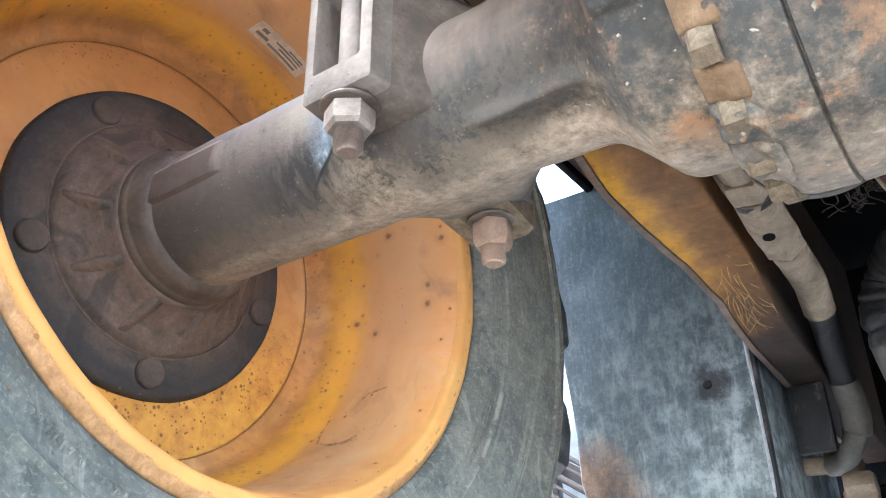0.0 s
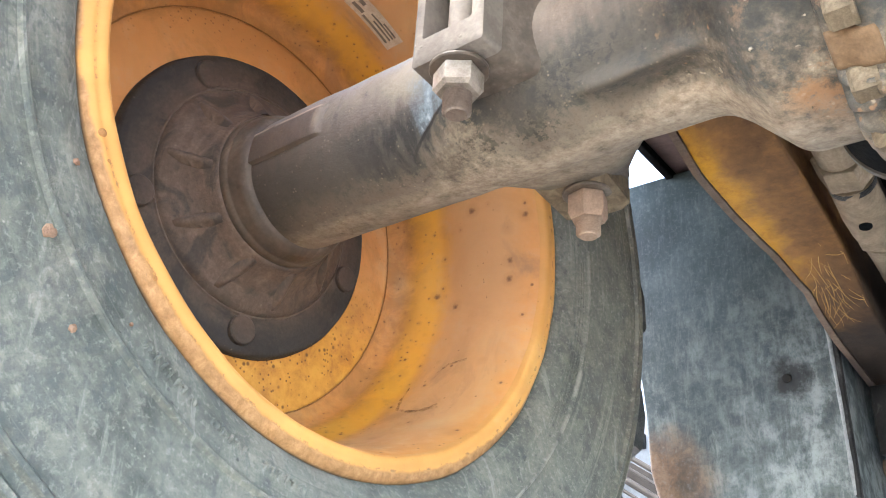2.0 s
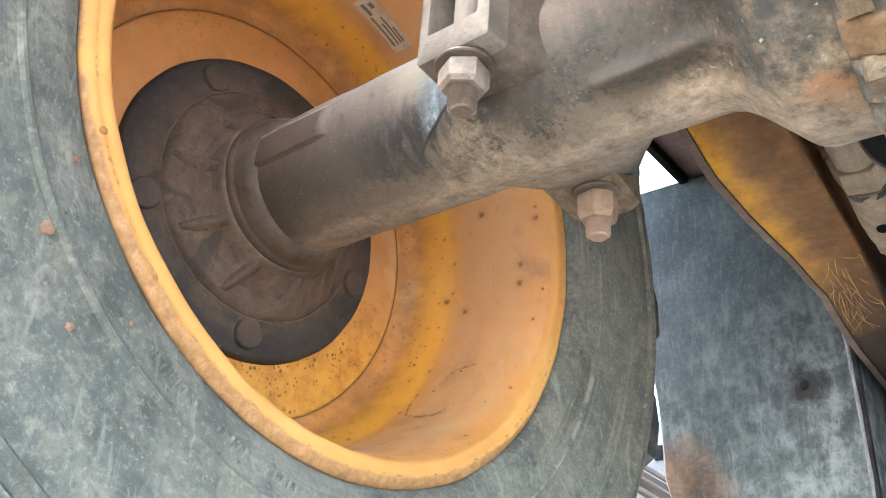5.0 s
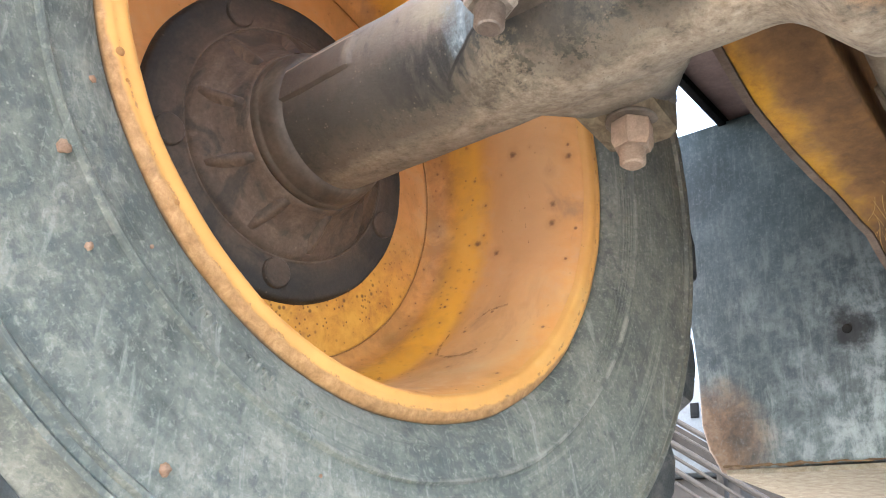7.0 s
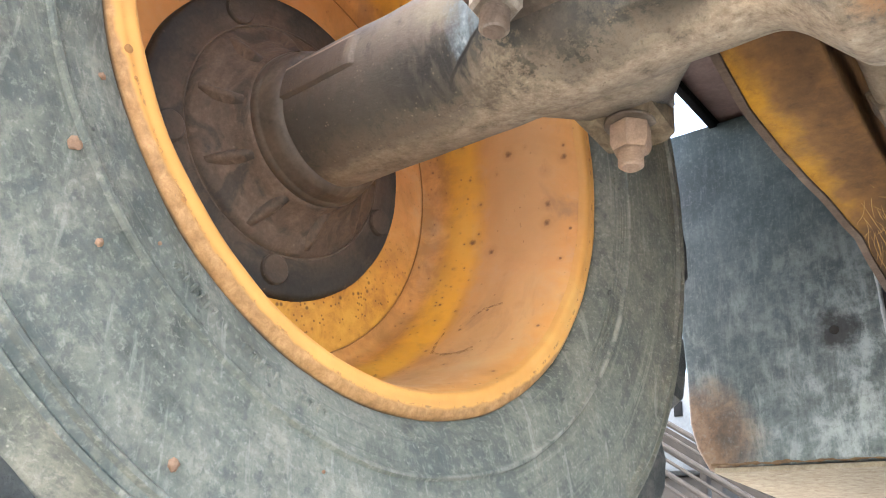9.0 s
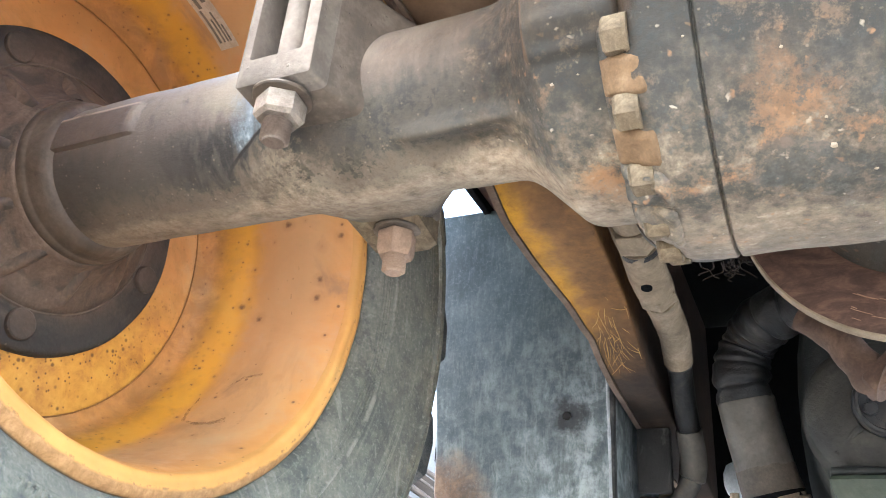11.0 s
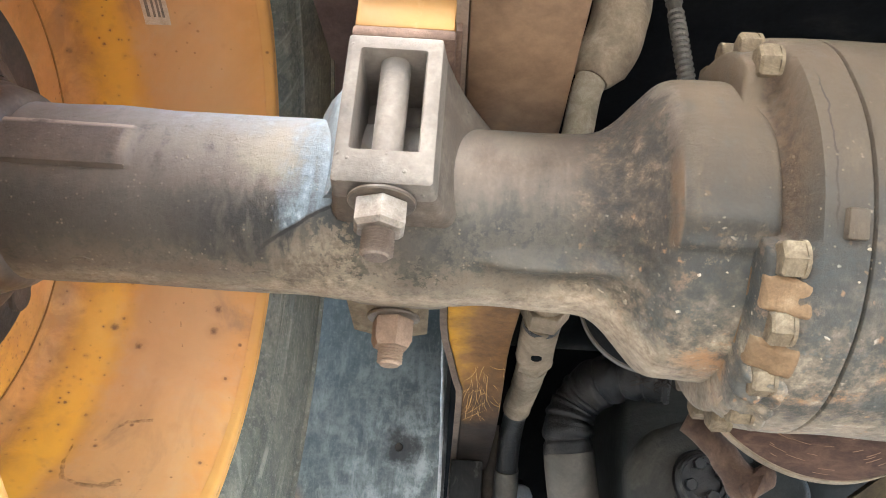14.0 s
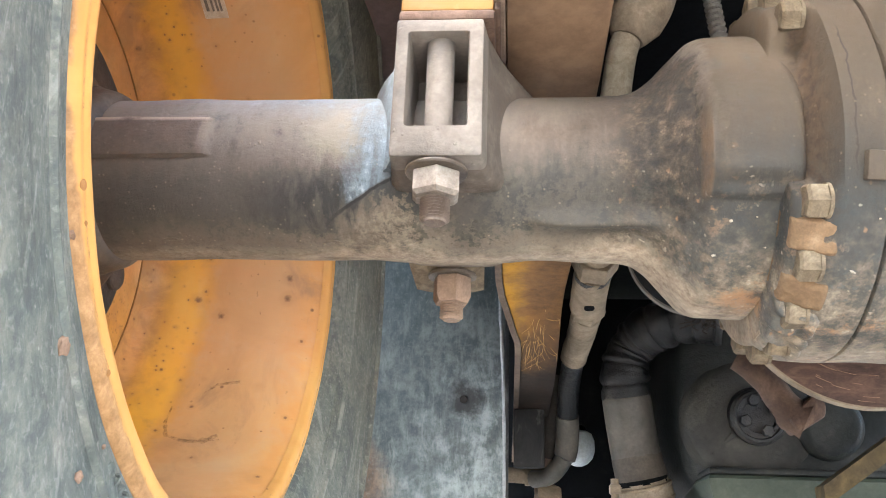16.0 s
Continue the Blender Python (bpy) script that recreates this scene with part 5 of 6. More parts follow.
for x, a in ((-0.634, -101), (-0.470, -99)):
    q = Vector((0, math.cos(radians(a)), math.sin(radians(a))))
    part("cast_boss", disc_stack(AXLE_C + Vector((x, 0, 0)) + q * 0.0808, q, [(0, 0.0165), (0.0026, 0.0160), (0.0030, 0.0148), (0.0030, 0.0130), (0.0026, 0.0120)]), M_tube, axle)

# clamp brackets: a slotted box in front, its twin behind
BX0, BX1 = -0.4035, -0.3225


def ring_rect(y, x0, x1, z0, z1, r, n=5):
    pts = []
    for cx, cz, a0 in ((x1 - r, z1 - r, 0), (x0 + r, z1 - r, 90), (x0 + r, z0 + r, 180), (x1 - r, z0 + r, 270)):
        for k in range(n):
            a = radians(a0 + 90 * k / (n - 1))
            pts.append((cx + r * math.cos(a), y, cz + r * math.sin(a)))
    return pts


def bracket(sign, box=True):
    """Slotted box: a hollow front flaring back into the tube."""
    f = -1 if sign < 0 else 1
    # the front root runs out into the tube, the rear one hangs lower
    low = (0.6720, 0.6725, 0.6740, 0.6770, 0.6830, 0.6900) if sign < 0 else (0.6695, 0.6645, 0.6560, 0.6490, 0.6460, 0.6440)
    secs = [ring_rect(f * 0.058, -0.3905, -0.3365, 0.7060, 0.8010, 0.002),
            ring_rect(f * 0.1365, -0.3905, -0.3365, 0.7055, 0.8015, 0.002),
            ring_rect(f * 0.1400, -0.3920, -0.3350, 0.7040, 0.8030, 0.003),
            ring_rect(f * 0.1410, -0.3990, -0.3270, 0.6790, 0.8130, 0.003),
            ring_rect(f * 0.1385, -0.4030, -0.3230, 0.6755, 0.8165, 0.003),
            ring_rect(f * 0.1150, -0.4045, -0.3190, 0.6735, 0.8175, 0.006),
            ring_rect(f * 0.0900, -0.4075, -0.3105, low[0], 0.8180, 0.010),
            ring_rect(f * 0.0720, -0.4110, -0.3020, low[1], 0.8175, 0.014),
            ring_rect(f * 0.0540, -0.4170, -0.2910, low[2], 0.8165, 0.018),
            ring_rect(f * 0.0360, -0.4210, -0.2780, low[3], 0.8140, 0.022),
            ring_rect(f * 0.0180, -0.4330, -0.2620, low[4], 0.8080, 0.026),
            ring_rect(f * 0.0000, -0.4500, -0.2400, low[5], 0.7990, 0.030)]
    return loft(secs[:6], ends=(True, False)) if box else loft(secs[5:], ends=(False, True))


front = part("clamp_bracket", bracket(-1), M_pad, axle, "slotted cast clamp bracket, pale with dust", angle=40)
rear = part("clamp_bracket", bracket(1), M_pad, axle, "slotted cast clamp bracket, pale with dust", angle=40)
part("bracket_flare", bracket(-1, False), M_flare, front, "brown dirt-caked root of the bracket", angle=40)
part("bracket_flare", bracket(1, False), M_tan, rear, "brown dirt-caked root of the bracket", angle=40)
# concave weld fillet where the bracket's face meets the tube
part("weld_fillet", loft([[(-0.4035 - w * u, y, z) for u, z in ((0, 0.8165), (0.06, 0.8080), (0.22, 0.8010), (0.55, 0.7970), (1.0, 0.7950), (1.0, 0.690), (0, 0.690))] for y, w in ((-0.108, 0.002), (-0.088, 0.009), (-0.070, 0.020), (-0.045, 0.031), (0.0, 0.038))]), M_tube, front, angle=60)
# saddle under the tube joining both brackets
part("saddle", loft([[(x, y * k, z) for x, y, z in ((-0.352 + w, 0.126, 0.6720), (-0.352 + w, 0.100, 0.6600), (-0.352 + w, 0.050, 0.6480), (-0.352 + w, 0, 0.6375), (-0.352 + w, -0.050, 0.6520), (-0.352 + w, -0.070, 0.6740), (-0.352 + w, -0.076, 0.6900), (-0.352 + w, -0.04, 0.70), (-0.352 + w, 0.04, 0.70))]
     for w, k in ((-0.088, 0.55), (-0.066, 0.74), (-0.044, 0.95), (-0.02, 1.0), (0.018, 1.0), (0.036, 0.95), (0.058, 0.74), (0.085, 0.52))]), M_tube, axle, "cast saddle under the brackets", angle=60)
part("foot", loft([[(-0.412, 0.050, z + 0.014), (-0.4065, 0.146, z - 0.002), (-0.388, 0.158, z - 0.002), (-0.342, 0.156, z - 0.002), (-0.3275, 0.146, z - 0.002), (-0.326, 0.050, z + 0.014)] for z in (0.6515, 0.6535, 0.708)]), M_claybolt, rear, "grimy tan lower foot of the bracket")


def stud(y, z_low, z_high, nut_z, parent, mat_nut, mat_end, round_nut):
    x = -0.3630
    s = part("stud", disc_stack((x, y, z_low + 0.034), (0, 0, 1), [(0, 0.0128), (z_high - z_low - 0.038, 0.0132), (z_high - z_low - 0.034, 0.0118)]), M_pad, parent, "plain steel stud")
    rows, h = [], 0.0
    while h < 0.036:
        rows += [(h, 0.0106), (h + 0.0015, 0.0134)]
        h += 0.0030
    part("thread", disc_stack((x, y, z_low), (0, 0, 1), [(0, 0.0095)] + [(a + 0.0018, r) for a, r in rows]), mat_end, s, "rusty threaded end", angle=20)
    part("washer", disc_stack((x, y, nut_z + 0.0008), (0, 0, 1), [(0, 0.0240), (0.0004, 0.0268), (0.0018, 0.0278), (0.0036, 0.0276), (0.0056, 0.0235)], 36), M_collar, s)
    if round_nut:
        part("nut", hexagon((x, y, nut_z), (0, 0, -1), 0.0385, 0.030, 0.007, 14), mat_nut, s, "hexagon nut caked with clay", angle=25)
    else:
        part("nut", hexagon((x, y, nut_z), (0, 0, -1), 0.0400, 0.0230, 0.004, 24), mat_nut, s, "dusty hexagon nut", angle=25)


stud(-0.1185, 0.6205, 0.8080, 0.6660, front, M_bolt, M_thread, False)
stud(0.1160, 0.6030, 0.8080, 0.6520, rear, M_pinknut, M_pinknut, True)

# differential housing: bell flange, ring of bolts, split drum, far bell and tube
DRUM = soften([(-0.072, 0.100), (-0.0715, 0.1500), (-0.0690, 0.1630), (-0.0650, 0.1670), (-0.0520, 0.1690), (-0.0460, 0.1765), (-0.0360, 0.1800), (-0.0060, 0.1815), (-0.0014, 0.1815), (-0.0009, 0.1765), (0.0009, 0.1765), (0.0014, 0.1815),
               (0.060, 0.1818), (0.260, 0.1818), (0.318, 0.181), (0.322, 0.1785), (0.326, 0.181), (0.36, 0.175), (0.40, 0.165), (0.405, 0.142), (0.44, 0.140), (0.50, 0.088), (0.55, 0.084), (1.05, 0.084), (1.05, 0.01)], 0.003, 2)


def drum_shape(x, a):
    """The flange is cut away in front of the pad, leaving a hollow with a curved wall."""
    if x > -0.030:
        return 0.0
    g = 1 / (1 + math.exp(min(50, (152 - a) / 1.3))) / (1 + math.exp(min(50, (a - 207.5) / 1.3)))
    r = float(np.interp(x, [p[0] for p in DRUM[:40]], [p[1] for p in DRUM[:40]]))
    t = min(1, max(0, (x + 0.0560) / 0.0190))
    return g * min(0.0, 0.142 + 0.038 * t ** 1.8 - r)


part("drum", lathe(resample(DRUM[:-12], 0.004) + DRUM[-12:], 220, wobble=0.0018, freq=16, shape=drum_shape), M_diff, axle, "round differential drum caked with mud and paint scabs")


def flange_pad():
    """A raised pad between drum and bell on which a bolt head sits."""
    return loft([ring for ring in [[(x, 0.170 + dz, AX + s * w) for dz, s in ((-0.035, -1), (0.004 + k, -1), (0.0095 + k, -0.8), (0.0095 + k, 0.8), (0.004 + k, 1), (-0.035, 1))] for x, w, k in ((-0.0700, 0.0120, -0.014), (-0.0640, 0.0150, -0.009), (-0.0480, 0.0165, -0.005), (-0.0380, 0.0165, 0.000))]])


ob1 = part("bolt_pad", flange_pad(), M_tan, axle, "cast pad under a flange bolt")
ob2 = part("flange_bolt", join(hexagon((-0.0450, 0.1690, AX), (-1, 0, 0), 0.0265, 0.0180, 0.0025, 10), disc_stack((-0.0440, 0.1690, AX), (-1, 0, 0), [(0, 0.0150), (0.0030, 0.0150)])), M_claybolt, axle, "hexagon flange bolt head, dusty", angle=25)
# no bolts behind the pad: eight above it, eight below
BOLTS = [180 + side * (32 + 18.3 * i) for i in range(8) for side in (1, -1)]
for i, a in enumerate(BOLTS):
    if i:
        again(ob2, axle, about(a))
    else:
        ob2.matrix_basis = about(a)
ob1.matrix_basis = about(BOLTS[6])
part("plug_boss", prism([(-0.0225, -0.170, AX - 0.0120), (-0.0065, -0.170, AX - 0.0120), (-0.0065, -0.170, AX + 0.0110), (-0.0215, -0.170, AX + 0.0120)], (0, -0.0180, 0), 0.0022), M_diff, axle, "small square boss on the drum").matrix_basis = about(22.6)
# brown clay packed between the lower bolts
def clay_cake(a0, a1, seed):
    def lump(x, a):
        e = min(1, (a - a0) / 2.5, (a1 - a) / 2.5)
        return -0.010 * (1 - max(0, e)) ** 2 + (0.003 if a1 < 250 else 0.0075) * noise.noise(Vector((x * 90, a * 0.25, seed))) + (0.004 if a1 > 250 else 0)
    return lathe(resample(soften([(-0.0720, 0.140), (-0.0690, 0.1660), (-0.0630, 0.1710), (-0.0480, 0.1765), (-0.0380, 0.1815), (-0.0340, 0.176)], 0.004, 2), 0.004), 14, a0=a0, a1=a1, shape=lump)


for i, (a0, a1) in enumerate(((215.5, 227.5), (233.5, 246), (245, 258), (257, 276))):
    part("clay_cake", clay_cake(a0, a1, i * 4.1), M_cake if i < 2 else M_diff, axle, "brown clay packed between the flange bolts", angle=70)


def scab(x, a, size, seed):
    """Flake of dried mud or old paint stuck on the housing."""
    bm = bmesh.new()
    bmesh.ops.create_icosphere(bm, subdivisions=2, radius=1)
    r = 0.1815 if x > -0.045 else 0.143 if x > -0.115 else 0.0842 if x < -0.2 else 0.125
    for v in bm.verts:
        k = 1 + 0.5 * noise.noise(v.co * 1.7 + Vector((seed, seed * 0.3, 0)))
        v.co = Vector((v.co.x * size * k, v.co.y * 0.0013, v.co.z * size * 0.8 * k))
    m = about(a) @ Matrix.Translation(AXLE_C + Vector((x, r, 0)))
    bmesh.ops.transform(bm, matrix=m, verts=bm.verts)
    return bm


rnd = random.Random(5)
bm = bmesh.new()
for i in range(14):
    x = rnd.choice((rnd.uniform(-0.03, 0.12), rnd.uniform(-0.112, -0.08), rnd.uniform(-0.03, 0.1)))
    join(bm, scab(x, rnd.uniform(195, 262), rnd.uniform(0.0006, 0.0017) * (1 if rnd.random() < 0.85 else 1.7), i * 1.3))
mud = part("dried_mud", bm, M_mud, axle, "flecks of dried mud and flaked paint")
tagged(mud, kind="stuff")

# ---- chassis rail over the axle ----
M_edge = blotch_mat("rubbed_brown_edge", [(0.3, (0.085, 0.060, 0.045)), (0.55, (0.150, 0.110, 0.082)), (0.8, (0.24, 0.185, 0.14))], 16, 0.8, bumps=(0.5, 0.002))
rail = thing("chassis_rail", (-0.255, 0.9, 0.6), "scuffed ochre chassis rail arching over the axle", "chassis rail")


def rail_line(y):
    pts = [(-1.2, 0.842), (-0.14, 0.842), (0.10, 0.840), (0.22, 0.802), (0.33, 0.770), (0.50, 0.767), (0.575, 0.757), (0.635, 0.730), (0.70, 0.703), (0.80, 0.686), (1.1, 0.664), (1.7, 0.625)]
    for (y0, z0), (y1, z1) in zip(pts, pts[1:]):
        if y <= y1:
            t = (y - y0) / (y1 - y0)
            t = t * t * (3 - 2 * t) * 0.35 + t * 0.65
            return z0 + (z1 - z0) * t
    return pts[-1][1]


def rail_x(y):
    """Left and right edges of the bottom flange: it swells behind the axle and narrows past the kink."""
    left = np.interp(y, [-1.2, 0.0, 0.25, 0.45, 0.52, 0.58, 0.63, 0.66, 1.7], [-0.308, -0.302, -0.309, -0.309, -0.305, -0.296, -0.284, -0.276, -0.277])
    right = np.interp(y, [-1.2, 0.0, 0.25, 0.50, 0.65, 0.90, 1.7], [-0.206, -0.202, -0.205, -0.209, -0.210, -0.210, -0.213])
    return float(left), float(right)


ys = list(np.linspace(-1.2, -0.2, 6)) + list(np.linspace(-0.15, 1.1, 46)) + [1.4, 1.7]
secs = []
for y in ys:
    z = rail_line(y)
    l, r = rail_x(y)
    secs.append([(l + 0.002, y, z), (r - 0.002, y, z), (r, y, z + 0.002), (r, y, z + 0.012), (l, y, z + 0.012), (l, y, z + 0.002)])
part("bottom_flange", loft(secs), M_rail, rail, "worn ochre bottom flange, browned behind the axle", angle=50)
secs = []
for y in ys:
    z = rail_line(y)
    l, r = rail_x(y)
    secs.append([(l + 0.0, y, z + 0.0125), (l + 0.014, y, z + 0.0125), (l + 0.014, y, 1.12), (l + 0.0, y, 1.12)])
part("side_plate", loft(secs), M_rail, rail)
secs = []
for y in ys:
    z = rail_line(y)
    l, r = rail_x(y)
    secs.append([(r - 0.016, y, z + 0.0125), (r - 0.002, y, z + 0.0125), (r - 0.002, y, 1.12), (r - 0.016, y, 1.12)])
part("side_plate", loft(secs), M_rail, rail)
# pale worn strip along the flange's outer edge
secs = []
for y in ys:
    z = rail_line(y)
    l, r = rail_x(y)
    secs.append([(l - 0.0115, y, z - 0.0005), (l - 0.001, y, z - 0.0015), (l - 0.001, y, z + 0.011), (l - 0.0115, y, z + 0.010)])
part("edge_strip", loft(secs), M_edge, rail, "pinkish dusty edge of the flange")
part("rusty_seat", block(-0.4030, -0.3130, -0.134, 0.141, 0.8205, 0.8320, 0.003), M_rust, rail, "rusty dark seat under the pad")
# added dark strip: hides the pad's yellow side where the gap lies in shade
part("dark_filler", block(-0.3136, -0.3080, -0.1318, 0.1398, 0.8322, 0.8415, 0.001), M_rust, rail)
part("mounting_pad", block(-0.4020, -0.3140, -0.132, 0.140, 0.8325, 0.872, 0.004), M_ochre, rail, "yellow mounting pad clamped on the brackets")
part("mounting_pad_top", block(-0.4020, -0.3140, -0.150, 0.160, 0.8725, 1.05, 0.004), M_ochre, rail)

part("hanger_plate", block(-0.287, -0.222, 1.000, 1.020, 0.545, 0.6685, 0.004), M_hanger, rail, "scuffed black hanger plate under the rail")
# bright scratches crossing on the flange
rnd = random.Random(11)
bm = bmesh.new()
for i in range(44):
    y = rnd.gauss(0.635, 0.045)
    x = rnd.uniform(-0.268, -0.226)
    a = rnd.choice((1.2, 1.75, 0.7, 2.5, 1.45)) + rnd.uniform(-0.25, 0.25)
    curl = rnd.uniform(-0.16, 0.16)
    path = []
    for k in range(rnd.randint(3, 8)):
        path.append((x, y, rail_line(y) - 0.0004))
        a += curl + rnd.uniform(-0.10, 0.10)
        x = min(-0.212, max(-0.276, x + 0.0065 * math.cos(a)))
        y += 0.0105 * math.sin(a)
    r0 = rnd.uniform(0.00025, 0.00055)
    join(bm, sweep(path, lambda t: r0 * (1.1 - 0.8 * abs(2 * t - 1)), 5))
M_scratch = blotch_mat("bare_scratch", [(0.3, (0.38, 0.20, 0.05)), (0.7, (0.56, 0.36, 0.13))], 40, 0.6)
tagged(part("scratching", bm, M_scratch, rail, "bright crossing scratches in the paint"), kind="stuff")

# ---- tank ----
tank = thing("fuel_tank", (-0.49, 1.1, 0.43), "blue-black steel tank with pale scratches and clay splash", "tank")
TX1, TY, TZ0, TZ1 = -0.304, 0.868, 0.442, 1.138
FACE = [(-0.694, TZ1), (-0.677, 0.810), (-0.661, 0.665), (-0.656, 0.600), (-0.654, 0.520), (-0.643, 0.475), (-0.622, TZ0 - 0.006), (TX1, TZ0 + 0.004), (TX1, TZ1)]
bm = prism([(x, TY, z) for x, z in FACE], (0, 0.52, 0), 0)
bmesh.ops.bevel(bm, geom=[e for e in bm.edges if abs(e.verts[0].co.y - e.verts[1].co.y) < 1e-4], offset=0.006, segments=3, affect='EDGES', profile=0.5)
part("tank_shell", bm, M_tank, tank)
part("bottom_seam", sweep(smooth_path([(-0.616 + 0.306 * k / 14, TY - 0.0015, TZ0 + 0.002 + 0.0012 * math.sin(k * 2.3)) for k in range(15)], 6), lambda t: 0.0020 + 0.0012 * math.sin(t * 71) * math.sin(t * 39), 8, wobble=0.9), M_cake, tank, "lumpy welded seam along the bottom")
part("tank_underside", block(-0.612, TX1 - 0.012, TY - 0.001, TY + 0.515, TZ0 - 0.0120, TZ0 - 0.0030, 0.0015), M_mud, tank, "tan clay-coated underside")
part("edge_flange", block(TX1 - 0.002, TX1 + 0.006, TY - 0.004, TY + 0.014, TZ0 + 0.01, TZ1 - 0.25, 0.002), M_hanger, tank, "dark return edge")
part("edge_lip", sweep(smooth_path([(-0.321, TY - 0.002, 0.93), (-0.317, TY - 0.002, 0.86), (-0.311, TY - 0.002, 0.74), (-0.307, TY - 0.002, 0.62), (-0.3055, TY - 0.002, 0.456)], 6), lambda t: 0.0034 + 0.0007 * math.sin(t * 43), 8, wobble=0.2), M_pale, tank, "pale rubbed lip down the edge")
part("bolt_end", disc_stack((-0.388, TY + 0.002, 0.660), (0, -1, 0), [(0, 0.008), (0.003, 0.008), (0.004, 0.006)]), M_truss, tank)
# ---- hydraulic hose with fitting ----
line = thing("hydraulic_line", (-0.17, 0.7, 0.6), "dust-caked hydraulic fitting and black hose behind the axle", "hydraulic hose")
part("fitting", join(sweep(smooth_path([(-0.160, 0.26, 0.828), (-0.163, 0.36, 0.815), (-0.165, 0.47, 0.796)], 6), 0.0275, 22, wobble=0.03), sweep(smooth_path([(-0.165, 0.475, 0.795), (-0.166, 0.540, 0.779), (-0.164, 0.590, 0.771)], 6), 0.0300, 22, wobble=0.03)), M_tan, line, "tan dust-caked hose fitting")
part("fitting_nut", hexagon((-0.164, 0.425, 0.805), (-0.01, 1, -0.2), 0.064, 0.046, 0.006, 8), M_tan, line, "large hexagon of the fitting", angle=25)
# black band stands in for the shaded slot between hexagon and body
part("dark_slot", sweep([(-0.165, 0.4765, 0.7945), (-0.165, 0.486, 0.792)], 0.0303, 22), M_hose, line)
part("small_nut", hexagon((-0.164, 0.585, 0.772), (0, 1, -0.1), 0.055, 0.030, 0.004, 20), M_tan, line, angle=25)
# no real opening: a black disc gives the hole its dark inside
part("fitting_hole", disc_stack((-0.167, 0.535, 0.7515), (0, -0.25, -1), [(0, 0.0085), (0.0026, 0.0085), (0.0027, 0.001)]), M_black, line)
part("ferrule", join(sweep(smooth_path([(-0.163, 0.615, 0.768), (-0.163, 0.70, 0.764), (-0.165, 0.76, 0.757), (-0.169, 0.800, 0.747), (-0.1715, 0.825, 0.736)], 6), lambda t: 0.0265 - 0.001 * t, 20, wobble=0.05), sweep([(-0.163, 0.628, 0.768), (-0.163, 0.646, 0.767)], 0.0268, 20)), M_tan, line, "bent tan ferrule")
part("hose", sweep(smooth_path([(-0.1705, 0.818, 0.740), (-0.174, 0.86, 0.719), (-0.177, 0.90, 0.688), (-0.177, 0.935, 0.650), (-0.177, 0.95, 0.625)]), 0.0215, 18), M_hose, line, "black rubber hose")
part("lower_pipe", sweep(smooth_path([(-0.177, 0.938, 0.645), (-0.177, 0.97, 0.600), (-0.181, 0.98, 0.570), (-0.196, 0.99, 0.545), (-0.215, 1.02, 0.530), (-0.245, 1.05, 0.528)]), lambda t: 0.0240 if t < 0.45 else 0.0185, 18, wobble=0.05), M_sleeve, line, "tan pipe elbow")

cup = thing("white_bowl", (-0.140, 1.33, 0.59), "small white plastic filter bowl among the pipes", "filter bowl")
part("bowl", disc_stack((-0.125, 1.33, 0.590), (0, 0, 1), [(0, 0.012), (0.006, 0.024), (0.018, 0.035), (0.036, 0.041), (0.060, 0.041), (0.078, 0.034), (0.085, 0.02)]), M_white, cup)
part("bowl_cap", disc_stack((-0.125, 1.33, 0.673), (0, 0, 1), [(0, 0.020), (0.012, 0.020), (0.016, 0.014)]), M_black, cup)

# ---- big corrugated hose with sleeve and clamp ----
big = thing("intake_hose", (-0.06, 0.95, 0.45), "thick black ribbed hose with dusty grey sleeve", "hose")


def ribs(t):
    k = (t * 8.5) % 1 - 0.5
    return 0.0460 + 0.0012 * math.sin(t * 61) + 0.002 * math.sin(t * 17) - 0.0045 * math.exp(-(k / 0.10) ** 2)


part("hose_body", sweep(smooth_path([(0.100, 0.74, 0.792), (0.050, 0.76, 0.800), (-0.010, 0.80, 0.797), (-0.052, 0.84, 0.768), (-0.070, 0.85, 0.720), (-0.066, 0.86, 0.660)], 22), ribs, 30, wobble=0.11), M_hose, big, "creased black rubber elbow", angle=60)
part("sleeve", sweep(smooth_path([(-0.068, 0.858, 0.672), (-0.062, 0.87, 0.630), (-0.054, 0.885, 0.585), (-0.049, 0.889, 0.556)], 6), lambda t: 0.0478 if 0.04 < t < 0.96 else 0.0462, 28), M_sleeve, big, "smooth dusty grey sleeve")
part("sleeve_cuff", sweep(smooth_path([(-0.0495, 0.889, 0.560), (-0.0455, 0.891, 0.540), (-0.0410, 0.894, 0.519)], 6), lambda t: 0.0482 + 0.0030 * t * t, 28, wobble=0.03), M_cuff, big, "brown end of the sleeve")
part("gap_ring", sweep([(-0.0415, 0.8938, 0.5215), (-0.0388, 0.8955, 0.508)], 0.0490, 28), M_black, big)
part("lower_elbow", sweep(smooth_path([(-0.040, 0.895, 0.514), (-0.033, 0.902, 0.485), (-0.022, 0.92, 0.452), (0.000, 0.95, 0.42)], 8), 0.0500, 28, wobble=0.05), M_tan, big, "dust-caked lower elbow")
c1 = part("clamp_band", lathe(soften([(-0.016, 0.050), (-0.0155, 0.0560), (-0.011, 0.0572), (-0.009, 0.0548), (0.009, 0.0548), (0.011, 0.0572), (0.0155, 0.0560), (0.016, 0.050)], 0.0015, 2), 44, Vector((0, 0, 0)), 'Z', wobble=0.0008), M_tan, big, "wide dusty hose clamp")
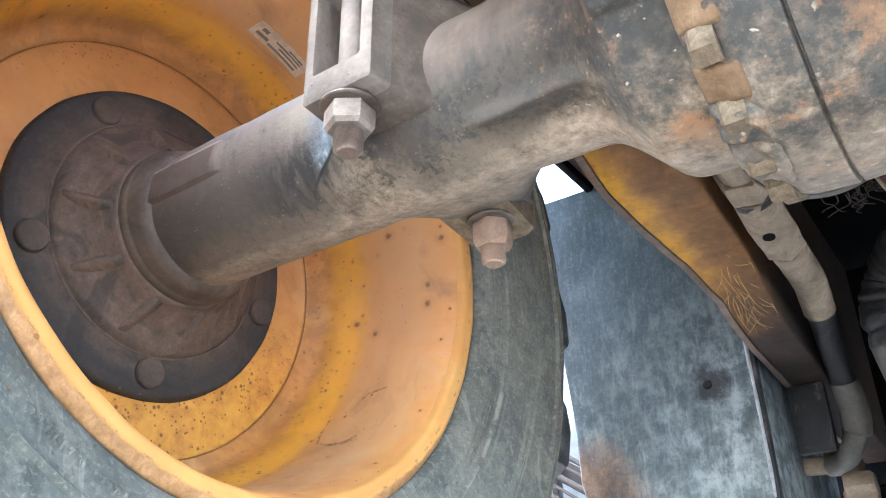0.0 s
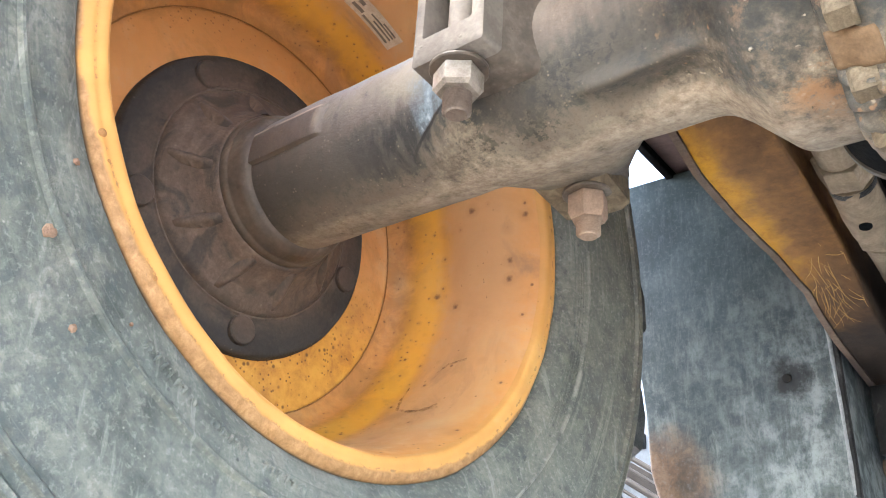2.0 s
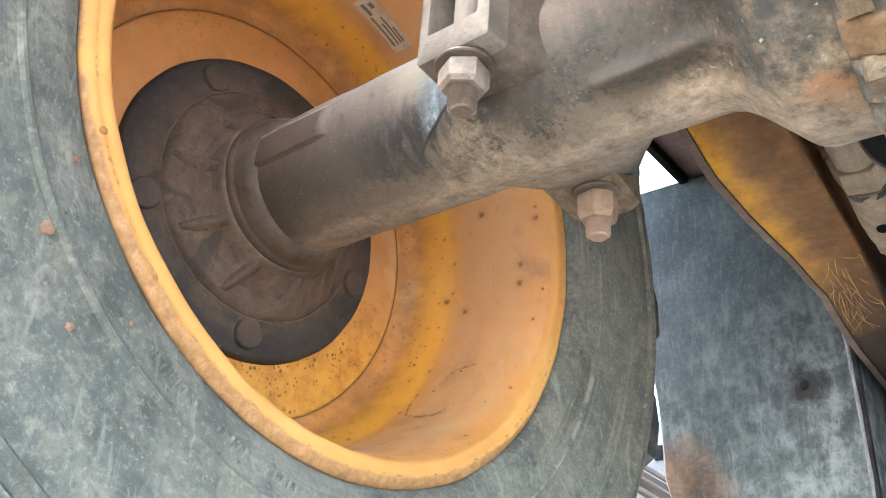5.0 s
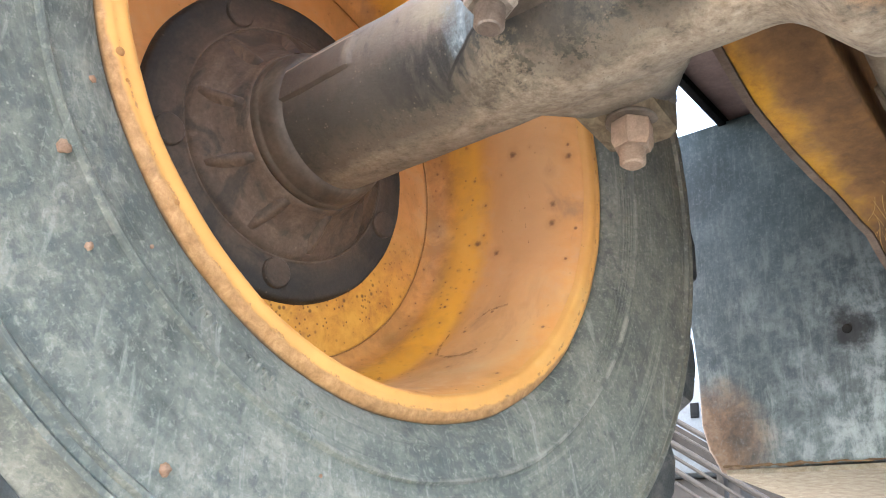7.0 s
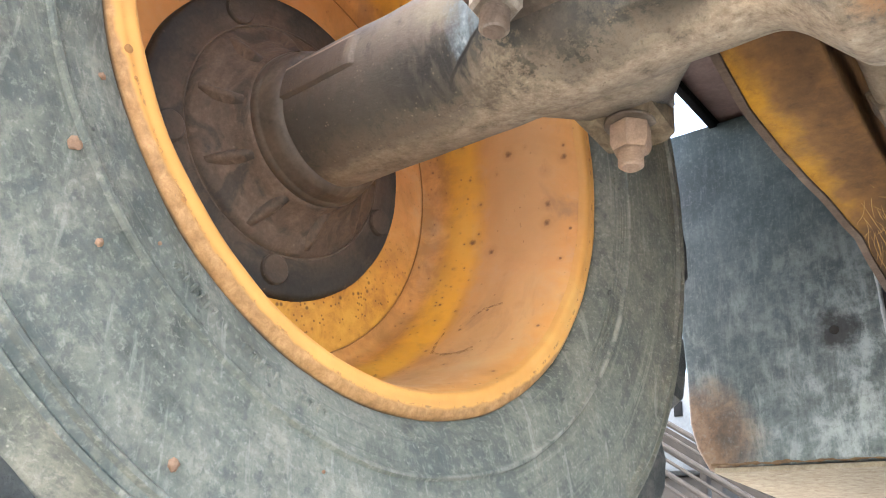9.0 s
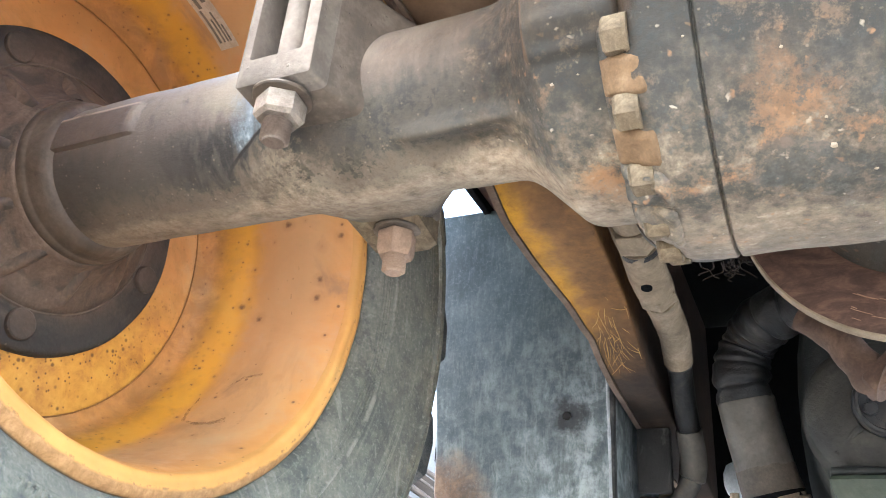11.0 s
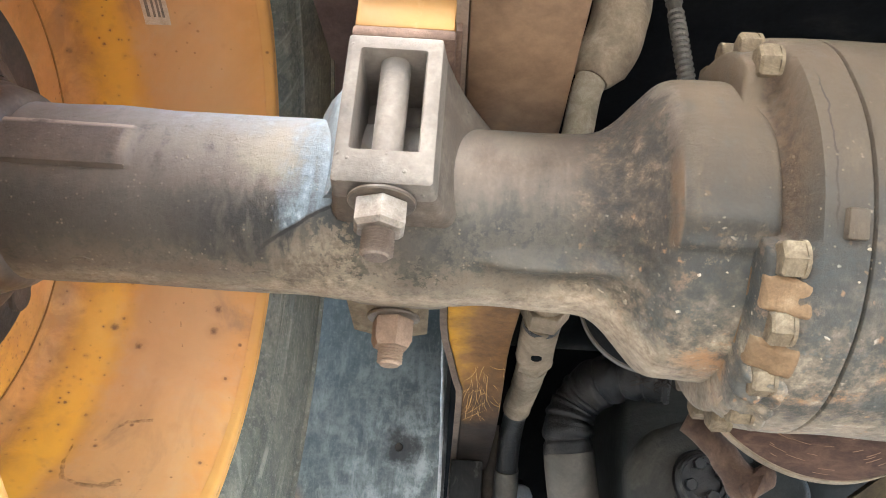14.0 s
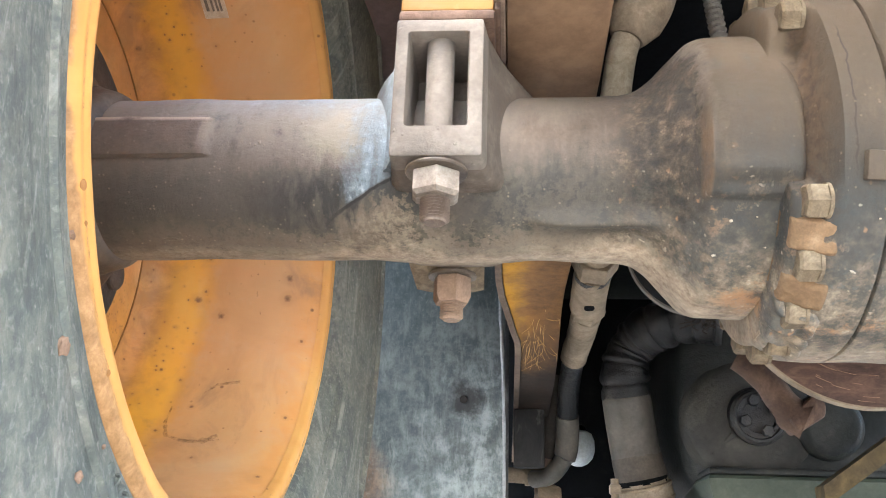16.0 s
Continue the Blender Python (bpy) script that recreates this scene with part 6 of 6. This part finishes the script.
c1.matrix_basis = Matrix.Translation((-0.0362, 0.8985, 0.493)) @ pose(0, 0, 0, 12, -13, 0)
again(c1, big, Matrix.Translation((-0.024, 0.916, 0.455)) @ pose(0, 0, 0, 24, -20, 0))
part("clamp_screw", join(sweep([(-0.098, 0.85, 0.512), (-0.098, 0.85, 0.474)], 0.0075, 12), block(-0.108, -0.088, 0.84, 0.862, 0.484, 0.502, 0.003)), M_tan, big, "clamp screw housing")

# ---- valve cluster low beside the tank ----
valve = thing("pipe_cluster", (-0.25, 1.1, 0.47), "cluster of dusty pipe unions and tees beside the tank", "pipe fittings")
part("tee", join(hexagon((-0.262, 1.09, 0.538), (1, 0, 0), 0.040, 0.034, 0.004), sweep([(-0.30, 1.09, 0.539), (-0.205, 1.09, 0.536)], 0.0165, 16)), M_tan, valve, angle=30)
part("union", join(hexagon((-0.2175, 1.09, 0.520), (0, 0, -1), 0.042, 0.020, 0.004), sweep([(-0.2125, 1.09, 0.578), (-0.219, 1.09, 0.44)], 0.0140, 16)), M_pinknut, valve, "pinkish clay-coated union", angle=30)
part("union_nut", hexagon((-0.219, 1.09, 0.488), (0, 0, -1), 0.050, 0.034, 0.005, 15), M_pinknut, valve, angle=25)
part("riser_hose", sweep(smooth_path([(-0.2128, 1.09, 0.574), (-0.207, 1.09, 0.620), (-0.202, 1.085, 0.680), (-0.200, 1.08, 0.760)]), 0.0145, 16), M_cuff, valve, "brown dusty riser hose")
part("elbow", join(sweep(smooth_path([(-0.222, 1.09, 0.50), (-0.222, 1.09, 0.45), (-0.20, 1.09, 0.42), (-0.16, 1.09, 0.415)]), 0.020, 16), hexagon((-0.235, 1.075, 0.49), (1, 0, 0), 0.05, 0.05, 0.005)), M_tan, valve, angle=30)
part("valve_body", block(-0.235, -0.10, 1.12, 1.24, 0.40, 0.50, 0.01), M_black, valve)
part("cross_hose", sweep(smooth_path([(-0.16, 1.09, 0.415), (-0.10, 1.05, 0.43), (-0.05, 1.02, 0.42), (0.02, 1.04, 0.40)]), 0.022, 16), M_hose, valve)
part("rusty_clip", prism([(-0.11, 1.0, 0.44), (-0.055, 1.0, 0.465), (-0.04, 1.0, 0.43), (-0.075, 1.0, 0.40), (-0.115, 1.0, 0.405)], (0, 0.03, 0), 0.003), M_tan, valve)

# ---- brake disc on the pinion ----
brake = thing("brake_disc", (0.16, 0.3, 0.54), "rusty brown brake disc behind the differential", "brake disc")
part("disc", lathe(soften([(0.290, 0.03), (0.290, 0.168), (0.291, 0.1718), (0.303, 0.1718), (0.304, 0.168), (0.304, 0.03)], 0.001, 2), 96, Vector((0.160, 0, AX)), 'Y', wobble=0.0006), M_disc, brake)
part("disc_hub", lathe(soften([(0.15, 0.02), (0.15, 0.085), (0.22, 0.080), (0.245, 0.100), (0.262, 0.104), (0.289, 0.104), (0.289, 0.02)], 0.004, 2), 64, Vector((0.160, 0, AX)), 'Y'), M_diff, brake)
part("disc_rim", lathe([(0.2895, 0.1705), (0.2888, 0.1718), (0.2900, 0.1730), (0.3040, 0.1730), (0.3055, 0.1715)], 96, Vector((0.160, 0, AX)), 'Y'), M_tan, brake, "pale rubbed edge")
rnd = random.Random(3)
bm = bmesh.new()
for k in range(18):
    r, a0, w = rnd.uniform(0.120, 0.166), rnd.uniform(238, 292), rnd.uniform(2, 10)
    join(bm, sweep([(0.160 + r * math.cos(radians(a0 + w * i / 6)), 0.2898, AX + r * math.sin(radians(a0 + w * i / 6))) for i in range(7)], rnd.uniform(0.0002, 0.0005), 5))
tagged(part("scrape", bm, M_clay, brake, "bright scrape marks round the disc"), kind="stuff")
caliper = thing("rusty_bracket", (0.08, 0.42, 0.55), "rusty brown forged bracket beneath the brake disc", "bracket")
part("bracket_arm", sweep(smooth_path([(0.036, 0.455, 0.648), (0.058, 0.452, 0.634), (0.078, 0.448, 0.612), (0.092, 0.444, 0.588), (0.106, 0.440, 0.566), (0.122, 0.436, 0.556)], 5), lambda t: 0.017 + 0.012 * t ** 2, 14, wobble=0.18), M_rust, caliper, angle=70)
part("bracket_foot", prism([(0.092, 0.415, 0.556), (0.104, 0.415, 0.536), (0.143, 0.415, 0.560), (0.146, 0.415, 0.580), (0.128, 0.415, 0.590)], (0, 0.05, 0), 0.006), M_rust, caliper)
part("bracket_pad", loft([[(0.070 + 0.012 * k, 0.385, 0.640 - 0.010 * k + 0.002 * (k % 2)), (0.083 + 0.012 * k, 0.385, 0.646 - 0.012 * k), (0.083 + 0.012 * k, 0.41, 0.646 - 0.012 * k), (0.070 + 0.012 * k, 0.41, 0.640 - 0.010 * k)] for k in range(5)]), M_tan, caliper, "lumpy pale pad", angle=60)

tuft = thing("root_tuft", (-0.017, 0.32, 0.67), "tuft of dry brown roots caught under the housing", "roots", kind="stuff")
rnd = random.Random(8)
bm = bmesh.new()
for i in range(30):
    x, y = rnd.gauss(-0.017, 0.017), rnd.uniform(0.312, 0.345)
    top = 0.760 - math.sqrt(0.0925 ** 2 - min(0.085, abs(x + 0.046)) ** 2) + 0.004
    h = rnd.uniform(0.003, 0.016)
    path = [Vector((x, y - 0.02, top)), Vector((x, y, top - 0.002))]
    for k in range(3):
        path.append(path[-1] + Vector((rnd.uniform(-0.012, 0.012), rnd.uniform(-0.006, 0.006), -h / 3)))
    join(bm, sweep(smooth_path(path, 3), 0.0009, 4, cap=False))
part("root_fibre", bm, M_root, tuft)

# dark ring of a bearing cup by the drum
cuph = thing("bearing_cup", (-0.05, 0.3, 0.66), "dark steel cup with a rubbed rim behind the axle", "bearing cup")
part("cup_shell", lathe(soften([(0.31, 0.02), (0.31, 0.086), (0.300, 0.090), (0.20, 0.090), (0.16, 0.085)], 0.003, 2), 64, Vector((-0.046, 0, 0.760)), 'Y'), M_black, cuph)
part("cup_rim", lathe([(0.296, 0.0895), (0.297, 0.0925), (0.306, 0.0925), (0.309, 0.0885)], 64, Vector((-0.046, 0, 0.760)), 'Y'), M_sleeve, cuph, "rubbed grey rim")

# ---- gearbox ----
gear = thing("gearbox", (0.25, 1.0, 0.38), "oily dark green gearbox casting with round covers", "gearbox")
secs = []
for y, s in ((0.744, 0.60), (0.748, 0.76), (0.760, 0.86), (0.790, 0.95), (0.85, 1.0), (1.05, 1.04), (1.35, 1.04)):
    ring = []
    for k in range(32):
        a = 2 * math.pi * k / 32
        c, sn = math.cos(a), math.sin(a)
        ex = 0.62
        rx, rz = 0.245 * s, 0.225 * s
        ring.append((0.265 + math.copysign(abs(c) ** ex, c) * rx, y, 0.660 + math.copysign(abs(sn) ** ex, sn) * rz))
    secs.append(ring)
part("gear_case", loft(secs), M_trans, gear, "dark oily casting", angle=60)
part("domed_face", lathe(soften([(0.80, 0.122), (0.758, 0.117), (0.740, 0.103), (0.731, 0.086), (0.728, 0.060), (0.728, 0.004)], 0.008, 3), 56, Vector((0.140, 0, 0.612)), 'Y', wobble=0.0015), M_dome, gear, "dusty round face of the casting", angle=60)
part("web", sweep(smooth_path([(0.062, 0.744, 0.548), (0.080, 0.735, 0.566), (0.098, 0.727, 0.582)], 4), 0.0055, 10), M_dome, gear, "short cast web")
cover = part("round_cover", disc_stack((0.140, 0.735, 0.614), (0, -1, -0.12), [(0, 0.052), (0.022, 0.050), (0.026, 0.046), (0.026, 0.030), (0.018, 0.028), (0.018, 0.001)], 40), M_hose, gear, "round black cover")
part("cover_ring", lathe([(-0.002, 0.040), (0.0, 0.044), (0.004, 0.046), (0.006, 0.041), (0.003, 0.038)], 40, Vector((0, 0, 0)), 'Y', closed=True), M_hanger, cover, "pale rubbed ring").matrix_basis = Matrix.Translation((0.138, 0.706, 0.610)) @ pose(0, 0, 0, 7, 0, 0)
for a in (20, 110, 200, 290):
    q = Vector((math.cos(radians(a)) * 0.028, 0, math.sin(radians(a)) * 0.028))
    part("cover_bolt", hexagon(Vector((0.140, 0.710, 0.612)) + q, (0, -1, -0.12), 0.019, 0.012, 0.002, a), M_hose, cover, angle=25)
part("round_boss", disc_stack((0.262, 0.735, 0.600), (0, -1, -0.1), [(0, 0.060), (0.018, 0.056), (0.028, 0.046), (0.030, 0.040), (0.030, 0.001)], 40), M_trans, gear, "blank round boss")
part("sump_flange", block(0.048, 0.52, 0.720, 1.32, 0.5125, 0.524, 0.005), M_trans, gear, "joint flange")
part("sump", loft([ring_rect_z for ring_rect_z in [[(0.05 + i, 0.725 + j, z), (0.51 - i, 0.725 + j, z), (0.51 - i, 1.30 - j, z), (0.05 + i, 1.30 - j, z)] for z, i, j in ((0.5115, 0, 0), (0.505, -0.004, -0.006), (0.442, 0.012, 0.02), (0.412, 0.05, 0.06))]]), M_sump, gear, "dull green sump", angle=40)
beam = thing("cross_beam", (0.4, 1.0, 0.35), "brown rusty cross beam under the gearbox", "beam")
part("beam_web", loft([[(-0.06, 1.42, z) for z in (0.34, 0.40)] + [(-0.06, 1.50, z) for z in (0.40, 0.34)], [(0.90, 1.28, z) for z in (0.38, 0.44)] + [(0.90, 1.36, z) for z in (0.44, 0.38)]]), M_rust, beam)
part("beam_flange", loft([[(-0.06, 1.38, z) for z in (0.330, 0.3395)] + [(-0.06, 1.52, z) for z in (0.3395, 0.330)], [(0.90, 1.24, z) for z in (0.370, 0.3795)] + [(0.90, 1.38, z) for z in (0.3795, 0.370)]]), M_tan, beam)
arm = thing("diagonal_strut", (0.6, 0.8, 0.45), "ochre diagonal strut stained with rust", "strut")
part("strut_bar", loft([[(0.20, 0.62, 0.455), (0.20, 0.66, 0.455), (0.20, 0.66, 0.487), (0.20, 0.62, 0.487)], [(0.80, 0.62, 0.87), (0.80, 0.66, 0.87), (0.80, 0.66, 0.902), (0.80, 0.62, 0.902)]]), M_strut, arm)
ybr = thing("yellow_bracket", (-0.03, 1.35, 0.36), "yellow painted steel bracket low under the chassis", "bracket")
part("bracket_plate", prism([(-0.075, 1.33, 0.400), (-0.045, 1.33, 0.440), (-0.015, 1.33, 0.415), (0.035, 1.33, 0.405), (0.03, 1.33, 0.37), (-0.06, 1.33, 0.368)], (0, 0.02, 0), 0.002), M_ochre, ybr)
ybr2 = thing("yellow_stay", (-0.23, 1.35, 0.39), "short yellow stay behind the pipe cluster", "bracket")
part("stay_plate", block(-0.245, -0.195, 1.34, 1.37, -0.02, 0.432, 0.003), M_ochre, ybr2)

# ---- upper pipe, beside the rail ----
up_pipe = thing("upper_pipe", (-0.15, 0.16, 0.85), "tan dusty pipe with a swollen elbow above the axle", "pipe")
part("pipe_run", sweep(smooth_path([(-0.176, 0.18, 0.84), (-0.166, 0.165, 0.90), (-0.154, 0.15, 0.975), (-0.142, 0.145, 1.01)], 8), 0.0195, 20), M_mud, up_pipe)
part("pipe_elbow", sweep(smooth_path([(-0.147, 0.146, 0.995), (-0.135, 0.143, 1.022), (-0.122, 0.138, 1.045), (-0.112, 0.132, 1.085), (-0.106, 0.126, 1.122)], 8), lambda t: 0.021 + 0.016 * min(1, t * 4), 22, wobble=0.04), M_tan, up_pipe)

cable = thing("corrugated_conduit", (-0.055, 0.03, 0.93), "dark ribbed cable conduit hanging behind the bell", "conduit")
part("conduit_tube", sweep([Vector((-0.050, 0.06, 0.870)).lerp(Vector((-0.066, 0.07, 1.124)), k / 90) for k in range(91)], lambda t: 0.0085 if int(t * 90) % 3 else 0.0105, 14), M_sleeve, cable, angle=20)

# ---- underbody that shuts out the light above ----
body = thing("machine_underbody", (0.5, 1.2, 1.12), "near-black plates added above and behind to shut out light", "machine body")
# near-black plate added overhead to keep the sky off the axle
part("shade_plate", block(-0.30, 1.7, -0.22, 2.4, 1.125, 1.16, 0.004), M_black, body)
# backdrop added so that gaps between the parts look dark
part("dark_backdrop", block(-0.46, 1.7, 1.62, 1.66, 0.30, 1.12, 0.004), M_black, body)
# unseen plate added in front, shading drum and bell from the sky
part("shade_plate", block(-0.15, 1.7, -1.3, -0.226, 1.125, 1.16, 0.004), M_black, body)
# added strip that closes a slit of sky beside the pad
part("slit_filler", block(-0.330, -0.285, -0.22, 0.86, 1.1205, 1.1240, 0.001), M_black, body)
# unseen second rail added on the far side
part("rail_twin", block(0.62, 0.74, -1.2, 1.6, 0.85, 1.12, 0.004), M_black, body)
M_fender = blotch_mat("rust_brown_sheet", [(0.3, (0.075, 0.050, 0.046)), (0.55, (0.135, 0.094, 0.086)), (0.8, (0.21, 0.155, 0.14))], 6, 0.7, bumps=(0.4, 0.002))
fend = thing("fender", (-0.5, 0.6, 1.14), "rust-brown fender sheet with a dark stay bar", "fender")
part("fender_sheet", block(-0.592, -0.315, -0.10, 1.60, 1.150, 1.170, 0.003), M_fender, fend, "rusty brown fender sheet")
# unseen sheet added over the wheel to block skylight from the tank
part("wheel_shade_plate", block(-1.12, -0.50, -0.25, 0.96, 1.490, 1.502, 0.003), M_black, fend)
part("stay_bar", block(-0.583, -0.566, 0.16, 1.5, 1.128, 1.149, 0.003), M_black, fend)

# ---- the yard behind ----
def bush(c, size, seed, mat):
    r = random.Random(seed)
    e = thing("bush", (c[0], c[1], 0), "leafy green bush at the yard's edge", "bush", "bushes behind the machine")
    bm = bmesh.new()
    for i in range(14):
        a = r.uniform(0, 2 * math.pi)
        join(bm, sweep(smooth_path([(c[0], c[1], 0), (c[0] + 0.3 * size * math.cos(a), c[1] + 0.3 * size * math.sin(a), 0.4 * size), (c[0] + 0.6 * size * math.cos(a), c[1] + 0.6 * size * math.sin(a), r.uniform(0.7, 1.2) * size)], 3), lambda t: 0.02 * (1.1 - t), 5))
    part("stems", bm, M_rust, e)
    verts, faces = [], []
    for i in range(2600):
        d = Vector((r.gauss(0, 0.42), r.gauss(0, 0.42), r.gauss(0.72, 0.32)))
        p = Vector(c) + d * size
        p.z = max(0.03, p.z)
        u = Vector((r.uniform(-1, 1), r.uniform(-1, 1), r.uniform(-0.6, 1))).normalized() * r.uniform(0.06, 0.13)
        w = u.cross(Vector((r.uniform(-1, 1), r.uniform(-1, 1), r.uniform(-1, 1)))).normalized() * 0.025
        k = len(verts)
        verts += [p - u, p + w, p + u, p - w]
        faces.append((k, k + 1, k + 2, k + 3))
    me = bpy.data.meshes.new("leaves")
    me.from_pydata([tuple(v) for v in verts], [], faces)
    me.materials.append(mat)
    ob = new("leaves", me)
    ob.parent = e
    ob.matrix_parent_inverse = Matrix.Translation(e.location).inverted()
    tagged(ob, kind="stuff")


m_leaf = blotch_mat("sunlit_leaves", [(0.3, (0.06, 0.11, 0.02)), (0.6, (0.14, 0.21, 0.035)), (0.8, (0.28, 0.30, 0.07))], 3, 0.6)
for i, (x, y, s) in enumerate(((-4.2, 7.5, 1.15), (-3.0, 8.6, 1.2), (-5.6, 8.8, 1.4), (-1.8, 9.5, 1.2), (-6.9, 10.5, 1.6), (-0.3, 10.6, 1.3))):
    bush((x, y, 0), s, i, m_leaf)
fence = thing("steel_stair", (-2.4, 3.8, 0), "weathered brown steel stair standing behind the tank", "stair")
for k in range(6):
    part("bar", sweep([(-2.75, 3.84, 1.640 - 0.072 * k), (-1.55, 3.74, 0.896 - 0.072 * k)], 0.010 if k % 2 else 0.016, 10), M_truss, fence)
for x in (-2.75, -2.30, -1.95, -1.55):
    part("post", block(x - 0.02, x + 0.02, 3.86, 3.92, -0.03, 1.20 - 0.62 * (x + 2.06), 0.003), M_truss, fence)
part("stringer", loft([[(x, y, 1.10 - 0.62 * (x + 2.06) + dz) for y, dz in ((3.93, -0.075), (3.96, -0.075), (3.96, 0.075), (3.93, 0.075))] for x in (-2.75, -2.3, -1.9, -1.5)]), M_truss, fence)
cab = thing("parked_machine", (-3.6, 6.0, 0), "pale grey sheet-metal machine parked beyond the stair", "machine")
part("body_panel", block(-4.6, -2.45, 5.6, 6.4, 1.30, 2.06, 0.05), M_panel, cab)
part("window", block(-2.93, -2.86, 5.585, 5.598, 1.74, 1.86, 0.004), M_black, cab)
part("skid", block(-4.5, -2.6, 5.7, 6.3, 0.0, 1.295, 0.05), M_truss, cab)
